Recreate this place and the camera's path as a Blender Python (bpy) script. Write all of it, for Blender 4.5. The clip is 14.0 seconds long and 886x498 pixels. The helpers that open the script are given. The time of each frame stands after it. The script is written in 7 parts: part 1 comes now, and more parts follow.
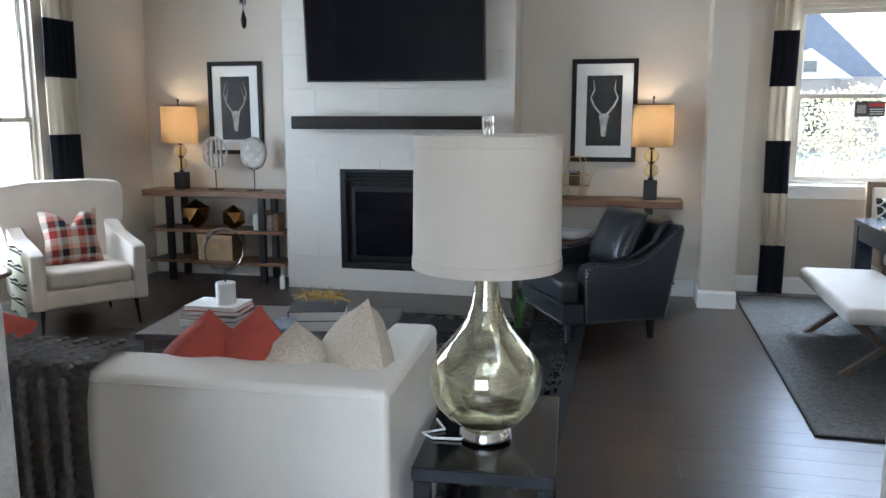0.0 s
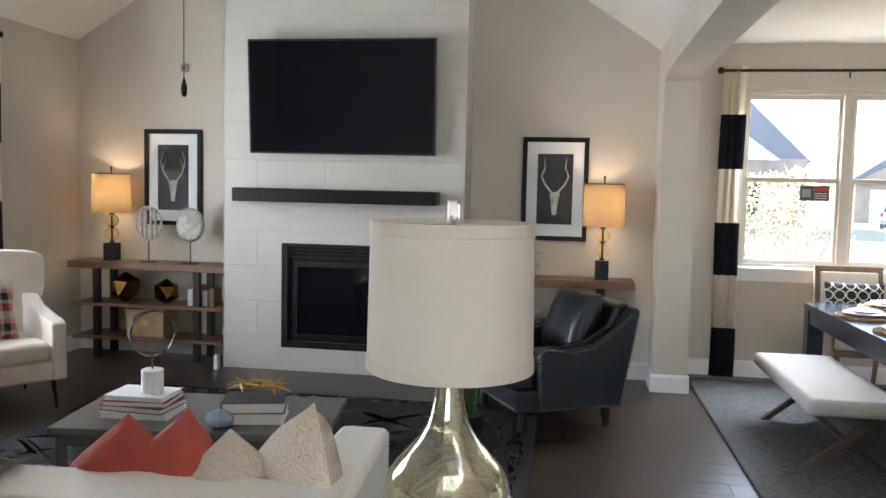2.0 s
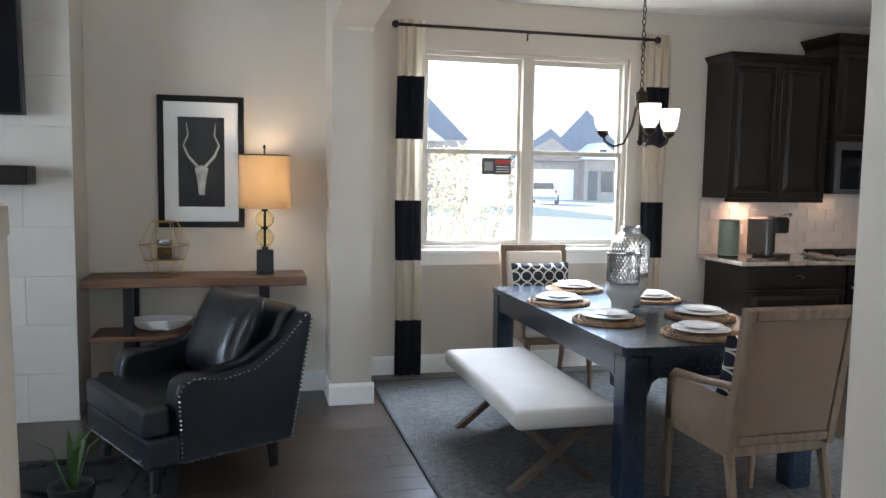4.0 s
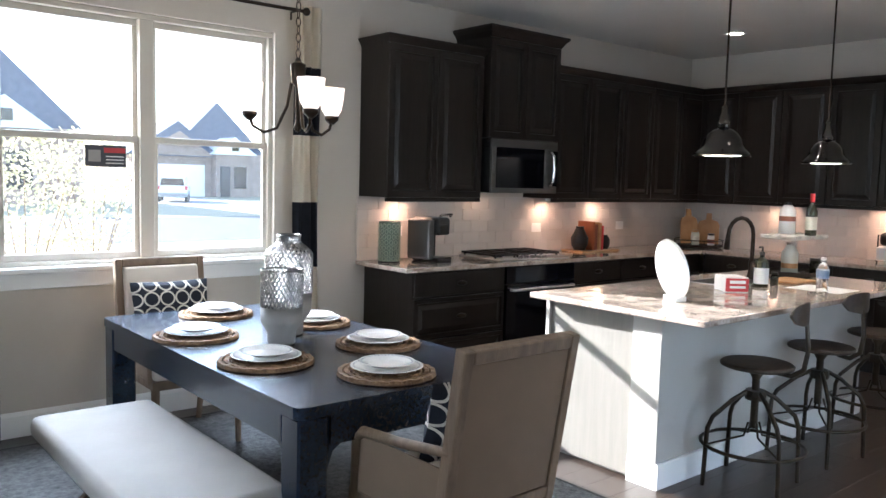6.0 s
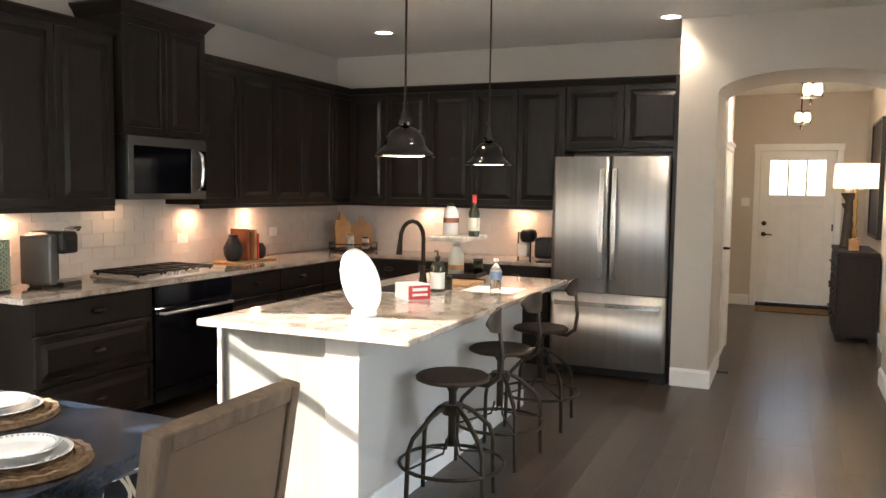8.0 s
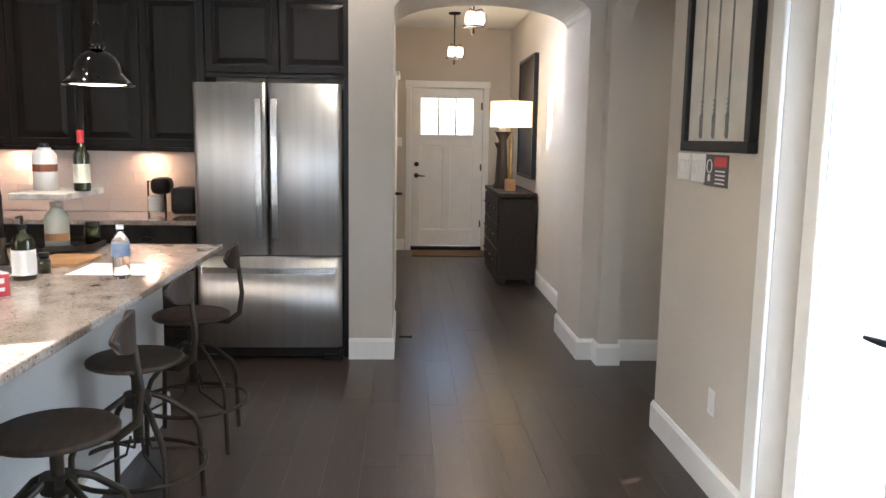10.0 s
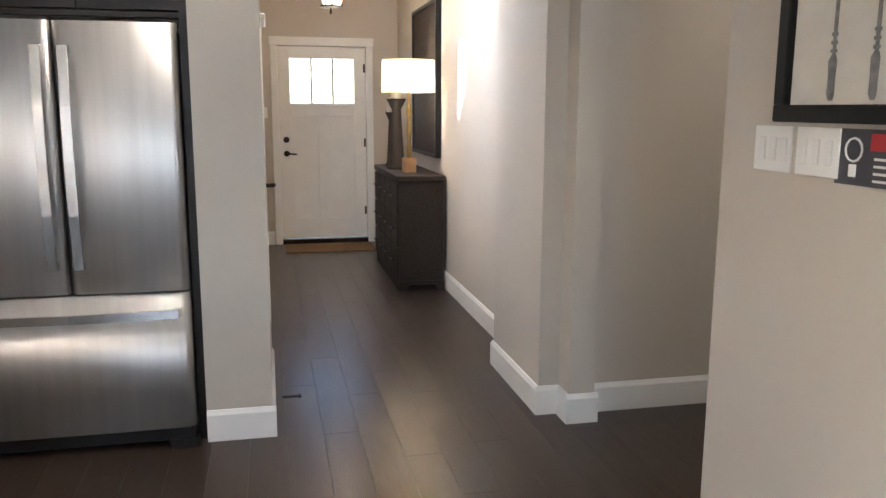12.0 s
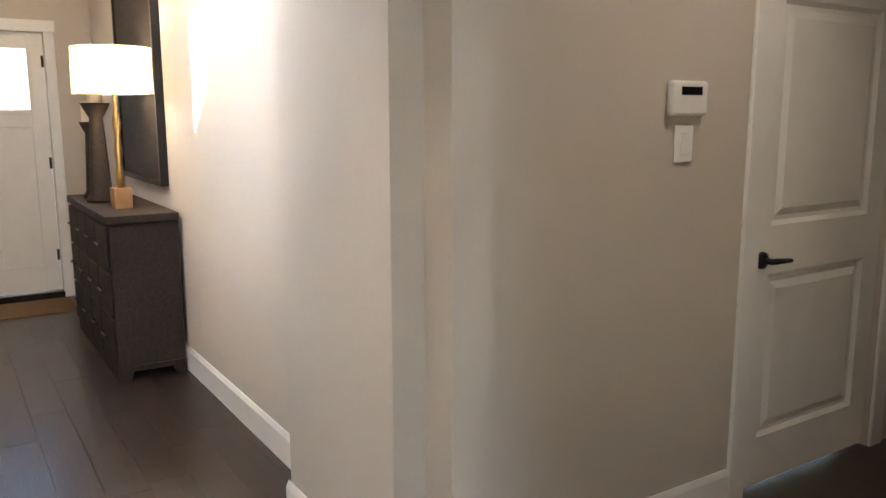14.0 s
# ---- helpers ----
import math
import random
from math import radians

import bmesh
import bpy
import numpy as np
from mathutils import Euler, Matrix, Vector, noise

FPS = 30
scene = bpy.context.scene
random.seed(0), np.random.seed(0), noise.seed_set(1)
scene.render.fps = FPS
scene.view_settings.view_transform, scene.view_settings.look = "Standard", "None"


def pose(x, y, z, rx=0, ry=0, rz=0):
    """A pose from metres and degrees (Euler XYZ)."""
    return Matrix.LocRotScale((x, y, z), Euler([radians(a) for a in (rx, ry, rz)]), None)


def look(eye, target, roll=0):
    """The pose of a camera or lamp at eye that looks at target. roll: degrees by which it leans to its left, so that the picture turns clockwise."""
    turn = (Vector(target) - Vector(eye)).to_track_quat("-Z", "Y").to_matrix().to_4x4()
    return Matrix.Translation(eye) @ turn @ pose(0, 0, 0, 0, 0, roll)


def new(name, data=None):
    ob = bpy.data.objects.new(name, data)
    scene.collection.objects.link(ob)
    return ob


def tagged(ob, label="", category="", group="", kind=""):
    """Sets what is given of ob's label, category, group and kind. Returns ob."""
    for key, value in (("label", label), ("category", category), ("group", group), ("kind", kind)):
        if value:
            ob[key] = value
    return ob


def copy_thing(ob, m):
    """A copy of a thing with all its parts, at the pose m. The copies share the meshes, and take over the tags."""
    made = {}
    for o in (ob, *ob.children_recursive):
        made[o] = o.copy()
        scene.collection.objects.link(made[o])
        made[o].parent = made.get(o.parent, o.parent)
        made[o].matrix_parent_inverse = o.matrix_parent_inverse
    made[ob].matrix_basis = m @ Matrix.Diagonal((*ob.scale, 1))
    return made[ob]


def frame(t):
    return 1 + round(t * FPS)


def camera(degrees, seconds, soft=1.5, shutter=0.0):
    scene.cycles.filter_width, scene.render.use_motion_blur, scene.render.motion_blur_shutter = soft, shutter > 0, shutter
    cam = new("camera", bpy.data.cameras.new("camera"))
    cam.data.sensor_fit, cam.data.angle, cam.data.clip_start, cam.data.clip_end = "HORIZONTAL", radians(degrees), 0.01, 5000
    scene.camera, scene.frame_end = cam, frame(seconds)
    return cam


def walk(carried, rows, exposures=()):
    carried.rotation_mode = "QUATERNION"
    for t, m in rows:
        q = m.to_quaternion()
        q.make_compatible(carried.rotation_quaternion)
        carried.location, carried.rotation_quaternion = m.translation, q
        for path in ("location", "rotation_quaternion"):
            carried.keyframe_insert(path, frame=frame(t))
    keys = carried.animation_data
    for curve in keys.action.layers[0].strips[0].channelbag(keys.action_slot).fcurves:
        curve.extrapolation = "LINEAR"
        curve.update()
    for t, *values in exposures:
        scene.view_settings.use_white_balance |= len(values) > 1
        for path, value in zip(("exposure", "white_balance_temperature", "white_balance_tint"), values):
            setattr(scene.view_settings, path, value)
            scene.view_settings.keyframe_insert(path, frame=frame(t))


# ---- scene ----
cam = camera(58.3, 14.0)
PATH = [
    (0, (0.06, 0.008, 1.558), (-0.39, 1.929, 1.23), -0.0),
    (0.5, (0.07, 0.014, 1.576), (-0.484, 1.91, 1.264), -0.2),
    (1, (0.043, 0.008, 1.59), (-0.533, 1.905, 1.33), -0.1),
    (1.5, (0.024, 0.07, 1.595), (-0.49, 1.994, 1.41), 0.7),
    (2, (-0.052, 0.256, 1.595), (-0.361, 2.227, 1.443), 1.3),
    (2.5, (-0.112, 0.539, 1.603), (-0.123, 2.532, 1.442), 1.1),
    (5, (0.329, 2.123, 1.51), (1.148, 3.935, 1.301), 1.1),
    (5.5, (0.406, 2.368, 1.543), (1.486, 4.04, 1.35), 1.1),
    (6, (0.513, 2.536, 1.534), (1.793, 4.063, 1.361), 1.5),
    (6.5, (0.643, 2.657, 1.536), (2.048, 4.073, 1.393), 2.0),
    (7, (0.698, 2.751, 1.531), (2.23, 4.031, 1.404), 1.7),
    (7.5, (0.729, 2.934, 1.555), (2.426, 3.986, 1.443), 0.7),
    (8, (0.832, 3.105, 1.539), (2.661, 3.9, 1.39), 0.8),
    (8.5, (1.079, 3.217, 1.532), (2.983, 3.791, 1.319), 1.1),
    (9, (1.374, 3.353, 1.513), (3.335, 3.66, 1.273), 1.3),
    (11.5, (3.344, 3.639, 1.494), (5.283, 3.285, 1.153), 0.1),
    (12, (3.794, 3.623, 1.49), (5.717, 3.2, 1.139), 0.2),
    (12.5, (4.209, 3.631, 1.499), (6.092, 3.058, 1.146), -0.1),
    (13, (4.664, 3.545, 1.502), (6.508, 2.862, 1.14), 0.2),
    (13.5, (5.105, 3.508, 1.497), (6.885, 2.674, 1.13), 0.3),
    (14, (5.477, 3.388, 1.503), (7.135, 2.323, 1.164), -0.1),
]
EXPOSURES = [(0, 2.38, 5600, 9), (0.5, 2.5, 6050, 11), (1.0, 2.62, 6350, 12), (1.5, 2.6, 6650, 12), (2.0, 2.44, 6200, 12), (2.5, 2.32, 6200, 11), (5, 2.36, 5550, 10), (7.0, 2.33, 6000, 11), (7.5, 2.67, 6450, 11), (8, 2.82, 6600, 11), (8.5, 2.8, 6500, 11), (9, 2.72, 6050, 11), (11.5, 2.84, 5750, 12), (12.5, 2.95, 6100, 13), (13.5, 2.98, 6250, 13), (14, 3.02, 6250, 13)]
walk(cam, [(t, look(eye, target, roll)) for t, eye, target, roll in PATH], EXPOSURES)

# ---- light and exposure ----
SUN = Vector((0.46, -1.0, -0.475)).normalized()
world = bpy.data.worlds.new("world")
scene.world = world
world.use_nodes = True
wn = world.node_tree.nodes
sky = wn.new("ShaderNodeTexSky")
sky.sky_type = "NISHITA"
sky.sun_disc = False
sky.sun_elevation = math.asin(-SUN.z)
sky.sun_rotation = math.atan2(-SUN.x, -SUN.y)
wn["Background"].inputs["Strength"].default_value = 0.15
world.node_tree.links.new(sky.outputs[0], wn["Background"].inputs["Color"])
sun_lamp = bpy.data.lights.new("sun", "SUN")
sun_lamp.energy, sun_lamp.angle, sun_lamp.color = 5.0, radians(0.5), (1, 0.93, 0.82)
sun = new("sun", sun_lamp)
sun.matrix_world = look((0, 20, 20), Vector((0, 20, 20)) + SUN)


def area(name, eye, target, w, h, watts, col):
    d = bpy.data.lights.new(name, "AREA")
    d.shape, d.size, d.size_y, d.energy, d.color = "RECTANGLE", w, h, watts * 0.22, col
    ob = new(name, d)
    ob.matrix_world = look(eye, target)
    return ob


def bulb(name, at, watts, col, r=0.04):
    d = bpy.data.lights.new(name, "POINT")
    d.energy, d.color, d.shadow_soft_size = watts * 0.22, col, r
    ob = new(name, d)
    ob.location = at
    return ob


def spot(name, at, watts, col, deg=110):
    d = bpy.data.lights.new(name, "SPOT")
    d.energy, d.color, d.spot_size, d.spot_blend, d.shadow_soft_size = watts * 0.22, col, radians(deg), 0.6, 0.05
    ob = new(name, d)
    ob.location = at
    return ob


DAY, WARM = (0.84, 0.92, 1.0), (1.0, 0.77, 0.50)
area("daylight_dining", (2.28, 8.9, 3.7), (2.28, 6.2, 0.9), 4.0, 1.8, 700, DAY)
area("daylight_west", (-4.74, 4.7, 1.5), (0, 4.7, 1.2), 1.8, 2.1, 98, DAY)
# lamp behind the added panes of door_3, fills the kitchen from the south
area("added_daylight_south", (4.12, 2.095, 1.06), (4.12, 8, 1.06), 1.39, 2.04, 30, DAY)
area("daylight_back", (-0.25, -1.72, 1.5), (-0.25, 3, 0.9), 1.8, 1.7, 48, (0.95, 0.95, 0.95))
area("daylight_entry", (13.6, 3.02, 2.9), (11.5, 3.02, 0.6), 1.6, 0.9, 16, DAY)
area("daylight_hall", (8.93, 3.79, 2.40), (8.80, 2.2, 1.4), 0.30, 0.66, 20, DAY)

# ---- materials ----


def mat(name, col, rough=0.6, metal=0.0, var=0.12, vs=3.0, bump=0.0, bs=60.0, fine=0.0, fs=40.0, stretch=(1, 1, 1), coat=0.0, spec=0.5, second=None, rnd=0.0, sheen=0.0):
    m = bpy.data.materials.new(name)
    m.use_nodes = True
    nt = m.node_tree
    n, l = nt.nodes, nt.links
    b = n["Principled BSDF"]
    b.inputs["Roughness"].default_value, b.inputs["Metallic"].default_value = rough, metal
    b.inputs["Coat Weight"].default_value = coat
    b.inputs["Coat Roughness"].default_value = 0.12
    b.inputs["Specular IOR Level"].default_value = spec
    b.inputs["Sheen Weight"].default_value = sheen
    tc, mp = n.new("ShaderNodeTexCoord"), n.new("ShaderNodeMapping")
    mp.inputs["Scale"].default_value = stretch
    l.new(tc.outputs["Object"], mp.inputs["Vector"])
    vec = mp.outputs[0]
    if rnd:
        oi = n.new("ShaderNodeObjectInfo")
        ad = n.new("ShaderNodeVectorMath")
        sc = n.new("ShaderNodeVectorMath")
        sc.operation = "SCALE"
        cmb = n.new("ShaderNodeCombineXYZ")
        for k in range(3):
            l.new(oi.outputs["Random"], cmb.inputs[k])
        l.new(cmb.outputs[0], sc.inputs[0])
        sc.inputs["Scale"].default_value = 37.0
        l.new(vec, ad.inputs[0])
        l.new(sc.outputs[0], ad.inputs[1])
        vec = ad.outputs[0]
    nz = n.new("ShaderNodeTexNoise")
    nz.inputs["Scale"].default_value, nz.inputs["Detail"].default_value = vs, 5
    l.new(vec, nz.inputs["Vector"])
    nf = n.new("ShaderNodeTexNoise")
    nf.inputs["Scale"].default_value, nf.inputs["Detail"].default_value = fs, 3
    l.new(vec, nf.inputs["Vector"])
    add = n.new("ShaderNodeMath")
    add.operation = "MULTIPLY_ADD"
    l.new(nf.outputs["Fac"], add.inputs[0])
    add.inputs[1].default_value = fine
    l.new(nz.outputs["Fac"], add.inputs[2])
    fac = add.outputs[0]
    if rnd:
        a2 = n.new("ShaderNodeMath")
        a2.operation = "MULTIPLY_ADD"
        l.new(oi.outputs["Random"], a2.inputs[0])
        a2.inputs[1].default_value = rnd
        l.new(fac, a2.inputs[2])
        fac = a2.outputs[0]
    rp = n.new("ShaderNodeValToRGB")
    c2 = second or [min(1, c * (1 + var)) for c in col]
    c1 = col if second else [c * (1 - var) for c in col]
    rp.color_ramp.elements[0].position = 0.3 + fine * 0.25
    rp.color_ramp.elements[1].position = 0.7 + fine * 0.75 + rnd
    rp.color_ramp.elements[0].color, rp.color_ramp.elements[1].color = (*c1, 1), (*c2, 1)
    l.new(fac, rp.inputs["Fac"])
    l.new(rp.outputs[0], b.inputs["Base Color"])
    if bump:
        bn, bu = n.new("ShaderNodeTexNoise"), n.new("ShaderNodeBump")
        bn.inputs["Scale"].default_value, bn.inputs["Detail"].default_value = bs, 4
        bu.inputs["Strength"].default_value, bu.inputs["Distance"].default_value = bump, 0.01
        l.new(vec, bn.inputs["Vector"])
        l.new(bn.outputs["Fac"], bu.inputs["Height"])
        l.new(bu.outputs[0], b.inputs["Normal"])
    return m


def glow(name, col, strength):
    m = bpy.data.materials.new(name)
    m.use_nodes = True
    b = m.node_tree.nodes["Principled BSDF"]
    b.inputs["Base Color"].default_value = (*col, 1)
    b.inputs["Emission Color"].default_value = (*col, 1)
    b.inputs["Emission Strength"].default_value = strength * 0.27
    return m


def glass(name, col=(1, 1, 1), rough=0.0, ior=1.45):
    m = bpy.data.materials.new(name)
    m.use_nodes = True
    b = m.node_tree.nodes["Principled BSDF"]
    b.inputs["Base Color"].default_value = (*col, 1)
    b.inputs["Transmission Weight"].default_value = 1
    b.inputs["Roughness"].default_value, b.inputs["IOR"].default_value = rough, ior
    return m


def cloth_lit(name, col, trans):
    """Fabric of a lamp shade that lets light through."""
    m = mat(name, col, 0.9, var=0.05, vs=4, bump=0.15, bs=400, stretch=(1, 1, 0.2))
    nt = m.node_tree
    b = nt.nodes["Principled BSDF"]
    tl, mx = nt.nodes.new("ShaderNodeBsdfTranslucent"), nt.nodes.new("ShaderNodeMixShader")
    tl.inputs["Color"].default_value = (*trans, 1)
    mx.inputs[0].default_value = 0.4
    nt.links.new(b.outputs[0], mx.inputs[1])
    nt.links.new(tl.outputs[0], mx.inputs[2])
    nt.links.new(mx.outputs[0], nt.nodes["Material Output"].inputs[0])
    return m


PAINT = mat("wall_paint", (0.55, 0.498, 0.43), 0.85, var=0.035, vs=1.2, bump=0.06, bs=85)
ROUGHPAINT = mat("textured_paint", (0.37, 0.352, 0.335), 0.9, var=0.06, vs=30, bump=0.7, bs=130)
CEIL = mat("ceiling_paint", (0.78, 0.75, 0.69), 0.9, var=0.03, vs=1.5, bump=0.4, bs=50)
TRIM = mat("white_trim_paint", (0.80, 0.79, 0.76), 0.4, var=0.03, vs=4, bump=0.03, bs=30)
# the frames' shade against the daylight is put into this colour
WINV = mat("shaded_window_vinyl", (0.52, 0.48, 0.41), 0.4, var=0.04, vs=5, bump=0.03, bs=30)
DOORW = mat("white_door_paint", (0.80, 0.78, 0.74), 0.38, var=0.03, vs=6, bump=0.05, bs=40)
PLANK = mat("dark_floor_wood", (0.017, 0.0118, 0.0089), 0.29, var=0.3, vs=4, stretch=(1, 9, 1), bump=0.07, bs=16, fine=0.5, fs=35, second=(0.043, 0.030, 0.0228), rnd=0.35, spec=0.45, coat=0.05)
PLANKR = mat("dark_floor_wood_far", (0.017, 0.0118, 0.0089), 0.29, var=0.3, vs=4, stretch=(1, 9, 1), bump=0.07, bs=16, fine=0.5, fs=35, second=(0.043, 0.030, 0.0228), spec=0.45, coat=0.05)
isl_n = PLANKR.node_tree
geo = isl_n.nodes.new("ShaderNodeNewGeometry")
mix_n = isl_n.nodes.new("ShaderNodeMath")
mix_n.operation = "MULTIPLY_ADD"
ramp_n = [k for k in isl_n.nodes if k.type == "VALTORGB"][0]
old_s = ramp_n.inputs["Fac"].links[0].from_socket
isl_n.links.new(geo.outputs["Random Per Island"], mix_n.inputs[0])
mix_n.inputs[1].default_value = 0.35
isl_n.links.new(old_s, mix_n.inputs[2])
isl_n.links.new(mix_n.outputs[0], ramp_n.inputs["Fac"])
ramp_n.color_ramp.elements[1].position = min(1.0, ramp_n.color_ramp.elements[1].position + 0.35)
SUB = mat("floor_joint", (0.022, 0.016, 0.012), 0.7)
ESP = mat("espresso_wood", (0.0075, 0.0055, 0.0046), 0.36, var=0.3, vs=5, stretch=(8, 8, 0.7), fine=0.5, fs=40, second=(0.017, 0.012, 0.0092), bump=0.08, bs=25, spec=0.3)
# upright colour streaks paint in the reflections on the steel
STEEL = mat("brushed_steel_painted_sheen", (0.66, 0.645, 0.63), 0.42, 1.0, var=0.10, vs=2.2, stretch=(1, 7, 0.25), fine=0.25, fs=14)
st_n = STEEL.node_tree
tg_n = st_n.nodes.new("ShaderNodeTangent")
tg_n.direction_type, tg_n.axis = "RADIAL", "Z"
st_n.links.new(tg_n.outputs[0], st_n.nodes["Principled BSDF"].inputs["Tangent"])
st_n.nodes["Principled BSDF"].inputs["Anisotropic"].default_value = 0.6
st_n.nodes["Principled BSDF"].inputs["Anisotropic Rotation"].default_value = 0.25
CHROME = mat("polished_metal", (0.75, 0.75, 0.76), 0.08, 1.0, var=0.03)
BLACKG = mat("black_glass", (0.004, 0.004, 0.006), 0.06, var=0.1, spec=0.35)
BLACKM = mat("black_metal", (0.012, 0.012, 0.013), 0.45, 0.3, var=0.3, vs=20, bump=0.05, bs=90)
BRONZE = mat("dark_bronze", (0.035, 0.026, 0.020), 0.35, 0.9, var=0.35, vs=12)
AGED = mat("aged_bronze", (0.016, 0.013, 0.010), 0.42, 0.5, var=0.5, vs=14, second=(0.055, 0.038, 0.020), bump=0.08, bs=60)
GOLD = mat("antique_gold", (0.50, 0.33, 0.12), 0.28, 1.0, var=0.25, vs=10, bump=0.05, bs=50)
DGOLD = mat("dark_burnished_gold", (0.20, 0.105, 0.035), 0.22, 1.0, var=0.5, vs=9)
LINEN = mat("cream_linen", (0.68, 0.60, 0.51), 0.9, var=0.06, vs=5, bump=0.25, bs=350, fine=0.3, fs=220, sheen=0.2)
SOFAW = mat("white_linen", (0.74, 0.70, 0.64), 0.9, var=0.05, vs=4, bump=0.25, bs=330, fine=0.3, fs=220, sheen=0.2)
BENCHW = mat("pale_bench_linen", (0.47, 0.445, 0.405), 0.85, var=0.05, vs=5, bump=0.2, bs=350)
CORAL = mat("coral_cotton", (0.36, 0.062, 0.042), 0.9, var=0.14, vs=14, bump=0.35, bs=140, fine=0.3, fs=180)
KNIT = mat("cream_knit", (0.52, 0.45, 0.36), 0.95, var=0.12, vs=120, bump=0.9, bs=90)
THROWM = mat("charcoal_knit", (0.15, 0.137, 0.128), 0.95, var=0.4, vs=40, bump=1.0, bs=70)
LEATHER = mat("black_leather", (0.006, 0.008, 0.0115), 0.30, var=0.3, vs=5, bump=0.22, bs=55, coat=0.1)
WALNUT = mat("walnut_top", (0.095, 0.043, 0.020), 0.42, var=0.3, vs=4, stretch=(1, 9, 9), fine=0.4, fs=30, second=(0.19, 0.095, 0.045), bump=0.08, bs=30)
CHAIRW = mat("weathered_oak", (0.13, 0.085, 0.052), 0.6, var=0.3, vs=6, stretch=(6, 6, 0.8), fine=0.5, fs=40, second=(0.24, 0.165, 0.105), bump=0.12, bs=50)
BENCHL = mat("dark_walnut_leg", (0.030, 0.019, 0.013), 0.45, var=0.3, vs=6, second=(0.10, 0.062, 0.04), fine=0.4, fs=40)
CHAIRF = mat("tan_chair_fabric", (0.215, 0.150, 0.098), 0.9, var=0.07, vs=5, bump=0.3, bs=300)
# the blue stands for sky reflected in the black-stained wood
TABLEW = mat("black_wood_blue_sheen", (0.007, 0.012, 0.021), 0.25, var=0.35, vs=5, stretch=(14, 1, 14), fine=0.5, fs=45, second=(0.018, 0.030, 0.054), bump=0.12, bs=35, coat=0.42)
GREYT = mat("grey_lacquer", (0.115, 0.108, 0.10), 0.32, var=0.08, vs=3)
STAINB = mat("black_lacquer", (0.006, 0.006, 0.007), 0.12, var=0.2, coat=0.4)
ISLEW = mat("island_white_paint", (0.44, 0.42, 0.385), 0.55, var=0.03, vs=3, bump=0.05, bs=40)
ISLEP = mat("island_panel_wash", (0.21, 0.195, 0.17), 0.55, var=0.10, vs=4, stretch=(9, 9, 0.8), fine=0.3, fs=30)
TILE = mat("white_glazed_tile", (0.60, 0.55, 0.50), 0.16, var=0.04, vs=3, rnd=0.07, bump=0.03, bs=12)
GROUT = mat("grout", (0.57, 0.525, 0.48), 0.9)
STONET = mat("matt_white_tile", (0.54, 0.505, 0.45), 0.45, var=0.02, vs=4, rnd=0.04)
MATB = mat("picture_mat", (0.78, 0.77, 0.74), 0.8, var=0.02)
ARTB = mat("art_black", (0.022, 0.021, 0.021), 0.6, var=0.4, vs=8)
BONE = mat("pale_bone", (0.48, 0.45, 0.40), 0.7, var=0.3, vs=20, bump=0.2, bs=60)
FRAMEB = mat("black_frame", (0.008, 0.0075, 0.007), 0.55, spec=0.25, var=0.2, vs=20)
WICKER = mat("woven_seagrass", (0.10, 0.054, 0.025), 0.8, var=0.4, vs=40, second=(0.30, 0.18, 0.085), bump=0.8, bs=70, fine=0.4, fs=120)
PLATE = mat("white_china", (0.78, 0.77, 0.74), 0.12, var=0.02, coat=0.3)
PLATEB = mat("china_beading", (0.42, 0.44, 0.45), 0.25, var=0.2, vs=60)
RUGG = mat("grey_woven_rug", (0.020, 0.021, 0.022), 0.95, var=0.5, vs=34, second=(0.125, 0.125, 0.123), bump=1.0, bs=70, fine=0.55, fs=120)
RUGE = mat("rug_binding", (0.02, 0.02, 0.021), 0.9)
NAVY = mat("navy_cotton", (0.012, 0.014, 0.024), 0.9, var=0.2, vs=6, bump=0.2, bs=250)
IVORY = cloth_lit("ivory_cotton", (0.74, 0.68, 0.58), (0.80, 0.74, 0.62))
SHADEW = cloth_lit("white_lamp_shade", (0.76, 0.69, 0.61), (0.6, 0.56, 0.5))
SHADEY = cloth_lit("gold_lamp_shade", (0.36, 0.26, 0.155), (0.28, 0.19, 0.10))
SHADEC = cloth_lit("cream_drum_shade", (0.70, 0.62, 0.45), (0.8, 0.66, 0.4))
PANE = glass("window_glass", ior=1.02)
# small translucent share mixed into the glass, a pale haze over the view
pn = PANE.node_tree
haze_n, pmix_n = pn.nodes.new("ShaderNodeBsdfTranslucent"), pn.nodes.new("ShaderNodeMixShader")
haze_n.inputs["Color"].default_value = (0.86, 0.92, 1.0, 1)
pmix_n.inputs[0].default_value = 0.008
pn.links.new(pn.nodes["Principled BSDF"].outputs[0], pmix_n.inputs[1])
pn.links.new(haze_n.outputs[0], pmix_n.inputs[2])
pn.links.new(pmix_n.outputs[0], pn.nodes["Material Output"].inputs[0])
CLEAR = glass("clear_glass")
MERC = mat("mercury_glass", (0.84, 0.815, 0.66), 0.06, 0.95, var=0.2, vs=60, fine=0.5, fs=240, bump=0.03, bs=160)
mg = MERC.node_tree
gl_n, mx_n, sp_n, rp_n = (mg.nodes.new(k) for k in ("ShaderNodeBsdfGlass", "ShaderNodeMixShader", "ShaderNodeTexNoise", "ShaderNodeValToRGB"))
gl_n.inputs["Color"].default_value, gl_n.inputs["IOR"].default_value, gl_n.inputs["Roughness"].default_value = (0.96, 0.95, 0.88, 1), 1.12, 0.02
sp_n.inputs["Scale"].default_value = 120
rp_n.color_ramp.elements[0].position, rp_n.color_ramp.elements[1].position = 0.40, 0.62
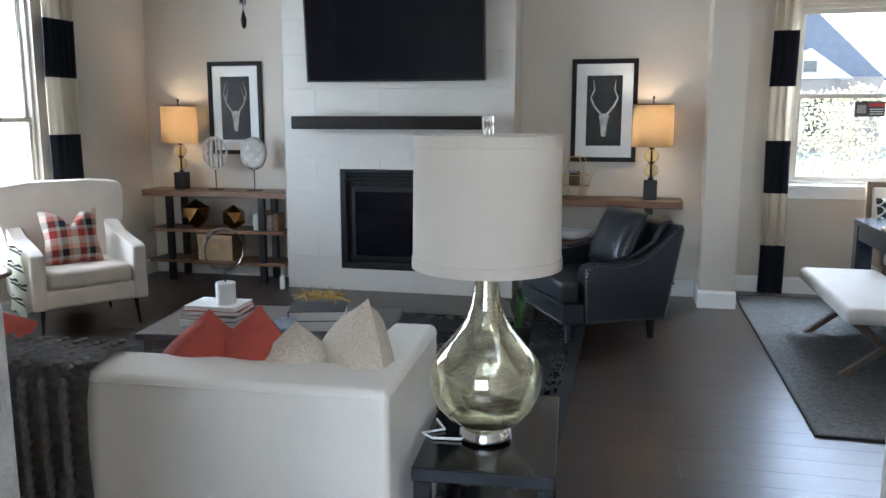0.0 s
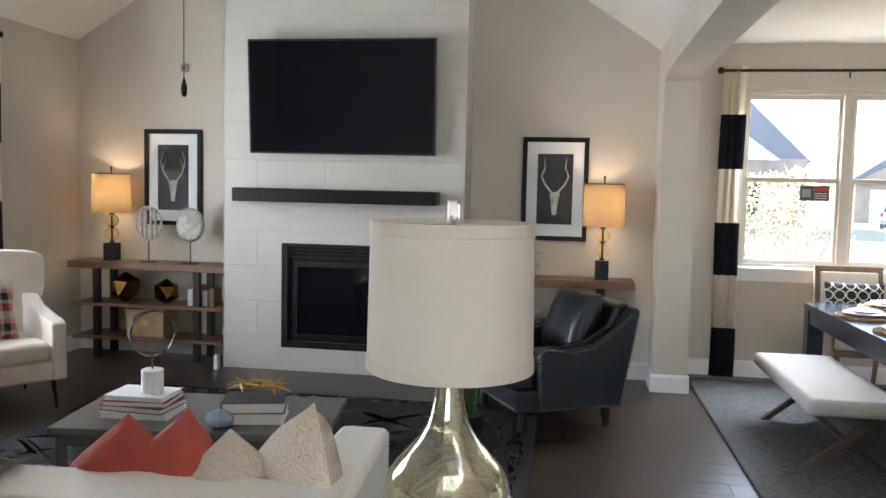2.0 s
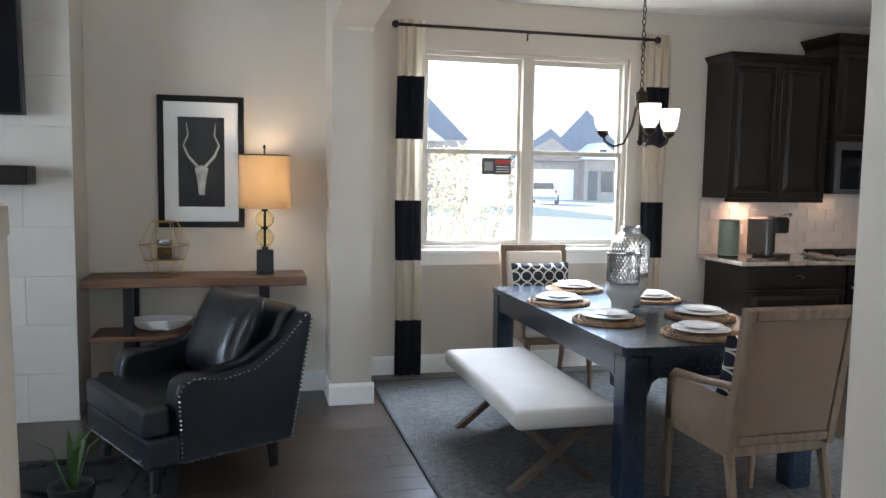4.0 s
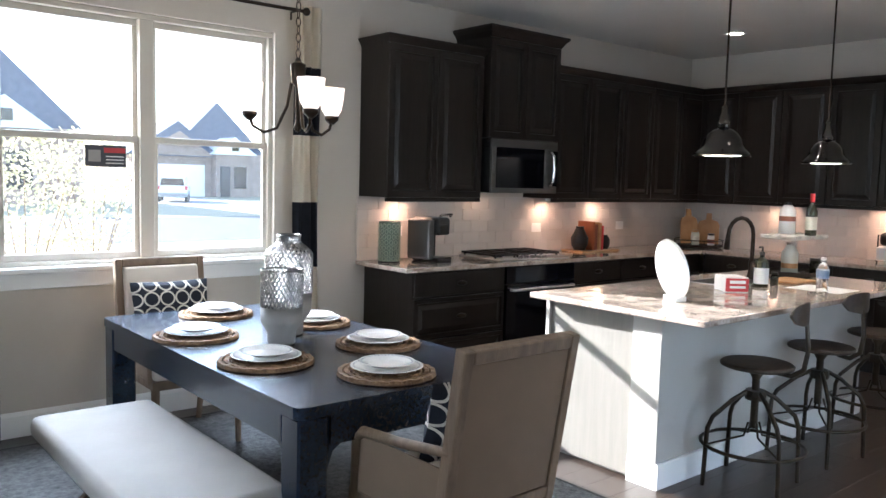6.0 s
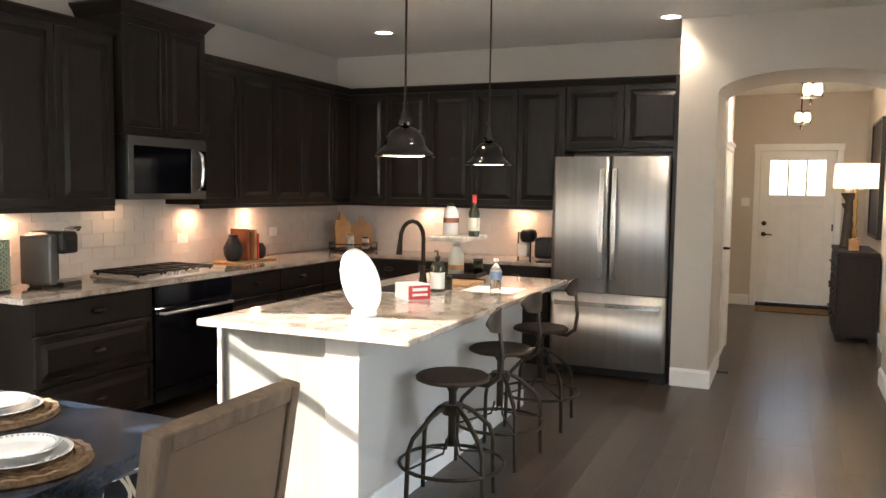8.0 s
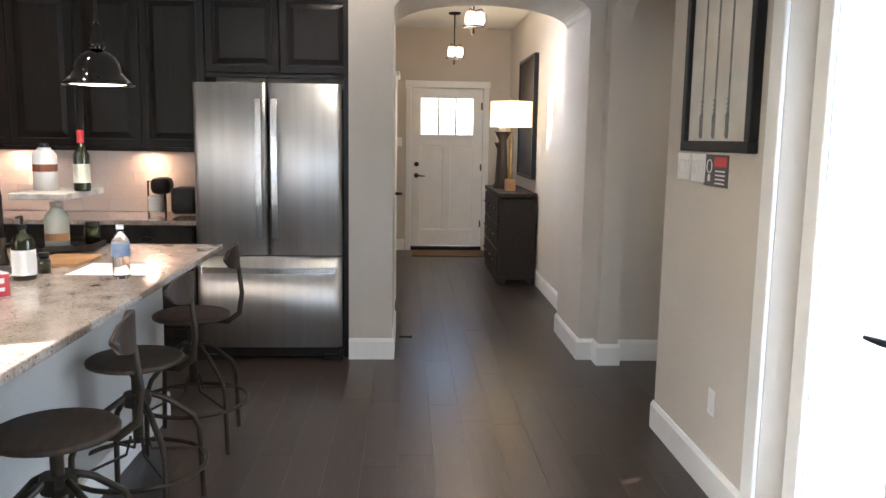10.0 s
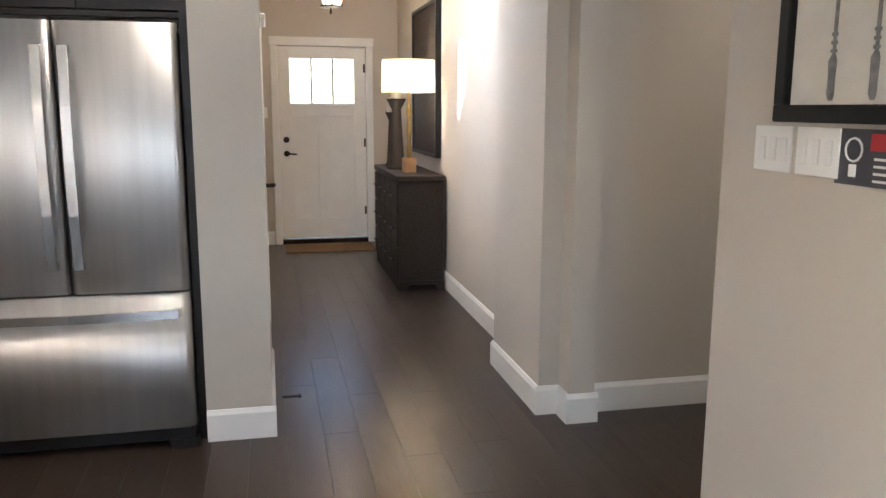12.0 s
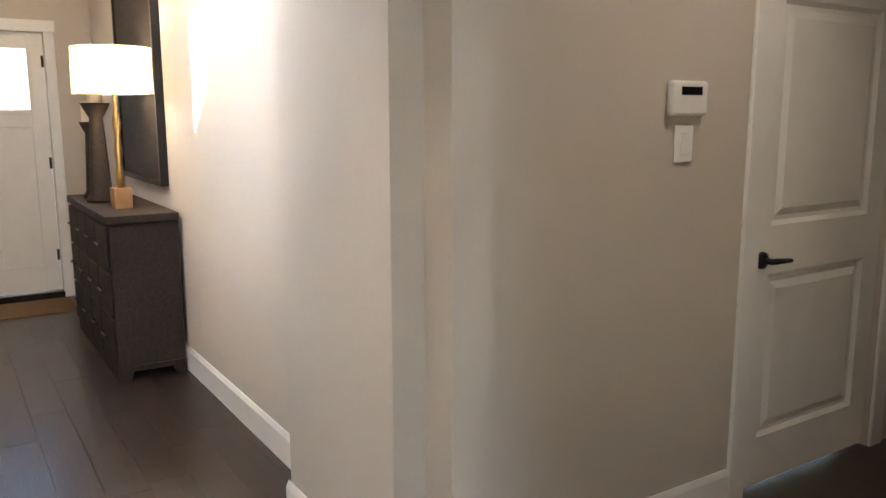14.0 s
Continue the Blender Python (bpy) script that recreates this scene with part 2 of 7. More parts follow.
rp_n.color_ramp.elements[0].color, rp_n.color_ramp.elements[1].color = (0.25, 0.25, 0.25, 1), (0.75, 0.75, 0.75, 1)
mg.links.new(sp_n.outputs["Fac"], rp_n.inputs["Fac"])
mg.links.new(rp_n.outputs[0], mx_n.inputs[0])
mg.links.new(mg.nodes["Principled BSDF"].outputs[0], mx_n.inputs[1])
mg.links.new(gl_n.outputs[0], mx_n.inputs[2])
mg.links.new(mx_n.outputs[0], mg.nodes["Material Output"].inputs[0])
AMBER = glass("pale_amber_glass", (0.95, 0.85, 0.55))
BULBW = glow("warm_bulb", (1.0, 0.72, 0.42), 14)
LEDW = glow("downlight_lens", (1.0, 0.86, 0.68), 16)
FROST = glow("lit_frosted_glass", (1.0, 0.86, 0.72), 1.3)
PEWTER = mat("dull_pewter", (0.20, 0.20, 0.205), 0.34, 0.9, var=0.3, vs=30, bump=0.3, bs=60)
SILVER = mat("hammered_silver", (0.40, 0.40, 0.40), 0.25, 0.95, var=0.2, vs=30, bump=0.5, bs=60)
GREYC = mat("grey_ceramic", (0.30, 0.29, 0.275), 0.6, var=0.08, vs=10)
BLACKP = mat("black_plastic", (0.012, 0.012, 0.012), 0.35, var=0.1)
PAPERW = mat("white_paper", (0.78, 0.77, 0.75), 0.8, var=0.03)
REDC = mat("red_card", (0.50, 0.03, 0.035), 0.5, var=0.08)
DARKC = mat("charcoal_card", (0.055, 0.055, 0.065), 0.5, var=0.08)
GREENP = mat("green_ceramic", (0.13, 0.17, 0.125), 0.45, var=0.2, vs=30)
CREAMP = mat("cream_relief", (0.50, 0.50, 0.42), 0.5, var=0.1)
BOARD = mat("cutting_board_wood", (0.30, 0.15, 0.06), 0.55, var=0.3, vs=6, second=(0.46, 0.27, 0.12))
ORANGE = mat("orange_book", (0.30, 0.085, 0.03), 0.6, var=0.1)
TERRA = mat("brown_book", (0.20, 0.07, 0.04), 0.6, var=0.1)
DARKG = mat("dark_bottle_glass", (0.02, 0.022, 0.008), 0.08, var=0.1, coat=0.3)
BLUEW = mat("blue_agate", (0.12, 0.20, 0.34), 0.3, var=0.3, vs=12, second=(0.35, 0.40, 0.46))
WAX = mat("white_marble", (0.80, 0.79, 0.77), 0.35, var=0.05, vs=14)
CHESTW = mat("grey_washed_wood", (0.019, 0.0135, 0.0105), 0.7, spec=0.2, var=0.35, vs=5, stretch=(1, 9, 9), second=(0.040, 0.031, 0.026), fine=0.5, fs=40, bump=0.2, bs=30)
MATT = mat("coir_mat", (0.20, 0.12, 0.06), 0.95, var=0.3, vs=60, bump=0.8, bs=120)
BLACKCH = mat("black_nickel", (0.075, 0.07, 0.068), 0.07, 1.0, var=0.1)
LEAFG = mat("plant_leaf", (0.07, 0.16, 0.035), 0.5, var=0.3, vs=8)


def granite():
    m = mat("speckled_granite", (0.17, 0.115, 0.085), 0.09, var=0.5, vs=9, second=(0.50, 0.43, 0.37), fine=0.7, fs=70, coat=0.2)
    nt = m.node_tree
    b = nt.nodes["Principled BSDF"]
    tc, vo, rp, mx = (nt.nodes.new(k) for k in ("ShaderNodeTexCoord", "ShaderNodeTexVoronoi", "ShaderNodeValToRGB", "ShaderNodeMix"))
    mx.data_type = "RGBA"
    vo.inputs["Scale"].default_value = 55
    rp.color_ramp.elements[0].position, rp.color_ramp.elements[1].position = 0.12, 0.22
    rp.color_ramp.elements[0].color, rp.color_ramp.elements[1].color = (1, 1, 1, 1), (0, 0, 0, 1)
    nt.links.new(tc.outputs["Object"], vo.inputs["Vector"])
    nt.links.new(vo.outputs["Distance"], rp.inputs["Fac"])
    nt.links.new(rp.outputs[0], mx.inputs[0])
    old = b.inputs["Base Color"].links[0].from_socket
    nt.links.new(old, mx.inputs[6])
    mx.inputs[7].default_value = (0.05, 0.035, 0.03, 1)
    nt.links.new(mx.outputs[2], b.inputs["Base Color"])
    return m


GRANITE = granite()

# ---- mesh helpers ----


def link(name, bm, m, parent=None, label="", smooth=False):
    me = bpy.data.meshes.new(name)
    bmesh.ops.recalc_face_normals(bm, faces=bm.faces)
    if smooth:
        for f in bm.faces:
            f.smooth = True
        for e in bm.edges:
            if len(e.link_faces) == 2 and e.calc_face_angle(0) > 0.6:
                e.smooth = False
    bm.to_mesh(me)
    bm.free()
    me.materials.append(m)
    ob = new(name, me)
    if parent:
        ob.parent = parent
    if label:
        ob["label"] = label
    return ob


def part(name, bm, m, parent, label="", smooth=False):
    ob = link(name, bm, m, parent, label, smooth)
    if smooth:
        ob.modifiers.new("weighted", "WEIGHTED_NORMAL")
    return ob


def thing(name, m, label, category, group="", kind=""):
    ob = new(name)
    ob.matrix_basis = m
    ob.empty_display_size = 0.1
    return tagged(ob, label, category, group, kind)


def B():
    return bmesh.new()


def box(bm, x0, x1, y0, y1, z0, z1, bev=0.0, seg=1, m=None):
    r = bmesh.ops.create_cube(bm, size=1, matrix=Matrix.Translation(((x0 + x1) / 2, (y0 + y1) / 2, (z0 + z1) / 2)) @ Matrix.Diagonal((abs(x1 - x0), abs(y1 - y0), abs(z1 - z0), 1)))
    vs = r["verts"]
    if bev:
        es = list({e for v in vs for e in v.link_edges})
        r2 = bmesh.ops.bevel(bm, geom=es, offset=bev, segments=seg, affect="EDGES", profile=0.5)
        vs = list({v for f in r2["faces"] for v in f.verts} | {v for v in vs if v.is_valid})
    if m is not None:
        bmesh.ops.transform(bm, matrix=m, verts=vs)
    return bm


def bx(x0, x1, y0, y1, z0, z1, bev=0.0, seg=1):
    return box(B(), x0, x1, y0, y1, z0, z1, bev, seg)


def lathe(bm, prof, at=(0, 0, 0), seg=24, m=None, sx=1.0, sy=1.0):
    rings = []
    for r, z in prof:
        rings.append([bm.verts.new((at[0] + sx * r * math.cos(2 * math.pi * k / seg), at[1] + sy * r * math.sin(2 * math.pi * k / seg), at[2] + z)) for k in range(seg)])
    for a, b in zip(rings, rings[1:]):
        for k in range(seg):
            bm.faces.new((a[k], a[(k + 1) % seg], b[(k + 1) % seg], b[k]))
    if prof[0][0] > 1e-4:
        bm.faces.new(rings[0][::-1])
    if prof[-1][0] > 1e-4:
        bm.faces.new(rings[-1])
    if m is not None:
        bmesh.ops.transform(bm, matrix=m, verts=[v for r in rings for v in r])
    return bm


def tube(bm, pts, r, seg=8, closed=False):
    pts = [Vector(p) for p in pts]
    n = len(pts)
    rad = r if isinstance(r, (list, tuple)) else [r] * n
    rings, up = [], None
    for i, p in enumerate(pts):
        a = pts[(i - 1) % n] if (i or closed) else p
        b = pts[(i + 1) % n] if (i < n - 1 or closed) else p
        d = (b - a).normalized()
        if up is None:
            up = d.orthogonal().normalized()
        up = (up - d * up.dot(d)).normalized()
        s = d.cross(up)
        rings.append([bm.verts.new(p + rad[i] * (math.cos(2 * math.pi * k / seg) * up + math.sin(2 * math.pi * k / seg) * s)) for k in range(seg)])
    for i in range(n if closed else n - 1):
        a, b = rings[i], rings[(i + 1) % n]
        for k in range(seg):
            bm.faces.new((a[k], a[(k + 1) % seg], b[(k + 1) % seg], b[k]))
    if not closed:
        bm.faces.new(rings[0][::-1])
        bm.faces.new(rings[-1])
    return bm


def prism(bm, poly, a0, a1, axis="y"):
    """A solid of a polygon swept along an axis; poly gives the other two coordinates in order."""
    def at(p, a):
        return {"x": (a, p[0], p[1]), "y": (p[0], a, p[1]), "z": (p[0], p[1], a)}[axis]
    lo, hi = [bm.verts.new(at(p, a0)) for p in poly], [bm.verts.new(at(p, a1)) for p in poly]
    n = len(poly)
    for k in range(n):
        bm.faces.new((lo[k], lo[(k + 1) % n], hi[(k + 1) % n], hi[k]))
    bm.faces.new(lo[::-1])
    bm.faces.new(hi)
    return bm


def pillow(bm, w, h, d, m, n=12, ears=0.12, dip=0.0):
    """A soft square cushion of width w, height h and depth d, with pulled corners."""
    grid = {}
    for s in (-1, 1):
        for i in range(n + 1):
            for j in range(n + 1):
                u, v = 2 * i / n - 1, 2 * j / n - 1
                edge = i in (0, n) or j in (0, n)
                if edge and s == 1:
                    grid[s, i, j] = grid[-1, i, j]
                    continue
                t = (max(0, 1 - abs(u) ** 2.6) * max(0, 1 - abs(v) ** 2.6)) ** 0.48
                k = 1 - ears * (1 - abs(u * v)) * (max(abs(u), abs(v)) ** 4)
                wob = 0.06 * noise.noise((u * 2.2 + w, v * 2.2, s + h))
                grid[s, i, j] = bm.verts.new(m @ Vector((u * k * w / 2, s * d / 2 * (t + wob * t), v * k * h / 2 - dip * h * math.exp(-(u / 0.3) ** 2) * max(0, v))))
    for s in (-1, 1):
        for i in range(n):
            for j in range(n):
                q = [grid[s, i, j], grid[s, i + 1, j], grid[s, i + 1, j + 1], grid[s, i, j + 1]]
                bm.faces.new(q if s > 0 else q[::-1])
    return bm


def wall(name, segs, m=None):
    bm = B()
    for s in segs:
        box(bm, *s)
    return tagged(link(name, bm, m or PAINT), kind="structure")


def arch_header(name, a0, a1, spring, crown, top, b0, b1, axis, m=None, power=2.0):
    """The wall above an arched opening from a0 to a1, between b0 and b1 across."""
    n = 24
    bm = B()
    pts = []
    for k in range(n + 1):
        u = 2 * k / n - 1
        u = math.sin(u * math.pi / 2)
        pts.append((a0 + (a1 - a0) * (u + 1) / 2, spring + (crown - spring) * (1 - abs(u) ** power) ** (1 / power)))
    for p, q in zip(pts, pts[1:]):
        poly = [(p[0], p[1]), (q[0], q[1]), (q[0], top), (p[0], top)]
        prism(bm, poly, b0, b1, axis)
    bmesh.ops.remove_doubles(bm, verts=bm.verts, dist=0.0005)
    return tagged(link(name, bm, m or PAINT), kind="structure")


# ---- structure ----
CZ = 2.89
wall("wall_north_living", [(-4.77, 0.66, 7.15, 7.30, 0, 4.75)])
# window openings: west y 3.75..5.62, z 0.45..2.62; north x 1.42..3.14, z 0.97..2.5
wall("wall_west", [(-4.77, -4.62, 0.86, 3.75, 0, 3.2), (-4.77, -4.62, 5.62, 7.15, 0, 3.2), (-4.77, -4.62, 3.75, 5.62, 0, 0.45), (-4.77, -4.62, 3.75, 5.62, 2.62, 3.2)])
wall("wall_north_kitchen", [(0.66, 1.42, 7.5, 7.65, 0, CZ + .2), (3.14, 8.25, 7.5, 7.65, 0, CZ + .05), (1.42, 3.14, 7.5, 7.65, 0, 0.97), (1.42, 3.14, 7.5, 7.65, 2.5, CZ + .2)])
wall("column_wall", [(0.66, 0.93, 6.75, 7.5, 0, CZ + .3)])
arch_header("arch_living", 2.24, 6.75, 2.47, 2.545, CZ + .3, 0.66, 0.93, "x", power=3.2)
wall("wall_east_kitchen", [(8.10, 8.25, 3.93, 7.5, 0, CZ)])
wall("wall_fridge_side", [(7.33, 8.25, 3.64, 3.93, 0, CZ + .05)])
arch_header("arch_hall", 2.365, 3.64, 2.305, 2.465, CZ + .2, 7.33, 8.12, "x")
wall("wall_hall_pier", [(7.33, 8.12, 2.05, 2.365, 0, CZ + .2)])
wall("wall_nook_jamb", [(7.19, 7.327, 2.13, 2.26, 0, CZ + .2)])
arch_header("arch_nook", 6.035, 7.19, 2.22, 2.44, CZ + .2, 2.13, 2.258, "y")
wall("wall_south", [(0.755, 3.42, 2.09, 2.24, 0, CZ + .3), (4.82, 6.035, 2.09, 2.24, 0, CZ + .2), (3.42, 4.82, 2.09, 2.24, 2.1, CZ + .2)])
wall("wall_hall_south", [(8.12, 12.6, 2.05, 2.2, 0, CZ + .2)])
wall("wall_hall_north", [(8.25, 8.74, 3.66, 3.77, 0, CZ + .1), (9.12, 9.45, 3.66, 3.77, 0, CZ + .1), (8.74, 9.12, 3.66, 3.77, 0, 2.02), (8.74, 9.12, 3.66, 3.77, 2.78, CZ + .1), (9.34, 9.45, 3.77, 3.98, 0, CZ + .1), (9.45, 12.6, 3.86, 3.98, 0, CZ + .1)])
wall("wall_entry", [(12.6, 12.75, 2.05, 2.55, 0, CZ + .2), (12.6, 12.75, 3.49, 3.98, 0, CZ + .2), (12.6, 12.75, 2.55, 3.49, 2.13, CZ + .2)])
wall("wall_nook_east", [(7.31, 7.33, 0.82, 2.13, 0, CZ + .2), (7.33, 7.46, 0.82, 2.05, 0, CZ + .2), (7.31, 7.46, -0.9, -0.08, 0, CZ + .2), (7.31, 7.46, -0.08, 0.82, 2.05, CZ + .2)])
wall("wall_nook_west", [(5.81, 6.035, -0.9, 2.09, 0, CZ + .2)])
wall("wall_nook_end", [(5.81, 7.46, -1.05, -0.9, 0, CZ + .2)])
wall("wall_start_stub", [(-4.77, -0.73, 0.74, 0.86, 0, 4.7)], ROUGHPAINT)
wall("wall_start_header", [(-0.73, 0.98, 0.74, 0.86, CZ - .02, 4.7)])
wall("wall_start_east", [(0.98, 1.1, -1.6, 2.09, 0, 3.1)])
wall("wall_start_south", [(-1.75, -1.2, -1.75, -1.6, 0, CZ + .2), (0.7, 1.1, -1.75, -1.6, 0, CZ + .2), (-1.2, 0.7, -1.75, -1.6, 0, 0.6), (-1.2, 0.7, -1.75, -1.6, 2.4, CZ + .2)])
wall("wall_start_west", [(-1.75, -1.6, -1.6, 0.74, 0, CZ + .2)])
bm = B()
box(bm, 0.66, 8.25, 2.0, 7.65, CZ, CZ + 0.05)
tagged(link("ceiling_kitchen", bm, CEIL), kind="structure")
tagged(link("ceiling_hall", bx(8.12, 12.75, 2.05, 3.98, CZ, CZ + .1), CEIL), kind="structure")
tagged(link("ceiling_nook", bx(5.81, 7.46, -1.05, 2.0, CZ, CZ + .1), CEIL), kind="structure")
tagged(link("ceiling_start", bx(-1.75, 1.1, -1.75, 0.86, CZ, CZ + .1), CEIL), kind="structure")
bm = prism(B(), [(-4.77, 2.80), (-1.95, 4.55), (0.66, 2.78), (0.66, 2.90), (-1.95, 4.67), (-4.77, 2.92)], 0.74, 7.3, "y")
tagged(link("ceiling_vault", bm, CEIL), kind="structure")
tagged(link("floor", bx(-4.9, 13.2, -1.75, 7.65, -0.12, -0.012), SUB), kind="structure")


def baseboards(runs, h=0.145, t=0.016):
    """Runs (x0, y0, x1, y1, nx, ny) along a wall's face with its normal."""
    for x0, y0, x1, y1, nx, ny in runs:
        prof = [(0, 0), (t, 0), (t, h - 0.022), (t * 0.62, h - 0.010), (t * 0.35, h), (0, h)]
        bm = B()
        a, b = [], []
        for u, z in prof:
            a.append(bm.verts.new((x0 + nx * u, y0 + ny * u, z)))
            b.append(bm.verts.new((x1 + nx * u, y1 + ny * u, z)))
        for k in range(len(prof)):
            j = (k + 1) % len(prof)
            bm.faces.new((a[k], a[j], b[j], b[k]))
        bm.faces.new(a)
        bm.faces.new(b[::-1])
        tagged(link("baseboard", bm, TRIM), kind="structure")


T = 0.016
baseboards([
    (-4.62, 7.15, -2.98, 7.15, 0, -1), (-0.90, 7.15, 0.66, 7.15, 0, -1), (-4.62, 0.86, -4.62, 7.13, 1, 0),
    (0.66 - T, 6.75, 0.93 + T, 6.75, 0, -1), (0.66, 6.752, 0.66, 7.13, -1, 0), (0.93, 6.752, 0.93, 7.48, 1, 0), (0.93, 7.5, 3.82, 7.5, 0, -1),
    (7.33, 3.64 - T, 7.33, 3.93, -1, 0), (7.332, 3.64, 8.25, 3.64, 0, -1), (7.33, 2.262, 7.33, 2.365 + T, -1, 0), (7.332, 2.365, 8.12 + T, 2.365, 0, 1),
    (7.19, 2.13 - T, 7.19, 2.26 + T, -1, 0), (7.192, 2.26, 7.315, 2.26, 0, 1), (7.192, 2.13, 7.295, 2.13, 0, -1), (8.122, 2.2, 12.58, 2.2, 0, 1),
    (7.31, 0.92, 7.31, 2.11, -1, 0), (4.93, 2.24, 6.035 + T, 2.24, 0, 1), (6.035, 2.09, 6.035, 2.238, 1, 0), (0.755, 2.24, 3.30, 2.24, 0, 1), (0.755, 2.09, 0.755, 2.24 + T, -1, 0),
    (12.6, 2.2, 12.6, 2.45, -1, 0), (12.6, 3.575, 12.6, 3.84, -1, 0), (9.45, 3.86, 12.58, 3.86, 0, -1), (9.45, 3.66 - T, 9.45, 3.858, 1, 0), (6.035, -0.9, 6.035, 2.07, 1, 0),
])


def window(name, m, w, h, label, cols, fixed=False):
    """A window of double-hung units; local x across, y outwards, z up from the sill."""
    wd = tagged(thing(name, m, label, "window"), kind="structure")
    bm = B()
    f = 0.035
    for x0, x1, z0, z1 in ((0, w, 0, f), (0, w, h - f, h), (0, f, f, h - f), (w - f, w, f, h - f)):
        box(bm, x0, x1, 0.03, 0.10, z0, z1, 0.004)
    part("window_frame", bm, WINV, wd)
    part("window_sill", bx(-0.06, w + 0.06, -0.05, 0.03, -0.03, 0.005, 0.006), TRIM, wd)
    part("apron", bx(-0.05, w + 0.05, -0.016, 0.0, -0.12, -0.031, 0.004), TRIM, wd)
    uw = w / cols
    for c in range(cols):
        if c:
            part("mullion", bx(c * uw - 0.045, c * uw + 0.045, 0.02, 0.105, f, h - f, 0.004), WINV, wd)
        x0, x1 = c * uw + (f if c == 0 else 0.045), (c + 1) * uw - (f if c == cols - 1 else 0.045)
        for z0, z1, y in (((f, h - f, 0.045),) if fixed else ((f, h / 2 + 0.02, 0.045), (h / 2 - 0.02, h - f, 0.07))):
            bm = B()
            for a, b, c0, c1 in ((x0, x1, z0, z0 + 0.04), (x0, x1, z1 - 0.04, z1), (x0, x0 + 0.03, z0 + .04, z1 - .04), (x1 - 0.03, x1, z0 + .04, z1 - .04)):
                box(bm, a, b, y, y + 0.025, c0, c1, 0.003)
            s = part("sash", bm, WINV, wd)
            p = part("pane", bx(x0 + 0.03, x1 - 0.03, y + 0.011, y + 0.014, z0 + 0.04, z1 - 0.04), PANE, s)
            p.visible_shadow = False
    return wd


window("window_1", pose(1.42, 7.5, 0.97), 1.72, 1.53, "white double-hung twin window with a bright street view", 2)
window("window_2", pose(-4.62, 3.75, 0.45, 0, 0, 90), 1.87, 2.17, "tall white double-hung window full of daylight", 2)

window("window_4", pose(8.74, 3.66, 2.02), 0.38, 0.76, "narrow high white window in hallway", 1, True)
window("window_3", pose(0.7, -1.6, 0.6, 0, 0, 180), 1.9, 1.8, "wide white double-hung window behind the seating", 2)

# ---- outside ----
GRASS = mat("dry_lawn", (0.22, 0.21, 0.13), 0.95, var=0.3, vs=3, second=(0.34, 0.32, 0.20), fine=0.5, fs=30)
ASPH = mat("road_asphalt", (0.07, 0.075, 0.08), 0.9, var=0.2, vs=2)
CONC = mat("driveway_concrete", (0.30, 0.30, 0.29), 0.9, var=0.1, vs=2)
BRICKM = mat("pale_brown_brick", (0.27, 0.20, 0.16), 0.9, var=0.3, vs=2, bump=0.2, bs=8, fine=0.5, fs=12)
ROOF = mat("grey_shingles", (0.07, 0.085, 0.12), 0.9, var=0.25, vs=4, fine=0.5, fs=10)
bm = B()
bmesh.ops.create_grid(bm, x_segments=1, y_segments=1, size=600, matrix=Matrix.Translation((0, 0, -0.35)))
tagged(link("ground", bm, GRASS), kind="structure")

# ---- fireplace ----
bm = B()
for s in ((-2.98, -2.46, 6.74, 7.15, 0, 4.6), (-1.42, -0.90, 6.74, 7.15, 0, 4.6), (-2.46, -1.42, 6.74, 7.15, 0, 0.20), (-2.46, -1.42, 6.74, 7.15, 1.10, 4.6), (-2.46, -1.42, 7.08, 7.15, 0.20, 1.10)):
    box(bm, *s)
chimney = tagged(link("chimney_breast", bm, STONET), kind="structure")
tm = {}
for r in range(13):
    z0 = 0.30 * r + (0.0 if r else 0.0)
    for c in range(-1, 4):
        off = 0.30 if r % 2 else 0.0
        x0, x1 = max(-2.98, -2.98 + c * 0.6 + off), min(-0.90, -2.98 + (c + 1) * 0.6 + off)
        for a, b, p, q in ([(x0, x1, z0, z0 + 0.30)] if not (x1 > -2.46 and x0 < -1.42 and z0 + 0.3 > 0.2 and z0 < 1.10) else [(x0, min(x1, -2.46), z0, z0 + 0.3), (max(x0, -1.42), x1, z0, z0 + 0.3), (max(x0, -2.46), min(x1, -1.42), z0, min(z0 + 0.3, 0.2)), (max(x0, -2.46), min(x1, -1.42), max(z0, 1.10), z0 + 0.3)]):
            if b - a < 0.02 or q - p < 0.02:
                continue
            part("tile", bx(a + .0007, b - .0007, 6.722, 6.742, p + .0007, q - .0007, 0.0012), STONET, chimney)
for x in (-2.98, -0.90):
    part("corner_trim", bx(x - 0.003, x + 0.003, 6.719, 6.745, 0, 4.5), STONET, chimney)
insert = thing("fireplace_insert", pose(-1.94, 6.72, 0.20), "black metal gas fireplace insert with louvred top set in white tile", "fireplace")
bm = B()
for s in ((-0.52, -0.465, 0, 0.03, 0, 0.9), (0.465, 0.52, 0, 0.03, 0, 0.9), (-0.465, 0.465, 0, 0.03, 0, 0.06), (-0.465, 0.465, 0, 0.03, 0.87, 0.9)):
    box(bm, *s, 0.004)
part("surround", bm, BLACKM, insert)
for k in range(3):
    part("louvre", box(B(), -0.465, 0.465, 0.0, 0.035, 0.775 + k * 0.032, 0.787 + k * 0.032, 0.002), BLACKM, insert)
part("inner_frame", box(box(box(box(B(), -0.42, -0.385, .02, .05, .09, .74), .385, .42, .02, .05, .09, .74), -.385, .385, .02, .05, .09, .12), -.385, .385, .02, .05, .70, .74), BLACKM, insert)
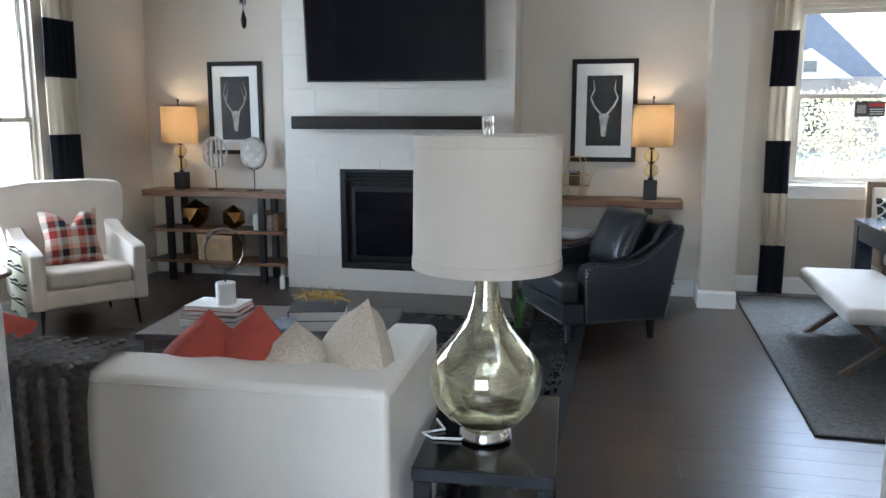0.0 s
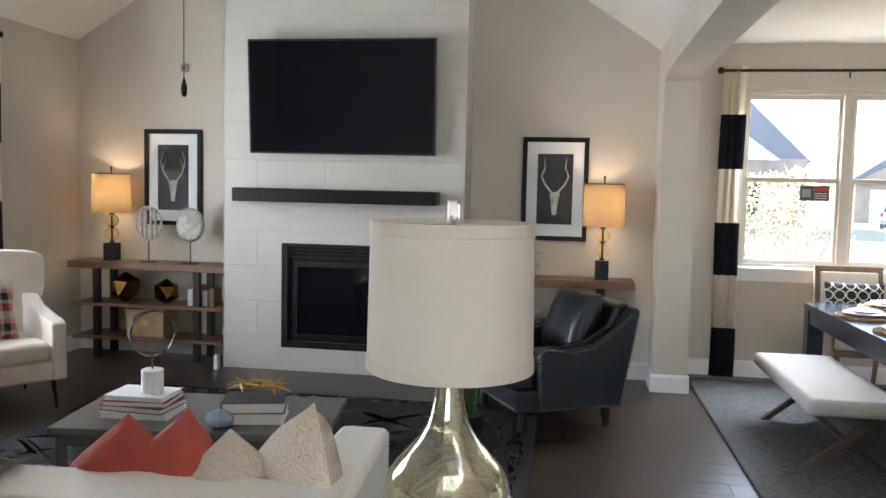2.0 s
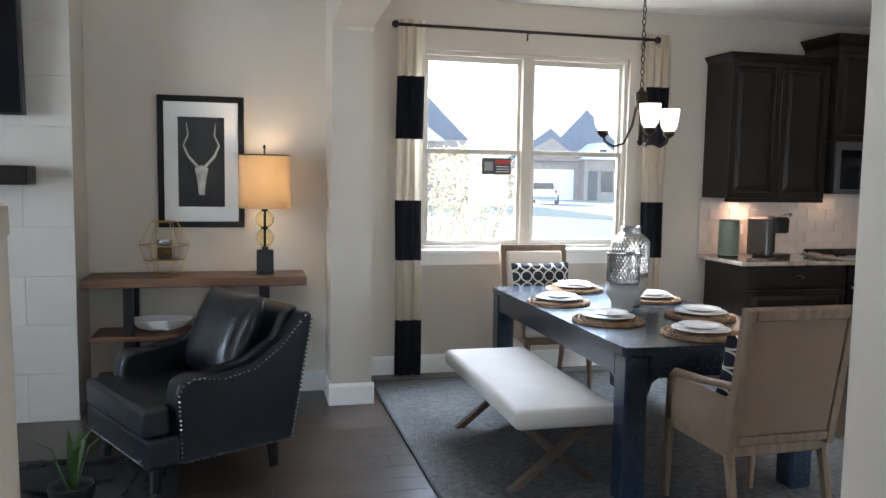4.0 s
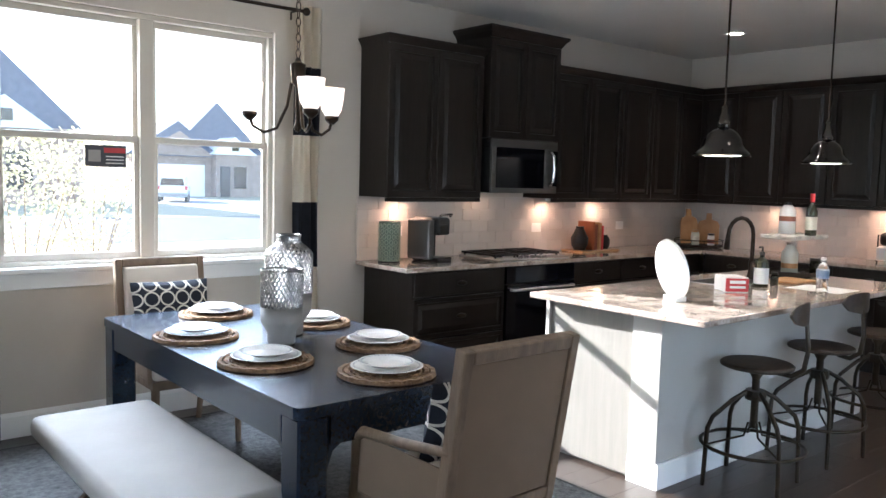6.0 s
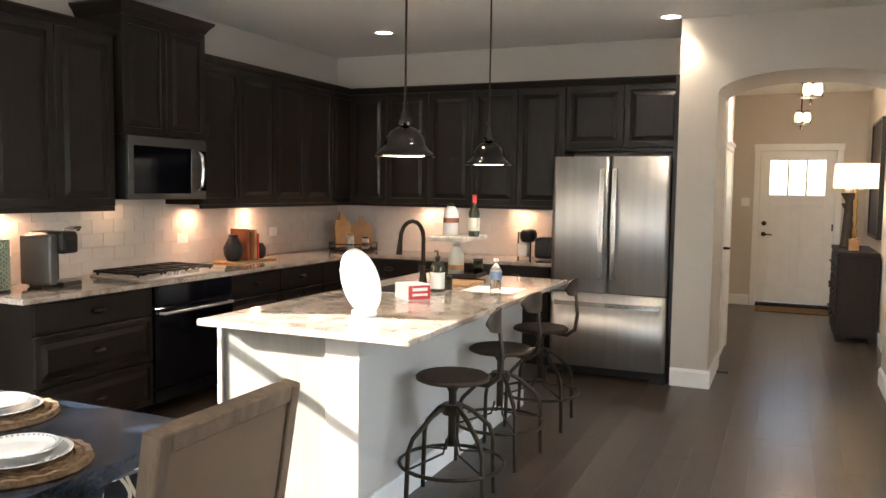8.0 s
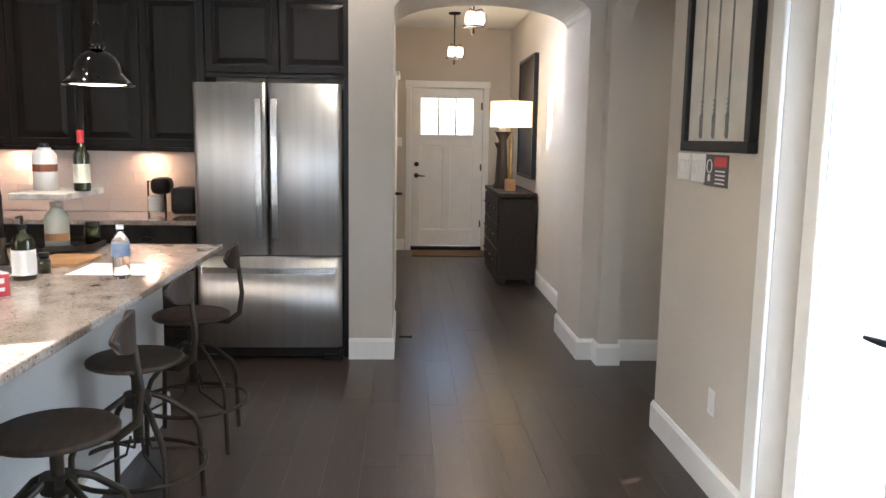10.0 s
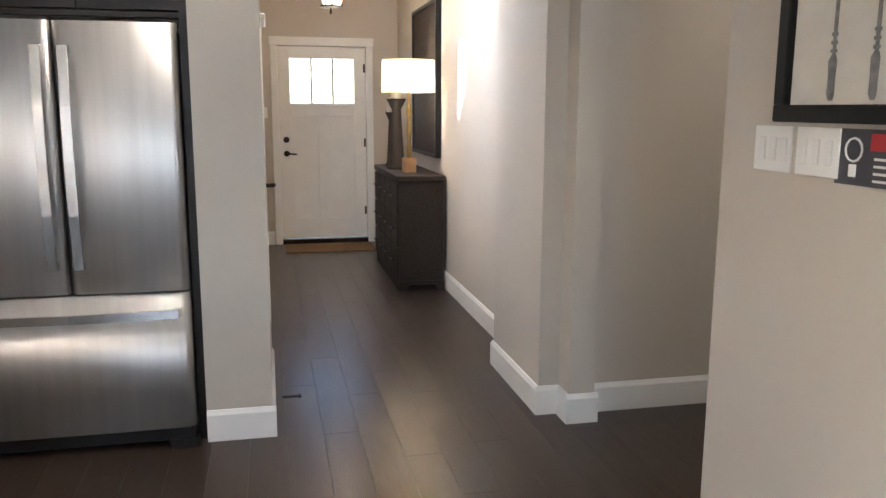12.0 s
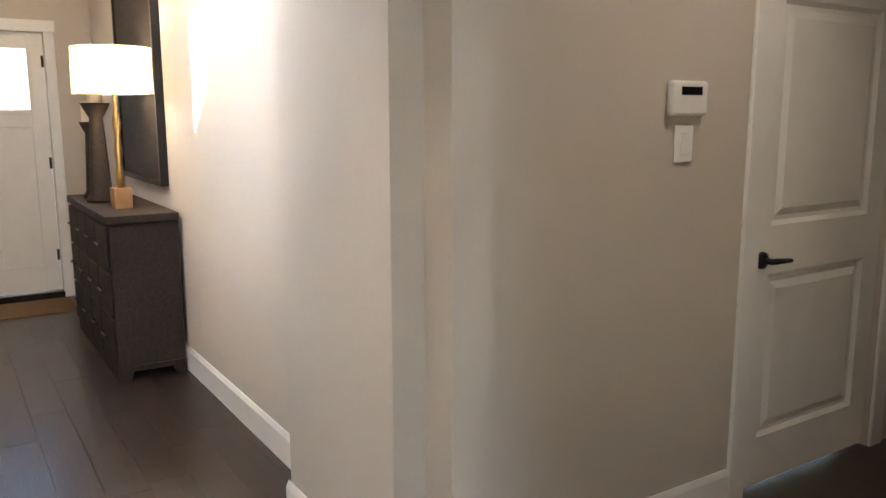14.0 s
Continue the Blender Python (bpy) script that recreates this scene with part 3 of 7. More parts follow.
part("glass_front", bx(-0.385, 0.385, 0.03, 0.034, 0.12, 0.70), BLACKG, insert, "dark reflective fireplace glass")
part("firebox", bx(-0.5, 0.5, 0.06, 0.34, 0.01, 0.88), BLACKM, insert)
mantel = tagged(link("mantel_shelf", bx(-2.82, -1.10, 6.51, 6.722, 1.455, 1.565, 0.006), ESP), "dark espresso floating wooden mantel shelf on the fireplace", "shelf")
tv = thing("television", pose(-1.922, 6.72, 1.862, 4, 0, 0) @ Matrix.Diagonal((.985, 1, .99, 1)), "large black flat-screen television mounted above the mantel", "television")
part("screen", bx(-0.785, 0.785, -0.085, -0.08, 0.015, 0.925), BLACKG, tv, "dark reflective screen")
bm = B()
for s in ((-0.8, 0.8, -0.088, -0.04, 0, 0.016), (-0.8, 0.8, -0.088, -0.04, 0.924, 0.94), (-0.8, -0.785, -0.088, -0.04, 0.016, 0.924), (0.785, 0.8, -0.088, -0.04, 0.016, 0.924), (-0.78, 0.78, -0.078, -0.05, 0.016, 0.92)):
    box(bm, *s)
part("bezel", bm, BLACKP, tv)
part("wall_bracket", bx(-0.3, 0.3, -0.05, -0.0, 0.3, 0.6), BLACKM, tv)
tagged(link("wall_plug", bx(-3.02, -2.985, 6.60, 6.65, 0.0, 0.12, 0.004), TRIM), "small white plastic box standing beside the fireplace", "box")

# ---- pictures and consoles ----


def skull_picture(m, antler):
    p = thing("framed_picture", m, "black-framed print of a pale horned skull on black with white mat", "picture", "skull prints")
    w, h = 0.56, 0.88
    bm = B()
    for s in ((0, w, 0, 0.04), (0, w, h - 0.04, h), (0, 0.04, 0.04, h - 0.04), (w - 0.04, w, 0.04, h - 0.04)):
        box(bm, s[0], s[1], -0.032, 0, s[2], s[3], 0.004)
    part("picture_frame", bm, FRAMEB, p)
    part("mat_board", bx(0.04, w - 0.04, -0.014, -0.004, 0.04, h - 0.04), MATB, p)
    part("print", bx(0.13, w - 0.13, -0.018, -0.0142, 0.14, h - 0.14), ARTB, p)
    bm = B()
    cx = w / 2
    prism(bm, [(cx - 0.045, 0.40), (cx - 0.03, 0.33), (cx - 0.018, 0.22), (cx + 0.018, 0.22), (cx + 0.03, 0.33), (cx + 0.045, 0.40), (cx, 0.42)], -0.0205, -0.0182, "y")
    for s in (-1, 1):
        if antler:
            tube(bm, [(cx + s * 0.03, -0.0195, 0.40), (cx + s * 0.09, -0.0195, 0.48), (cx + s * 0.12, -0.0195, 0.58), (cx + s * 0.09, -0.0195, 0.69)], [0.009, .008, .006, .003], 5)
            tube(bm, [(cx + s * 0.10, -0.0195, 0.52), (cx + s * 0.07, -0.0195, 0.62)], [.006, .002], 5)
        else:
            tube(bm, [(cx + s * 0.025, -0.0195, 0.41), (cx + s * 0.085, -0.0195, 0.48), (cx + s * 0.115, -0.0195, 0.55), (cx + s * 0.085, -0.0195, 0.62), (cx + s * 0.095, -0.0195, 0.70)], [0.011, .010, .008, .006, .003], 5)
    part("skull_drawing", bm, BONE, p)
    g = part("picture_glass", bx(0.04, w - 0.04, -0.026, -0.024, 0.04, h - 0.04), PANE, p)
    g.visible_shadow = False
    return p


skull_picture(pose(-0.455, 7.15, 1.17), False)
skull_picture(pose(-3.945, 7.15, 1.20), True)


def console(m, w):
    c = thing("console_table", m, "walnut and black steel console table with two lower shelves", "console", "fireside consoles")
    for z, n in ((0.81, "top"), (0.47, "shelf"), (0.17, "shelf")):
        t = 0.06 if n == "top" else 0.03
        part(n, bx(0.0 if t > .05 else .04, w if t > .05 else w - .04, -0.36, 0, z, z + t, 0.004), WALNUT, c)
    for x in (0.24, w - 0.30):
        for y in (-0.33, -0.06):
            part("leg", bx(x, x + 0.06, y - 0.02, y + 0.03, 0, 0.81, 0.003), BLACKM, c)
    return c


console(pose(-4.50, 7.13, 0), 1.50)
console(pose(-0.88, 7.13, 0), 1.38)


def glass_lamp(m):
    l = thing("table_lamp", m, "lit table lamp with gold drum shade and stacked glass balls", "lamp", "console lamps")
    part("block_base", bx(-0.055, 0.055, -0.055, 0.055, 0, 0.16, 0.004), BLACKM, l)
    for z in (0.245, 0.365):
        part("glass_ball", lathe(B(), [(0.001, -0.06)] + [(0.062 * math.sin(a), -0.06 * math.cos(a)) for a in (0.4, .8, 1.2, 1.57, 1.95, 2.35, 2.75)] + [(0.001, 0.06)], (0, 0, z), 20), AMBER, l, smooth=True)
    for z in (0.16, 0.30, 0.42):
        part("collar", lathe(B(), [(0.022, 0), (0.022, 0.022)], (0, 0, z), 14), BRONZE, l)
    part("stem", tube(B(), [(0, 0, 0.16), (0, 0, 0.86)], 0.006, 6), BRONZE, l)
    bm = lathe(B(), [(0.172, 0.44), (0.164, 0.79)], seg=32)
    bmesh.ops.delete(bm, geom=[f for f in bm.faces if len(f.verts) > 4], context="FACES")
    part("shade", bm, SHADEY, l, "translucent gold fabric drum shade", smooth=True)
    part("shade_ring", tube(B(), [(0.165 * math.cos(a * .26), 0.165 * math.sin(a * .26), 0.79) for a in range(24)], 0.004, 5, True), BRONZE, l)
    part("finial", lathe(B(), [(0.004, 0), (0.012, .012), (0.004, .03)], (0, 0, 0.83), 10), BRONZE, l)
    part("bulb", lathe(B(), [(0.001, 0), (0.03, .03), (0.001, .075)], (0, 0, 0.55), 12), BULBW, l)
    return l


lamp_a = glass_lamp(pose(0.235, 6.95, 0.871))
copy_thing(lamp_a, pose(-4.17, 6.95, 0.871))
for x in (0.235, -4.17):
    bulb("lamp_light", (x, 6.95, 1.50), 8.5, WARM, 0.04)


def shell_stand(m, kind):
    s = thing("decor_stand", m, "grey shell-like ornament on a thin metal stand", "ornament", "shell ornaments")
    part("base", bx(-0.06, 0.06, -0.04, 0.04, 0, 0.012, .002), BRONZE, s)
    part("rod", tube(B(), [(0, 0, 0.01), (0, 0, 0.20)], 0.005, 6), BRONZE, s)
    bm = B()
    if kind:
        lathe(bm, [(0.001, -0.03), (0.10, -0.026), (0.135, 0), (0.10, .026), (0.001, .03)], seg=22, m=Matrix.Translation((0, 0, .35)) @ pose(0, 0, 0, 90, 0, 0) @ Matrix.Diagonal((1, 1.15, 1, 1)))
        for k in range(22):
            a = k * 2 * math.pi / 22
            tube(bm, [(0.02 * math.cos(a), -0.03, .35 + .02 * math.sin(a)), (0.12 * math.cos(a), -0.022, .35 + .14 * math.sin(a))], .006, 4)
    else:
        for x in (-0.07, -0.025, 0.025, 0.07):
            tube(bm, [(x, 0, .35 - .14 * math.sqrt(1 - (x / .13) ** 2)), (x, -.01, .35), (x, 0, .35 + .14 * math.sqrt(1 - (x / .13) ** 2))], .014, 6)
        tube(bm, [(0.125 * math.cos(a * .262), 0, .35 + .15 * math.sin(a * .262)) for a in range(24)], .009, 5, True)
        for k in range(24):
            a = k * .262
            tube(bm, [(0.10 * math.cos(a), 0, .35 + .12 * math.sin(a)), (0.135 * math.cos(a), 0, .35 + .16 * math.sin(a))], .007, 4)
    part("shell", bm, BONE, s, smooth=True)


shell_stand(pose(-3.78, 6.90, 0.871), 0)
shell_stand(pose(-3.37, 6.88, 0.871), 1)


def faceted(name, m, r, material, label):
    bm = B()
    bmesh.ops.create_icosphere(bm, subdivisions=1, radius=r)
    bmesh.ops.transform(bm, matrix=Matrix.Translation((0, 0, r * .9)), verts=bm.verts)
    ob = link(name, bm, material)
    ob.matrix_basis = m
    return tagged(ob, label, "ornament")


faceted("faceted_ornament", pose(-4.02, 6.92, 0.501, 0, 0, 20), 0.145, DGOLD, "antique gold faceted geometric ball on console shelf")
faceted("faceted_ornament", pose(-3.62, 6.92, 0.501, 0, 0, 50), 0.12, DGOLD, "small dark gold faceted ball on console shelf")
TANCARD = mat("tan_card", (0.30, 0.205, 0.11), 0.7, var=0.2, vs=12, bump=0.1, bs=120)
sb = thing("storage_box", pose(-3.78, 6.95, 0.201), "tan card storage box with metal label holder", "box")
part("body", bx(-.18, .18, -.13, .13, 0, .22, .004), TANCARD, sb)
part("lid", bx(-.187, .187, -.137, .137, .20, .25, .004), TANCARD, sb)
part("label_holder", bx(-.035, .035, -.142, -.137, .11, .15), GOLD, sb)
for k, (w, h, c) in enumerate(((.05, .15, CREAMP), (.035, .18, BOARD), (.045, .14, BONE), (.04, .16, WALNUT))):
    tagged(link("book", bx(-3.38 + k * .07, -3.38 + k * .07 + w, 6.84, 7.0, 0.502, .502 + h, .003), c), "small upright cloth-bound book on console shelf", "book")
# wire lantern and white bowl on the fireside console
wl = thing("wire_lantern", pose(-0.40, 6.92, 0.871), "gold wire geometric candle holder on walnut console", "candle holder")
bm = B()
q = [[(0.09 * math.cos(k * 1.047), 0.09 * math.sin(k * 1.047), 0.006) for k in range(6)], [(0.155 * math.cos(k * 1.047), 0.155 * math.sin(k * 1.047), 0.20) for k in range(6)], [(0.08 * math.cos(k * 1.047), 0.08 * math.sin(k * 1.047), 0.35) for k in range(6)]]
for r in q:
    tube(bm, r, 0.0035, 4, True)
for k in range(6):
    tube(bm, [q[0][k], q[1][k], q[2][k]], 0.0035, 4)
part("wire_cage", bm, GOLD, wl)
part("glass_cup", lathe(B(), [(0.045, 0.11), (0.05, 0.23), (0.046, .23), (0.04, .12)], seg=16), SILVER, wl, smooth=True)
part("cup_plate", lathe(B(), [(0.13, 0.10), (0.13, 0.106)], seg=6), GOLD, wl)
bm = lathe(B(), [(0.03, 0), (0.14, 0.03), (0.20, 0.09), (0.19, 0.09), (0.13, .035), (0.001, .012)], seg=24, sy=0.6)
tagged(link("white_bowl", bm, WAX, smooth=True), "white oval ceramic bowl on console shelf", "bowl").matrix_basis = pose(-0.43, 6.93, 0.501)

ws = thing("wall_sensor", pose(-3.55, 7.149, 2.60), "small grey wall sensor above the skull print", "sensor")
part("case", bx(-.03, .03, -.035, 0, 0, .075, .006, 2), GREYC, ws, smooth=True)
part("lens", bx(-.015, .015, -.039, -.0352, .018, .045, .003), BLACKP, ws)

# ---- upholstered chairs ----


def slab(bm, x0, x1, y0, y1, z0, z1, r):
    return box(bm, x0, x1, y0, y1, z0, z1, r, 3)


wc = thing("wing_chair", pose(-4.04, 5.18, 0, 0, 0, 54) @ Matrix.Diagonal((1.06, 1.06, 1.0, 1)), "cream linen wing armchair with tapered metal legs", "armchair")
part("seat_base", slab(B(), -.36, .36, -.36, .34, .20, .34, .025), LINEN, wc, smooth=True)
part("seat_cushion", slab(B(), -.285, .285, -.37, .22, .335, .475, .04), LINEN, wc, smooth=True)
for s in (-1, 1):
    bm = B()
    prism(bm, [(-.37, .20), (-.37, .60), (-.30, .625), (.05, .66), (.30, .80), (.36, .80), (.36, .20)], s * .285, s * .385, "x")
    bmesh.ops.bevel(bm, geom=bm.edges[:], offset=.02, segments=2, affect="EDGES", profile=0.5)
    part("arm", bm, LINEN, wc, smooth=True)
bm = B()
n = 14
prof = [(-.36, .30), (-.385, .6), (-.43, .80), (-.45, .95), (-.44, 1.02), (-.40, 1.055), (-.2, 1.065), (.2, 1.065), (.40, 1.055), (.44, 1.02), (.45, .95), (.43, .80), (.385, .6), (.36, .30)]
fr = [bm.verts.new((x, .20 + .10 * (z - .3) - .16 * max(0, abs(x) - .25) * (1 if z > .5 else 0) * 2.0, z)) for x, z in prof]
bk = [bm.verts.new((x * .97, .33 + .13 * (z - .3) - .10 * max(0, abs(x) - .25), z)) for x, z in prof]
bm.faces.new(fr)
bm.faces.new(bk[::-1])
for k in range(n):
    bm.faces.new((fr[k], fr[(k + 1) % n], bk[(k + 1) % n], bk[k]))
bmesh.ops.bevel(bm, geom=[e for e in bm.edges], offset=.022, segments=2, affect="EDGES", profile=0.5)
part("backrest", bm, LINEN, wc, smooth=True)
for x in (-.31, .31):
    for y in (-.31, .29):
        part("leg", tube(B(), [(x, y, .20), (x * 1.05, y * 1.05, 0)], [.016, .009], 8), BRONZE, wc)


def plaid():
    m = mat("plaid_wool", (0.5, 0.45, 0.38), 0.9, bump=0.3, bs=160)
    nt = m.node_tree
    n, l = nt.nodes, nt.links
    tc, sp = n.new("ShaderNodeTexCoord"), n.new("ShaderNodeSeparateXYZ")
    l.new(tc.outputs["Object"], sp.inputs[0])

    def band(axis, scale, off):
        mu, fr_, rp = n.new("ShaderNodeMath"), n.new("ShaderNodeMath"), n.new("ShaderNodeValToRGB")
        mu.operation, fr_.operation = "MULTIPLY_ADD", "FRACT"
        mu.inputs[1].default_value, mu.inputs[2].default_value = scale, off
        l.new(sp.outputs[axis], mu.inputs[0])
        l.new(mu.outputs[0], fr_.inputs[0])
        l.new(fr_.outputs[0], rp.inputs["Fac"])
        e = rp.color_ramp
        e.interpolation = "CONSTANT"
        e.elements[0].color, e.elements[0].position = (0.55, 0.48, 0.40, 1), 0
        e.elements[1].color, e.elements[1].position = (0.36, 0.035, 0.025, 1), 0.25
        for p, c in ((0.5, (0.40, 0.38, 0.34, 1)), (0.62, (0.012, 0.012, 0.018, 1)), (0.85, (0.55, 0.25, 0.18, 1))):
            k = e.elements.new(p)
            k.color = c
        return rp.outputs[0]
    mx = n.new("ShaderNodeMix")
    mx.data_type, mx.blend_type = "RGBA", "MIX"
    mx.inputs[0].default_value = 0.5
    l.new(band(0, 5.2, 0.1), mx.inputs[6])
    l.new(band(2, 4.6, 0.3), mx.inputs[7])
    l.new(mx.outputs[2], n["Principled BSDF"].inputs["Base Color"])
    return m


PLAID = plaid()
pp = link("throw_pillow", pillow(B(), .42, .42, .18, Matrix.Identity(4), dip=.26), PLAID, smooth=True)
tagged(pp, "red, cream and black plaid throw pillow propped in wing chair", "pillow").matrix_basis = pose(-4.01, 5.13, 0.665, 0, 0, 54) @ pose(0, .02, 0, -16, 0, 0)


def links_mat(name, base, ink, scale, yellow=None):
    """Cotton with a lattice of rings."""
    m = mat(name, base, 0.9, bump=0.2, bs=250)
    nt = m.node_tree
    n, l = nt.nodes, nt.links
    tc, mp, fr_, ln, rp, mx = (n.new(k) for k in ("ShaderNodeTexCoord", "ShaderNodeMapping", "ShaderNodeVectorMath", "ShaderNodeVectorMath", "ShaderNodeValToRGB", "ShaderNodeMix"))
    mp.inputs["Scale"].default_value = (scale, 0, scale)
    l.new(tc.outputs["Object"], mp.inputs["Vector"])
    fr_.operation, ln.operation = "FRACTION", "DISTANCE"
    l.new(mp.outputs[0], fr_.inputs[0])
    l.new(fr_.outputs[0], ln.inputs[0])
    ln.inputs[1].default_value = (0.5, 0, 0.5)
    e = rp.color_ramp
    e.interpolation = "CONSTANT"
    e.elements[0].position, e.elements[0].color = 0, (0, 0, 0, 1)
    e.elements[1].position, e.elements[1].color = 0.39, (1, 1, 1, 1)
    for p, v in ((0.50, 0), ):
        k = e.elements.new(p)
        k.color = (v, v, v, 1)
    l.new(ln.outputs["Value"], rp.inputs["Fac"])
    mx.data_type = "RGBA"
    l.new(rp.outputs[0], mx.inputs[0])
    old = n["Principled BSDF"].inputs["Base Color"].links[0].from_socket
    l.new(old, mx.inputs[6])
    mx.inputs[7].default_value = (*ink, 1)
    l.new(mx.outputs[2], n["Principled BSDF"].inputs["Base Color"])
    return m


LATTICE = links_mat("navy_lattice_cotton", (0.012, 0.014, 0.024), (0.62, 0.58, 0.50), 11.5)
THROWP = links_mat("yellow_lattice_throw", (0.70, 0.66, 0.48), (0.015, 0.015, 0.02), 8)
th = B()
prev = None
for k in range(11):
    u = k / 10
    row = []
    for j in range(7):
        x = -.405 - .012 * math.sin(j * 1.7 + k) - .006
        row.append(th.verts.new((x, -.33 + j * .07, .64 + .005 - u * .50 + .012 * math.sin(j * 2.1))))
    if prev:
        for j in range(6):
            th.faces.new((prev[j], prev[j + 1], row[j + 1], row[j]))
    prev = row
bmesh.ops.solidify(th, geom=th.faces[:], thickness=.012)
tm_ = link("throw_blanket", th, THROWP, smooth=True)
tagged(tm_, "pale yellow and black ring-patterned throw hung over chair arm", "throw").matrix_basis = pose(-4.04, 5.18, 0, 0, 0, 54) @ Matrix.Diagonal((1.06, 1.06, 1.0, 1))
tm_.data.materials[0] = THROWP

bc = thing("leather_armchair", pose(-0.17, 5.857, 0, 0, 0, -62) @ Matrix.Diagonal((1.06, 1.06, .94, 1)), "black leather club chair with silver nailhead trim", "armchair")
part("seat_base", slab(B(), -.385, .385, -.39, .34, .16, .32, .02), LEATHER, bc, smooth=True)
bm = B()
prism(bm, [(-.375, -.40), (.375, -.40), (.375, -.27), (.268, -.25), (.268, .20), (-.268, .20), (-.268, -.25), (-.375, -.27)], .318, .47, "z")
bmesh.ops.bevel(bm, geom=bm.edges[:], offset=.03, segments=3, affect="EDGES", profile=0.5)
part("seat_cushion", bm, LEATHER, bc, "T-shaped leather seat cushion", smooth=True)
for s in (-1, 1):
    bm = B()
    prism(bm, [(-.245, .16), (-.255, .52), (-.235, .585), (-.17, .61), (-.02, .585), (.13, .61), (.28, .71), (.42, .88), (.46, .86), (.34, .16)], s * .27, s * .40, "x")
    bmesh.ops.bevel(bm, geom=bm.edges[:], offset=.025, segments=3, affect="EDGES", profile=0.5)
    part("arm", bm, LEATHER, bc, smooth=True)
    path = [(-.232, .18), (-.242, .52), (-.222, .572), (-.17, .596), (-.02, .572), (.13, .597), (.27, .695), (.41, .855), (.445, .83), (.335, .20), (.335, .178), (-.23, .178)]
    bm = B()
    for (y0, z0), (y1, z1) in zip(path, path[1:]):
        L = math.hypot(y1 - y0, z1 - z0)
        for k in range(max(1, int(L / .024))):
            t = k * .024 / L
            bmesh.ops.create_icosphere(bm, subdivisions=1, radius=.0075, matrix=Matrix.Translation((s * .402, y0 + (y1 - y0) * t, z0 + (z1 - z0) * t)))
    tagged(part("nailhead_trim", bm, SILVER, bc, "row of silver nailheads", smooth=True), kind="stuff")
bm = B()
prism(bm, [(.16, .28), (.22, .60), (.34, .88), (.44, .90), (.42, .60), (.34, .28)], -.30, .30, "x")
bmesh.ops.bevel(bm, geom=bm.edges[:], offset=.03, segments=3, affect="EDGES", profile=0.5)
part("backrest", bm, LEATHER, bc, smooth=True)
part("back_cushion", pillow(B(), .54, .50, .20, pose(0, .17, .72, -20, 0, 0), ears=.04), LEATHER, bc, smooth=True)
for x in (-.31, .31):
    for y in (-.31, .27):
        part("leg", tube(B(), [(x, y, .17), (x, y * 1.04, 0)], [.034, .022], 8), BLACKM, bc)
bm = B()
for k in range(30):
    bmesh.ops.create_icosphere(bm, subdivisions=1, radius=.0075, matrix=Matrix.Translation((-.36 + k * .0248, -.392, .185)))
tagged(part("nailhead_trim", bm, SILVER, bc, smooth=True), kind="stuff")

rt = thing("side_table", pose(-4.28, 4.48, 0), "round honey wood side table beside the wing chair", "table")
part("top", lathe(B(), [(.20, .47), (.22, .475), (.22, .50), (.20, .505)], seg=32), WALNUT, rt, smooth=True)
part("stem", lathe(B(), [(.12, 0), (.11, .02), (.03, .05), (.025, .44), (.08, .47)], seg=18), BRONZE, rt, smooth=True)

# ---- sofa, pillows, end table, lamp ----
sofa = thing("sofa", pose(-1.733, 2.36, 0, 0, 0, 3), "white linen sofa with track arms, seen from behind", "sofa")
part("seat_base", slab(B(), -1.13, 1.13, -.34, .36, .14, .30, .02), SOFAW, sofa, smooth=True)
for k in (-1, 0, 1):
    part("seat_cushion", slab(B(), k * .62 - .308, k * .62 + .308, -.19, .39, .30, .45, .04), SOFAW, sofa, smooth=True)
bm = B()
prism(bm, [(-1.14, -.38), (1.14, -.38), (1.14, .38), (.97, .38), (.97, -.18), (-.97, -.18), (-.97, .38), (-1.14, .38)], .12, .80, "z")
bmesh.ops.bevel(bm, geom=bm.edges[:], offset=.026, segments=5, affect="EDGES", profile=0.5)
part("upholstered_frame", bm, SOFAW, sofa, "back and track arms in one piece", smooth=True)
part("back_seam", tube(B(), [(-1.139, -.352, .776), (-1.131, -.371, .776), (-1.112, -.379, .776), (1.112, -.379, .776), (1.131, -.371, .776), (1.139, -.352, .776), (1.139, .35, .776)], .0035, 6), SOFAW, sofa)
for x in (-1.05, 1.05):
    for y in (-.31, .31):
        part("leg", bx(x - .025, x + .025, y - .025, y + .025, 0, .14, .004), BLACKM, sofa)
for x, y, w, c, rz, lb in ((-1.275, 2.295, .32, CORAL, 8, "coral red cotton throw pillow on white sofa"), (-1.125, 2.315, .335, CORAL, -24, "coral red cotton throw pillow on white sofa"), (-0.955, 2.295, .305, KNIT, 22, "cream knitted throw pillow on white sofa"), (-0.79, 2.36, .36, KNIT, -60, "cream knitted throw pillow on white sofa")):
    p = link("throw_pillow", pillow(B(), w, w, .21, Matrix.Identity(4), ears=-.05), c, smooth=True)
    tagged(p, lb, "pillow", "sofa pillows").matrix_basis = pose(x, y, .495 + w * .66, 0, 0, rz) @ Matrix.Diagonal((.86, 1, 1.12, 1)) @ pose(0, 0, 0, -14, 45, 0)
p = link("throw_pillow", pillow(B(), .48, .48, .18, Matrix.Identity(4)), CORAL, smooth=True)
tagged(p, "coral red cotton throw pillow at far sofa end", "pillow", "sofa pillows").matrix_basis = pose(-2.45, 2.44, .67, 0, 0, 40) @ pose(0, 0, 0, -35, 30, 0)
bm = B()
rows = []
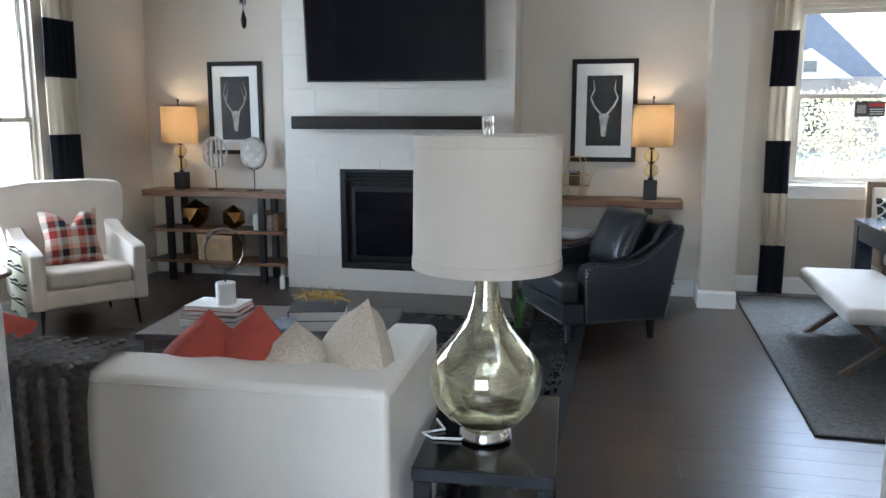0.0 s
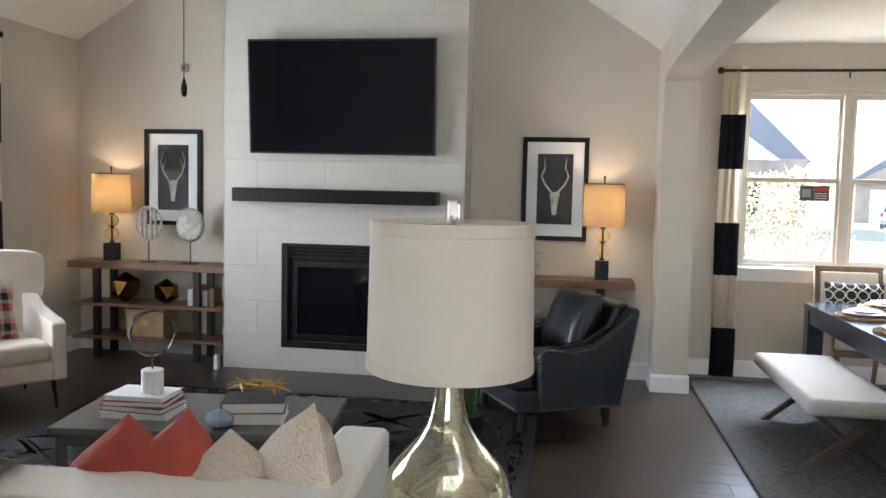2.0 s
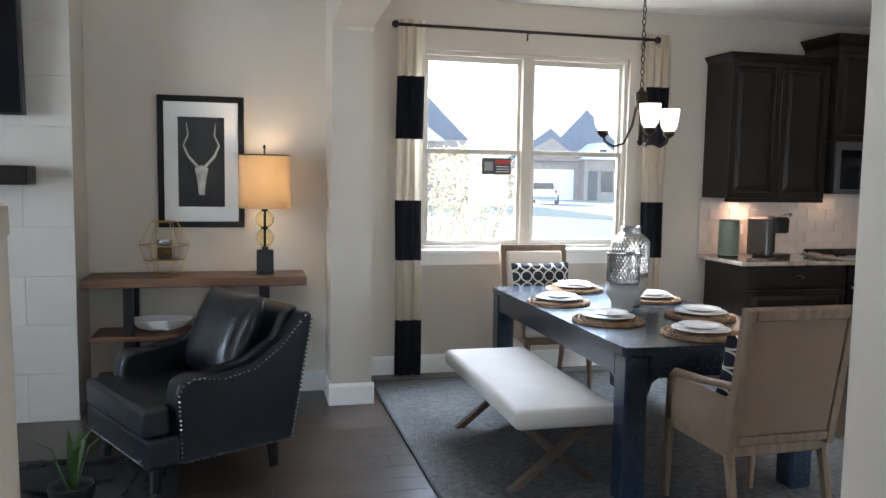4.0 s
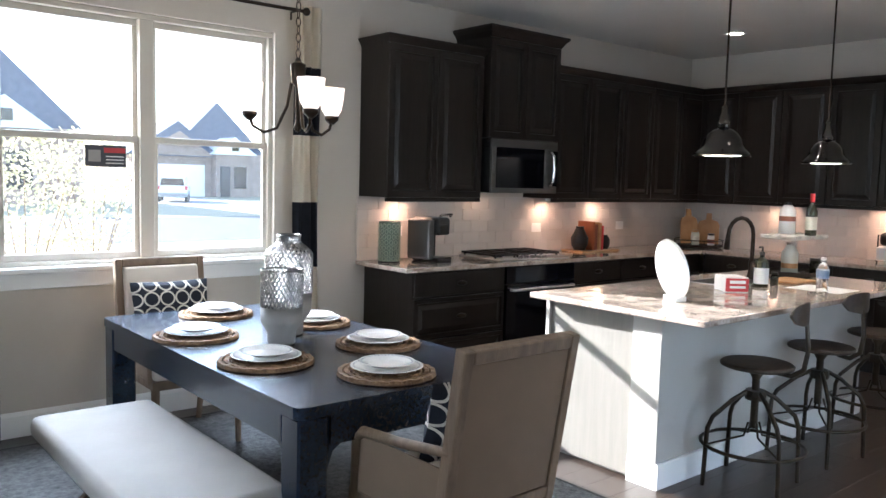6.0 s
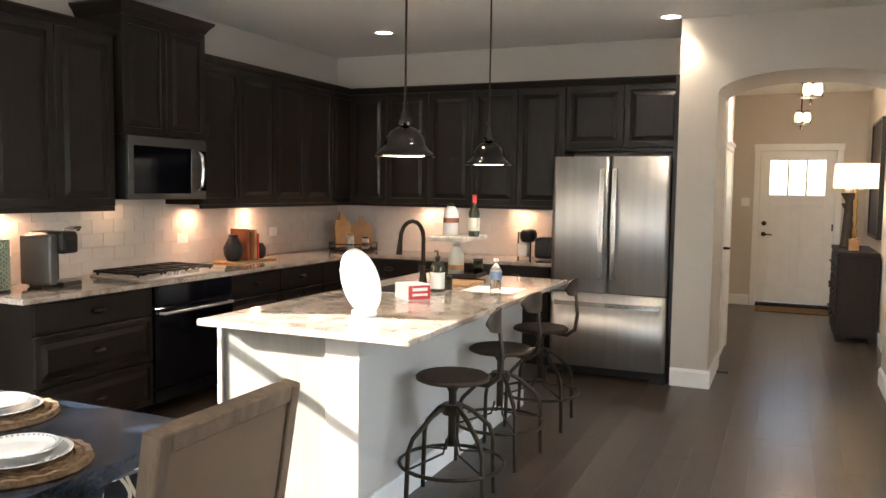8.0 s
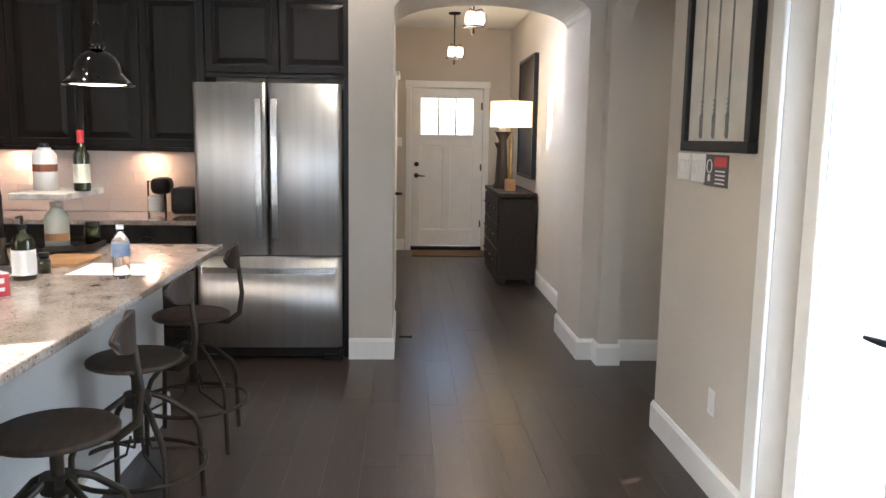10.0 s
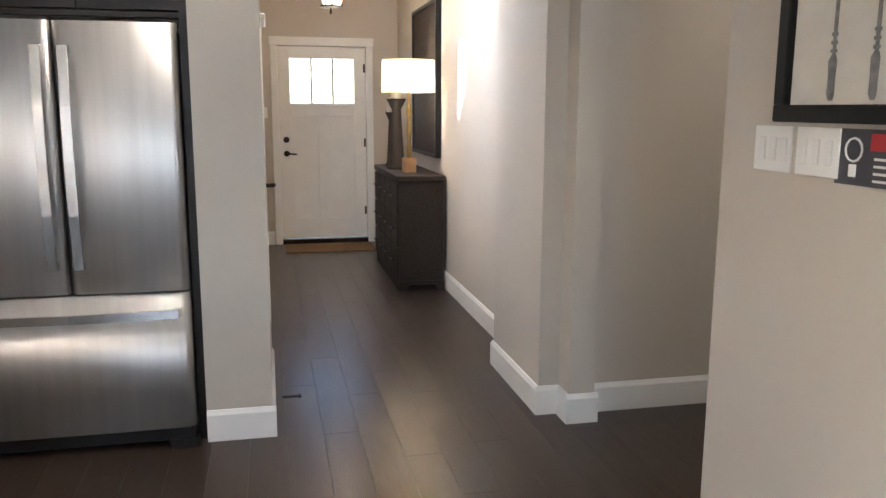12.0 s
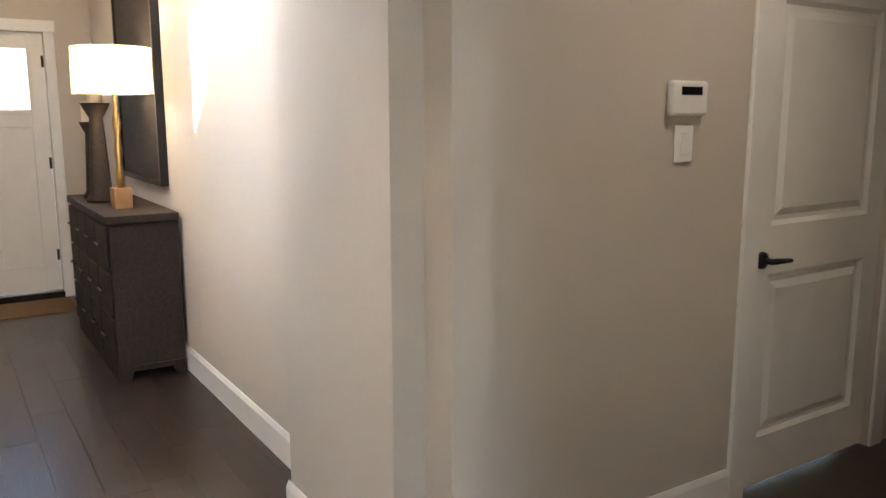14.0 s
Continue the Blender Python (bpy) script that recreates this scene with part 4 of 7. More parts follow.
for i in range(15):
    s = i / 14
    if s < .62:
        y, z = -.432 - .004 * math.sin(i), .10 + s / .62 * .695
    else:
        v = (s - .62) / .38
        y, z = -.432 + v * .30, .829 + .012 * math.sin(v * 3.14)
    rows.append([bm.verts.new((-.585 + j * .072 + .01 * math.sin(i * .9), y - .012 * math.sin(j * 1.3 + i * .4) ** 2, z)) for j in range(14)])
for a, b in zip(rows, rows[1:]):
    for j in range(13):
        bm.faces.new((a[j], a[j + 1], b[j + 1], b[j]))
bmesh.ops.solidify(bm, geom=bm.faces[:], thickness=.016)
blanket = thing("knit_blanket", pose(-1.868, 2.392, -.02, 0, 0, 3), "charcoal chunky knit blanket draped over sofa back", "blanket")
part("fabric", bm, THROWM, blanket, smooth=True)
for j in range(13):
    bm = B()
    pts = []
    for i in range(38):
        z = .09 + i * .0195
        pts.append((-.585 + .04 + j * .069, -.448 - .006 * (i % 2), min(z, .806)))
    tube(bm, pts, [.011 if i % 2 else .016 for i in range(38)], 5)
    for i in range(8):
        bmesh.ops.create_icosphere(bm, subdivisions=1, radius=.013, matrix=Matrix.Translation((-.585 + .04 + j * .069, -.42 + i * .04, .837)) @ Matrix.Diagonal((1.4, 1.4, .7, 1)))
    part("cable_rib", bm, THROWM, blanket, smooth=True)

et = thing("end_table", pose(-0.355, 2.53, 0, 0, 0, 4), "glossy black square end table beside the sofa", "table")
part("top", bx(-.215, .215, -.345, .345, .475, .522, .004), STAINB, et)
part("shelf", bx(-.19, .19, -.32, .32, .12, .15, .003), STAINB, et)
for x in (-.185, .185):
    for y in (-.315, .315):
        part("leg", bx(x - .025, x + .025, y - .025, y + .025, 0, .475, .003), STAINB, et)
gl = thing("table_lamp", pose(-0.368, 2.44, 0.523) @ Matrix.Scale(1.175, 4), "mercury glass gourd lamp with white drum shade on end table", "lamp")
part("base_ring", lathe(B(), [(.072, 0), (.074, .012), (.068, .035), (.06, .036)], seg=32), CHROME, gl, smooth=True)
bp = [(.060, .036), (.10, .06), (.135, .10), (.152, .145), (.155, .18), (.147, .22), (.122, .256), (.095, .287), (.071, .316), (.053, .346), (.042, .38), (.035, .42), (.031, .47), (.034, .50), (.040, .508)]
part("glass_body", lathe(B(), bp, seg=40), MERC, gl, "silvery gold mercury glass", smooth=True)
part("neck", lathe(B(), [(.012, .50), (.012, .56), (.006, .57), (.006, .85)], seg=12), CHROME, gl)
bm = lathe(B(), [(.199, .485), (.194, .835)], seg=48)
bmesh.ops.delete(bm, geom=[f for f in bm.faces if len(f.verts) > 4], context="FACES")
sh = part("shade", bm, SHADEW, gl, "white linen drum shade", smooth=True)
for z, r in ((.485, .2015), (.805, .1967)):
    bm = lathe(B(), [(r - .002, z), (r, z + .001), (r - .0004, z + .029), (r - .0026, z + .03)], seg=48)
    bmesh.ops.delete(bm, geom=[f for f in bm.faces if len(f.verts) > 4], context="FACES")
    part("trim_band", bm, SHADEW, sh)
part("spider", tube(B(), [(-.187, 0, .825), (.187, 0, .825)], .003, 5), CHROME, gl)
part("finial", bx(-.014, .014, -.014, .014, .835, .885, .003), CLEAR, gl, "clear crystal finial")
part("cord", tube(B(), [(-.05, -.04, .006), (-.14, -.05, .005), (-.175, -.02, .005), (-.12, .02, .005), (-.16, .09, .005)], .0035, 5), PAPERW, gl)

# ---- coffee table ----
ct = thing("coffee_table", pose(-1.82, 3.98, 0, 0, 0, 7), "low grey lacquered coffee table with slim square legs", "table")
part("top", bx(-.655, .655, -.345, .345, .405, .44, .004), GREYT, ct)
part("apron", box(box(box(box(B(), -.61, .61, -.32, -.30, .345, .405), -.61, .61, .30, .32, .345, .405), -.61, -.59, -.30, .30, .345, .405), .59, .61, -.30, .30, .345, .405), GREYT, ct)
for x in (-.60, .60):
    for y in (-.31, .31):
        part("leg", bx(x - .02, x + .02, y - .02, y + .02, .014, .405, .002), GREYT, ct)
z = .441
for k, (w, d, h, c, a) in enumerate(((.34, .25, .03, PAPERW, 4), (.33, .24, .028, DARKC, -3), (.32, .24, .026, CORAL, 6), (.30, .22, .022, PAPERW, 1))):
    bk_ = thing("book", pose(-2.12, 3.89, z, 0, 0, a), "large art book stacked on coffee table", "book", "left book stack")
    part("cover", box(box(B(), -w / 2, w / 2, -d / 2, d / 2, 0, .003), -w / 2, w / 2, -d / 2, d / 2, h - .003, h), c, bk_)
    part("page_block", bx(-w / 2 + .004, w / 2 - .006, -d / 2 + .006, d / 2 - .006, .0031, h - .0031), PAPERW, bk_)
    z += h + .0005
ring = thing("ring_sculpture", pose(-2.075, 3.89, z, 0, 0, 38), "steel ring sculpture on a white marble block", "sculpture")
part("marble_block", lathe(B(), [(.052, 0), (.054, .006), (.054, .11), (.05, .116)], seg=24), WAX, ring, smooth=True)
part("pin", tube(B(), [(0, 0, .11), (0, 0, .185)], .004, 6), BLACKM, ring)
bm = B()
hoop = []
for k in range(40):
    a = k * math.pi / 20
    wide = .010 + .036 * (.5 + .5 * math.cos(a - math.pi)) ** .8
    hoop.append([bm.verts.new((r * .92 * math.cos(a), y, .297 + r * math.sin(a))) for r, y in ((.118, -wide), (.118, wide), (.112, wide), (.112, -wide))])
for a, b in zip(hoop, hoop[1:] + hoop[:1]):
    for k in range(4):
        bm.faces.new((a[k], a[(k + 1) % 4], b[(k + 1) % 4], b[k]))
part("ring", bm, BLACKCH, ring, "flat polished steel hoop", smooth=True)
z = .441
for k, (w, d, h, c, a) in enumerate(((.30, .24, .05, PAPERW, 12), (.30, .23, .055, DARKC, 16))):
    bk_ = thing("book", pose(-1.55, 3.93, z, 0, 0, a), "thick hardback book stacked on coffee table", "book", "right book stack")
    part("cover", box(box(box(B(), -w / 2, w / 2, -d / 2, d / 2, 0, .004), -w / 2, w / 2, -d / 2, d / 2, h - .004, h), -w / 2, -w / 2 + .004, -d / 2, d / 2, .004, h - .004), c, bk_)
    part("page_block", bx(-w / 2 + .006, w / 2 - .006, -d / 2 + .006, d / 2 - .006, .0041, h - .0041), PAPERW, bk_)
    z += h + .0005
knot = thing("antler_ornament", pose(-1.54, 3.95, z + .012), "gilded tangled antler ornament on stacked books", "ornament")
for k in range(7):
    a = k * .9
    main = [(.16 * math.cos(a), .075 * math.sin(a), .015 + .01 * (k % 3)), (.09 * math.cos(a + .5), .06 * math.sin(a + .5), .05), (.05 * math.cos(a + 1.2), .04 * math.sin(a + 1.2), .045), (.10 * math.cos(a + 2.0), .06 * math.sin(a + 2.0), .052), (.17 * math.cos(a + 2.6), .08 * math.sin(a + 2.6), .025 + .02 * (k % 2))]
    bm = tube(B(), main, [.004, .009, .013, .010, .003], 8)
    tube(bm, [main[1], (main[1][0] * 1.4, main[1][1] * 1.3, .085)], [.008, .002], 6)
    part("antler", bm, GOLD, knot, smooth=True)
bm = B()
bmesh.ops.create_icosphere(bm, subdivisions=2, radius=.07)
for v in bm.verts:
    v.co *= 1 + .25 * noise.noise(v.co * 14)
    v.co.z *= .6
tagged(link("agate_stone", bm, BLUEW), "rough blue agate stone leaning on book stack", "stone").matrix_basis = pose(-1.66, 3.76, .48)

# ---- living rug ----
bm = B()
box(bm, -3.40, -0.22, 2.60, 5.98, 0.001, 0.012)
rug = thing("area_rug", pose(0, 0, 0), "black area rug with scratchy white diamond lattice", "rug")
RUGB = mat("black_rug_pile", (0.010, 0.010, 0.011), 0.95, var=0.4, vs=40, bump=0.9, bs=150)
RUGW = mat("white_rug_line", (0.56, 0.55, 0.52), 0.95, var=0.3, vs=60, bump=0.9, bs=150)
part("rug_field", bm, RUGB, rug)
bm = B()
random.seed(7)


def streak(x0, y0, x1, y1, n, spread):
    for k in range(n):
        t0 = random.random() * .8
        t1 = min(1, t0 + .15 + random.random() * .3)
        o = random.uniform(-spread, spread)
        dx, dy = x1 - x0, y1 - y0
        L = math.hypot(dx, dy)
        nx, ny = -dy / L, dx / L
        a = (x0 + dx * t0 + nx * o, y0 + dy * t0 + ny * o)
        b = (x0 + dx * t1 + nx * o, y0 + dy * t1 + ny * o)
        w = random.uniform(.004, .009)
        vs = [bm.verts.new((a[0] + nx * w, a[1] + ny * w, .0135)), bm.verts.new((a[0] - nx * w, a[1] - ny * w, .0135)), bm.verts.new((b[0] - nx * w, b[1] - ny * w, .0135)), bm.verts.new((b[0] + nx * w, b[1] + ny * w, .0135))]
        bm.faces.new(vs)


for i in range(7):
    for j in range(9):
        x, y = -3.30 + i * .46, 2.75 + j * .36
        if x + .46 < -.38 and y + .36 < 5.9:
            streak(x, y, x + .46, y + .36, 11, .03)
            streak(x, y + .36, x + .46, y, 11, .03)
for j in range(22):
    y = 2.65 + j * .15
    streak(-.33, y, -.33, y + .14, 8, .05)
    streak(-.44, y, -.44, y + .13, 2, .02)
for i in range(20):
    streak(-3.3 + i * .15, 5.90, -3.17 + i * .15, 5.90, 7, .04)
bmesh.ops.solidify(bm, geom=bm.faces[:], thickness=-.002)
tagged(part("pattern_line", bm, RUGW, rug, "scratchy white woven lines"), kind="stuff")
# plant leaves by the rug
pl = thing("potted_plant", pose(-0.62, 5.10, 0.0), "small dark pot with green blade leaves beside the rug edge", "plant")
part("pot", lathe(B(), [(.07, .014), (.09, .16), (.10, .20), (.085, .20), (.08, .17)], seg=18), BLACKM, pl, smooth=True)
random.seed(3)
for k in range(9):
    a = random.uniform(0, 6.28)
    rr, hh = random.uniform(.08, .17), random.uniform(.22, .34)
    bm = B()
    l0 = [Vector((.015 * math.cos(a), .015 * math.sin(a), .18)), Vector((rr * .5 * math.cos(a), rr * .5 * math.sin(a), .18 + hh * .6)), Vector((rr * math.cos(a), rr * math.sin(a), .18 + hh * .75))]
    s = Vector((-math.sin(a), math.cos(a), 0))
    vs = []
    for p, w in zip(l0, (.010, .012, .001)):
        vs.append((bm.verts.new(p + s * w), bm.verts.new(p - s * w + Vector((0, 0, .002)))))
    for u, v in zip(vs, vs[1:]):
        bm.faces.new((u[0], u[1], v[1], v[0]))
    bmesh.ops.solidify(bm, geom=bm.faces[:], thickness=.0015)
    part("leaf", bm, LEAFG, pl)
fc = thing("fan_pull_chain", pose(-1.96, 4.0, 0), "thin ceiling fan pull chain with dark wooden knob", "pull chain")
part("chain", tube(B(), [(0, 0, 2.10), (0, 0, 4.57)], .0025, 5), BRONZE, fc)
part("knob", lathe(B(), [(.004, 0), (.014, .012), (.016, .05), (.006, .085), (.003, .095)], (0, 0, 2.02), 10), BRONZE, fc, smooth=True)


# ---- curtains ----


def curtain(m, w, h, bands, label):
    """Striped panel with soft folds; local x along the rod, hangs from z = h."""
    c = thing("curtain", m, label, "curtain", "striped curtains")
    folds = max(3, int(w / .062))
    n = folds * 6
    for k, (z0, z1, mt) in enumerate(bands):
        bm = B()
        rows = []
        for r in range(5):
            z = z0 + (z1 - z0) * r / 4
            row = []
            for i in range(n + 1):
                u = i / n
                amp = .028 * (.7 + .3 * math.sin(u * 9 + z))
                row.append(bm.verts.new((u * w + .006 * math.sin(z * 3 + u * 7), amp * math.sin(u * folds * 2 * math.pi + .4 * math.sin(z * 1.3)), z)))
            rows.append(row)
        for a, b in zip(rows, rows[1:]):
            for i in range(n):
                bm.faces.new((a[i], a[i + 1], b[i + 1], b[i]))
        bmesh.ops.solidify(bm, geom=bm.faces[:], thickness=.004)
        part("band", bm, mt, c, "navy stripe" if mt is NAVY else "ivory stripe", smooth=True)
    return c


BANDS = [(.012, .44, NAVY), (.44, .90, IVORY), (.90, 1.355, NAVY), (1.355, 1.815, IVORY), (1.815, 2.28, NAVY), (2.28, 2.69, IVORY)]
curtain(pose(1.205, 7.40, 0), .205, 2.7, BANDS, "navy and ivory wide-striped curtain panel gathered beside window")
curtain(pose(3.235, 7.40, 0), .20, 2.7, BANDS, "navy and ivory wide-striped curtain panel gathered beside window")
curtain(pose(-4.50, 5.60, 0, 0, 0, 90), .36, 2.76, [(a + (.06 if a > .1 else 0), b + .06, m) for a, b, m in BANDS], "navy and ivory wide-striped curtain panel beside tall window")


def rod(m, w):
    r = thing("curtain_rod", m, "dark bronze curtain rod with ball finials", "curtain rod")
    part("pole", tube(B(), [(0, 0, 0), (w, 0, 0)], .012, 10), BRONZE, r, smooth=True)
    for x in (-.012, w + .012):
        bm = B()
        bmesh.ops.create_uvsphere(bm, u_segments=12, v_segments=8, radius=.028, matrix=Matrix.Translation((x, 0, 0)))
        part("finial", bm, BRONZE, r, smooth=True)
    for x in (.05, w - .05, w / 2):
        part("bracket", tube(B(), [(x, 0, 0), (x, .10, 0), (x, .10, -.05)], .007, 6), BRONZE, r)


rod(pose(1.20, 7.385, 2.648), 2.10)
rod(pose(-4.50, 3.5, 2.72, 0, 0, 90), 2.45)

# ---- dining ----
dr = thing("dining_rug", pose(0, 0, 0), "grey woven rug with dark bound edge under dining table", "rug")
part("rug_field", bx(1.015, 3.545, 4.055, 7.265, .001, .012), RUGG, dr)
part("binding", box(box(box(box(B(), 1.0, 1.015, 4.04, 7.28, .001, .013), 3.545, 3.56, 4.04, 7.28, .001, .013), 1.015, 3.545, 4.04, 4.055, .001, .013), 1.015, 3.545, 7.265, 7.28, .001, .013), RUGE, dr)
dt = thing("dining_table", pose(2.335, 5.835, .013), "black-stained grained wood dining table with thick legs", "table")
bm = B()
prism(bm, [(-.53 + .03, -1.03), (.53 - .03, -1.03), (.53 - .009, -1.021), (.53, -1.0), (.53, 1.0), (.521, 1.021), (.50, 1.03), (-.50, 1.03), (-.521, 1.021), (-.53, 1.0), (-.53, -1.0), (-.521, -1.021)], .71, .752, "z")
part("tabletop", bm, TABLEW, dt)
part("apron", box(box(box(box(B(), -.515, -.49, -.89, .89, .60, .71), .49, .515, -.89, .89, .60, .71), -.39, .39, -1.015, -.99, .60, .71), -.39, .39, .99, 1.015, .60, .71), TABLEW, dt)
for x in (-1, 1):
    for y in (-1, 1):
        bm = box(B(), x * .52, x * .40, y * 1.02, y * .90, 0, .71, .008)
        prism(bm, [(x * .40, .62), (x * .40, .50), (x * .375, .575), (x * .33, .605), (x * .29, .612), (x * .29, .70), (x * .40, .70)], y * 1.005, y * .93, "y")
        prism(bm, [(y * .90, .62), (y * .90, .50), (y * .875, .575), (y * .83, .605), (y * .79, .612), (y * .79, .70), (y * .90, .70)], x * .505, x * .43, "x")
        part("leg", bm, TABLEW, dt)
TT = .7655


def setting(x, y):
    r = thing("placemat", pose(x, y, TT), "round woven seagrass placemat on dining table", "placemat", "placemats")
    bm = B()
    for k in range(7):
        rad = .028 + k * .026
        tube(bm, [(rad * math.cos(a * math.pi / 20), rad * math.sin(a * math.pi / 20), .007 + .002 * (a % 2)) for a in range(40)], [.012 + .003 * (a % 2) for a in range(40)], 5, True)
    lathe(bm, [(.19, .002), (.19, .006)], seg=32)
    part("woven_coil", bm, WICKER, r)
    for k, (rad, z) in enumerate(((.145, .019), (.112, .036))):
        p = thing("plate", pose(x, y, TT + z), "white china %s plate with beaded rim" % ("dinner" if k == 0 else "salad"), "plate", "plates")
        part("dish", lathe(B(), [(.001, .002), (rad * .62, .002), (rad * .70, .006), (rad * .97, .017), (rad, .019), (rad * .97, .0205), (rad * .68, .0095), (rad * .62, .006), (.001, .006)], seg=40), PLATE, p, smooth=True)
        bm = B()
        for i in range(44):
            a = i * 2 * math.pi / 44
            bmesh.ops.create_icosphere(bm, subdivisions=1, radius=.0042, matrix=Matrix.Translation((rad * .9 * math.cos(a), rad * .9 * math.sin(a), .0175)))
        part("beaded_rim", bm, PLATEB, p)


for x, y in ((2.33, 6.62), (2.00, 6.10), (2.03, 5.46), (2.64, 6.12), (2.62, 5.50), (2.33, 5.03)):
    setting(x, y)


def vase(m, prof_low, prof_top, label, s):
    v = thing("vase", m, label, "vase", "lattice vases")
    part("base", lathe(B(), prof_low, seg=32), GREYC, v, "matt grey ceramic base", smooth=True)
    bm = B()
    n = 30
    for k in range(len(prof_top) - 1):
        (r0, z0), (r1, z1) = prof_top[k], prof_top[k + 1]
        for i in range(n):
            a0, a1 = 2 * math.pi * i / n, 2 * math.pi * (i + (.5 if k % 2 == 0 else -.5)) / n
            a2 = 2 * math.pi * (i + (-.5 if k % 2 == 0 else .5)) / n
            if k % 2:
                a0 = 2 * math.pi * (i + .5) / n
                a1, a2 = 2 * math.pi * i / n, 2 * math.pi * (i + 1) / n
            p = (r0 * math.cos(a0), r0 * math.sin(a0), z0)
            tube(bm, [p, (r1 * math.cos(a1), r1 * math.sin(a1), z1)], .0033, 4)
            tube(bm, [p, (r1 * math.cos(a2), r1 * math.sin(a2), z1)], .0033, 4)
    r, z = prof_top[-1]
    tube(bm, [(r * math.cos(k * .262), r * math.sin(k * .262), z) for k in range(24)], .005, 5, True)
    part("silver_lattice", bm, PEWTER, v, "pierced silver lattice upper body")


low = [(.058, 0), (.064, .01), (.066, .06), (.090, .095), (.095, .11), (.095, .175)]
top = [(.094, .175 + k * .0185) for k in range(10)]
vase(pose(2.265, 5.765, TT), low, top, "shorter grey ceramic vase with pierced silver lattice rim", 1)
low2 = [(.066, 0), (.072, .01), (.074, .06), (.105, .105), (.112, .13), (.114, .21)]
top2 = [(.114, .21 + k * .0185) for k in range(11)] + [(.102, .412), (.084, .428), (.066, .44), (.056, .452), (.054, .47), (.056, .485)]
vase(pose(2.402, 5.952, TT), low2, top2, "tall grey ceramic vase with pierced silver lattice shoulder and neck", 1)

bn = thing("dining_bench", pose(1.59, 5.61, .013), "pale linen upholstered bench with crossed wooden legs", "bench")
bm = slab(B(), -.27, .27, -.69, .69, .345, .445, .038)
part("seat_cushion", bm, BENCHW, bn, smooth=True)
for y in (-.50, .50):
    for s in (-1, 1):
        bm = B()
        prism(bm, [(-s * .245, 0), (-s * .195, 0), (s * .235, .345), (s * .185, .345)], y - .022 * s - .02, y - .022 * s + .02, "y")
        part("cross_leg", bm, BENCHL, bn)
part("stretcher", bx(-.018, .018, -.48, .48, .155, .195, .004), BENCHL, bn)


def dining_chair(m, label):
    c = thing("dining_chair", m, label, "chair", "dining chairs")
    part("seat_frame", bx(-.255, .255, -.26, .24, .36, .41, .006), CHAIRW, c)
    part("seat", slab(B(), -.25, .25, -.265, .22, .408, .485, .03), LINEN, c, smooth=True)
    lean = pose(0, .24, .40, -9, 0, 0)
    bm = B()
    for s in ((-.265, -.225, -.025, .025, 0, .62), (.225, .265, -.025, .025, 0, .62), (-.225, .225, -.025, .025, .575, .62), (-.225, .225, -.025, .025, .02, .06)):
        box(bm, *s, .004)
    bmesh.ops.transform(bm, matrix=lean, verts=bm.verts)
    part("back_frame", bm, CHAIRW, c)
    bm = slab(B(), -.224, .224, -.045, .0, .062, .573, .018)
    bmesh.ops.transform(bm, matrix=lean, verts=bm.verts)
    part("back_pad", bm, LINEN, c, smooth=True)
    bm = bx(-.224, .224, .002, .018, .062, .573, .003)
    bmesh.ops.transform(bm, matrix=lean, verts=bm.verts)
    part("back_panel", bm, CHAIRF, c, "tan woven outer back")
    for s in (-1, 1):
        bm = B()
        tube(bm, [(s * .255, -.22, .40), (s * .262, -.20, .60), (s * .262, -.16, .635), (s * .258, .05, .65), (s * .25, .30, .68)], [.016, .018, .02, .018, .016], 8)
        part("arm", bm, CHAIRW, c, smooth=True)
        part("arm_panel", bx(s * .25, s * .258, -.20, .26, .41, .62, .002), CHAIRF, c)
        part("front_leg", tube(B(), [(s * .235, -.24, .37), (s * .235, -.25, 0)], [.024, .016], 8), CHAIRW, c)
        part("back_leg", tube(B(), [(s * .235, .23, .37), (s * .235, .31, 0)], [.024, .017], 8), CHAIRW, c)
    return c


dining_chair(pose(2.255, 6.93, .013), "tan upholstered oak dining armchair facing the table, by window")
dining_chair(pose(2.325, 4.635, .013, 0, 0, 181), "tan upholstered oak dining armchair seen from behind at table")
for m, lb in ((pose(2.255, 7.07, .76) @ pose(0, 0, 0, -12, 0, 0), "navy lumbar pillow with white ring lattice on chair"), (pose(2.32, 4.49, .74, 0, 0, 181) @ pose(0, 0, 0, -14, 0, 0), "navy lumbar pillow with white ring lattice on chair")):
    p = link("lumbar_pillow", pillow(B(), .46, .30, .14, Matrix.Identity(4), ears=.06), LATTICE, smooth=True)
    tagged(p, lb, "pillow", "chair pillows").matrix_basis = m

ch = thing("chandelier", pose(2.385, 5.85, 0), "dark bronze chandelier with lit frosted glass shades", "chandelier")
part("canopy", lathe(B(), [(.065, CZ - .001), (.06, CZ - .02), (.015, CZ - .035)], seg=20), BRONZE, ch, smooth=True)
for k in range(22):
    z = 2.855 - k * .036
    bm = tube(B(), [((.011 if k % 2 else 0) * math.cos(a * .785), (0 if k % 2 else .011) * math.cos(a * .785), z + .022 * math.sin(a * .785)) for a in range(8)], .003, 5, True)
    part("chain_link", bm, BRONZE, ch)
part("stem", lathe(B(), [(.008, 1.74), (.02, 1.76), (.012, 1.78), (.012, 1.95), (.032, 1.965), (.036, 2.05), (.018, 2.06), (.01, 2.08)], seg=16), BRONZE, ch, smooth=True)
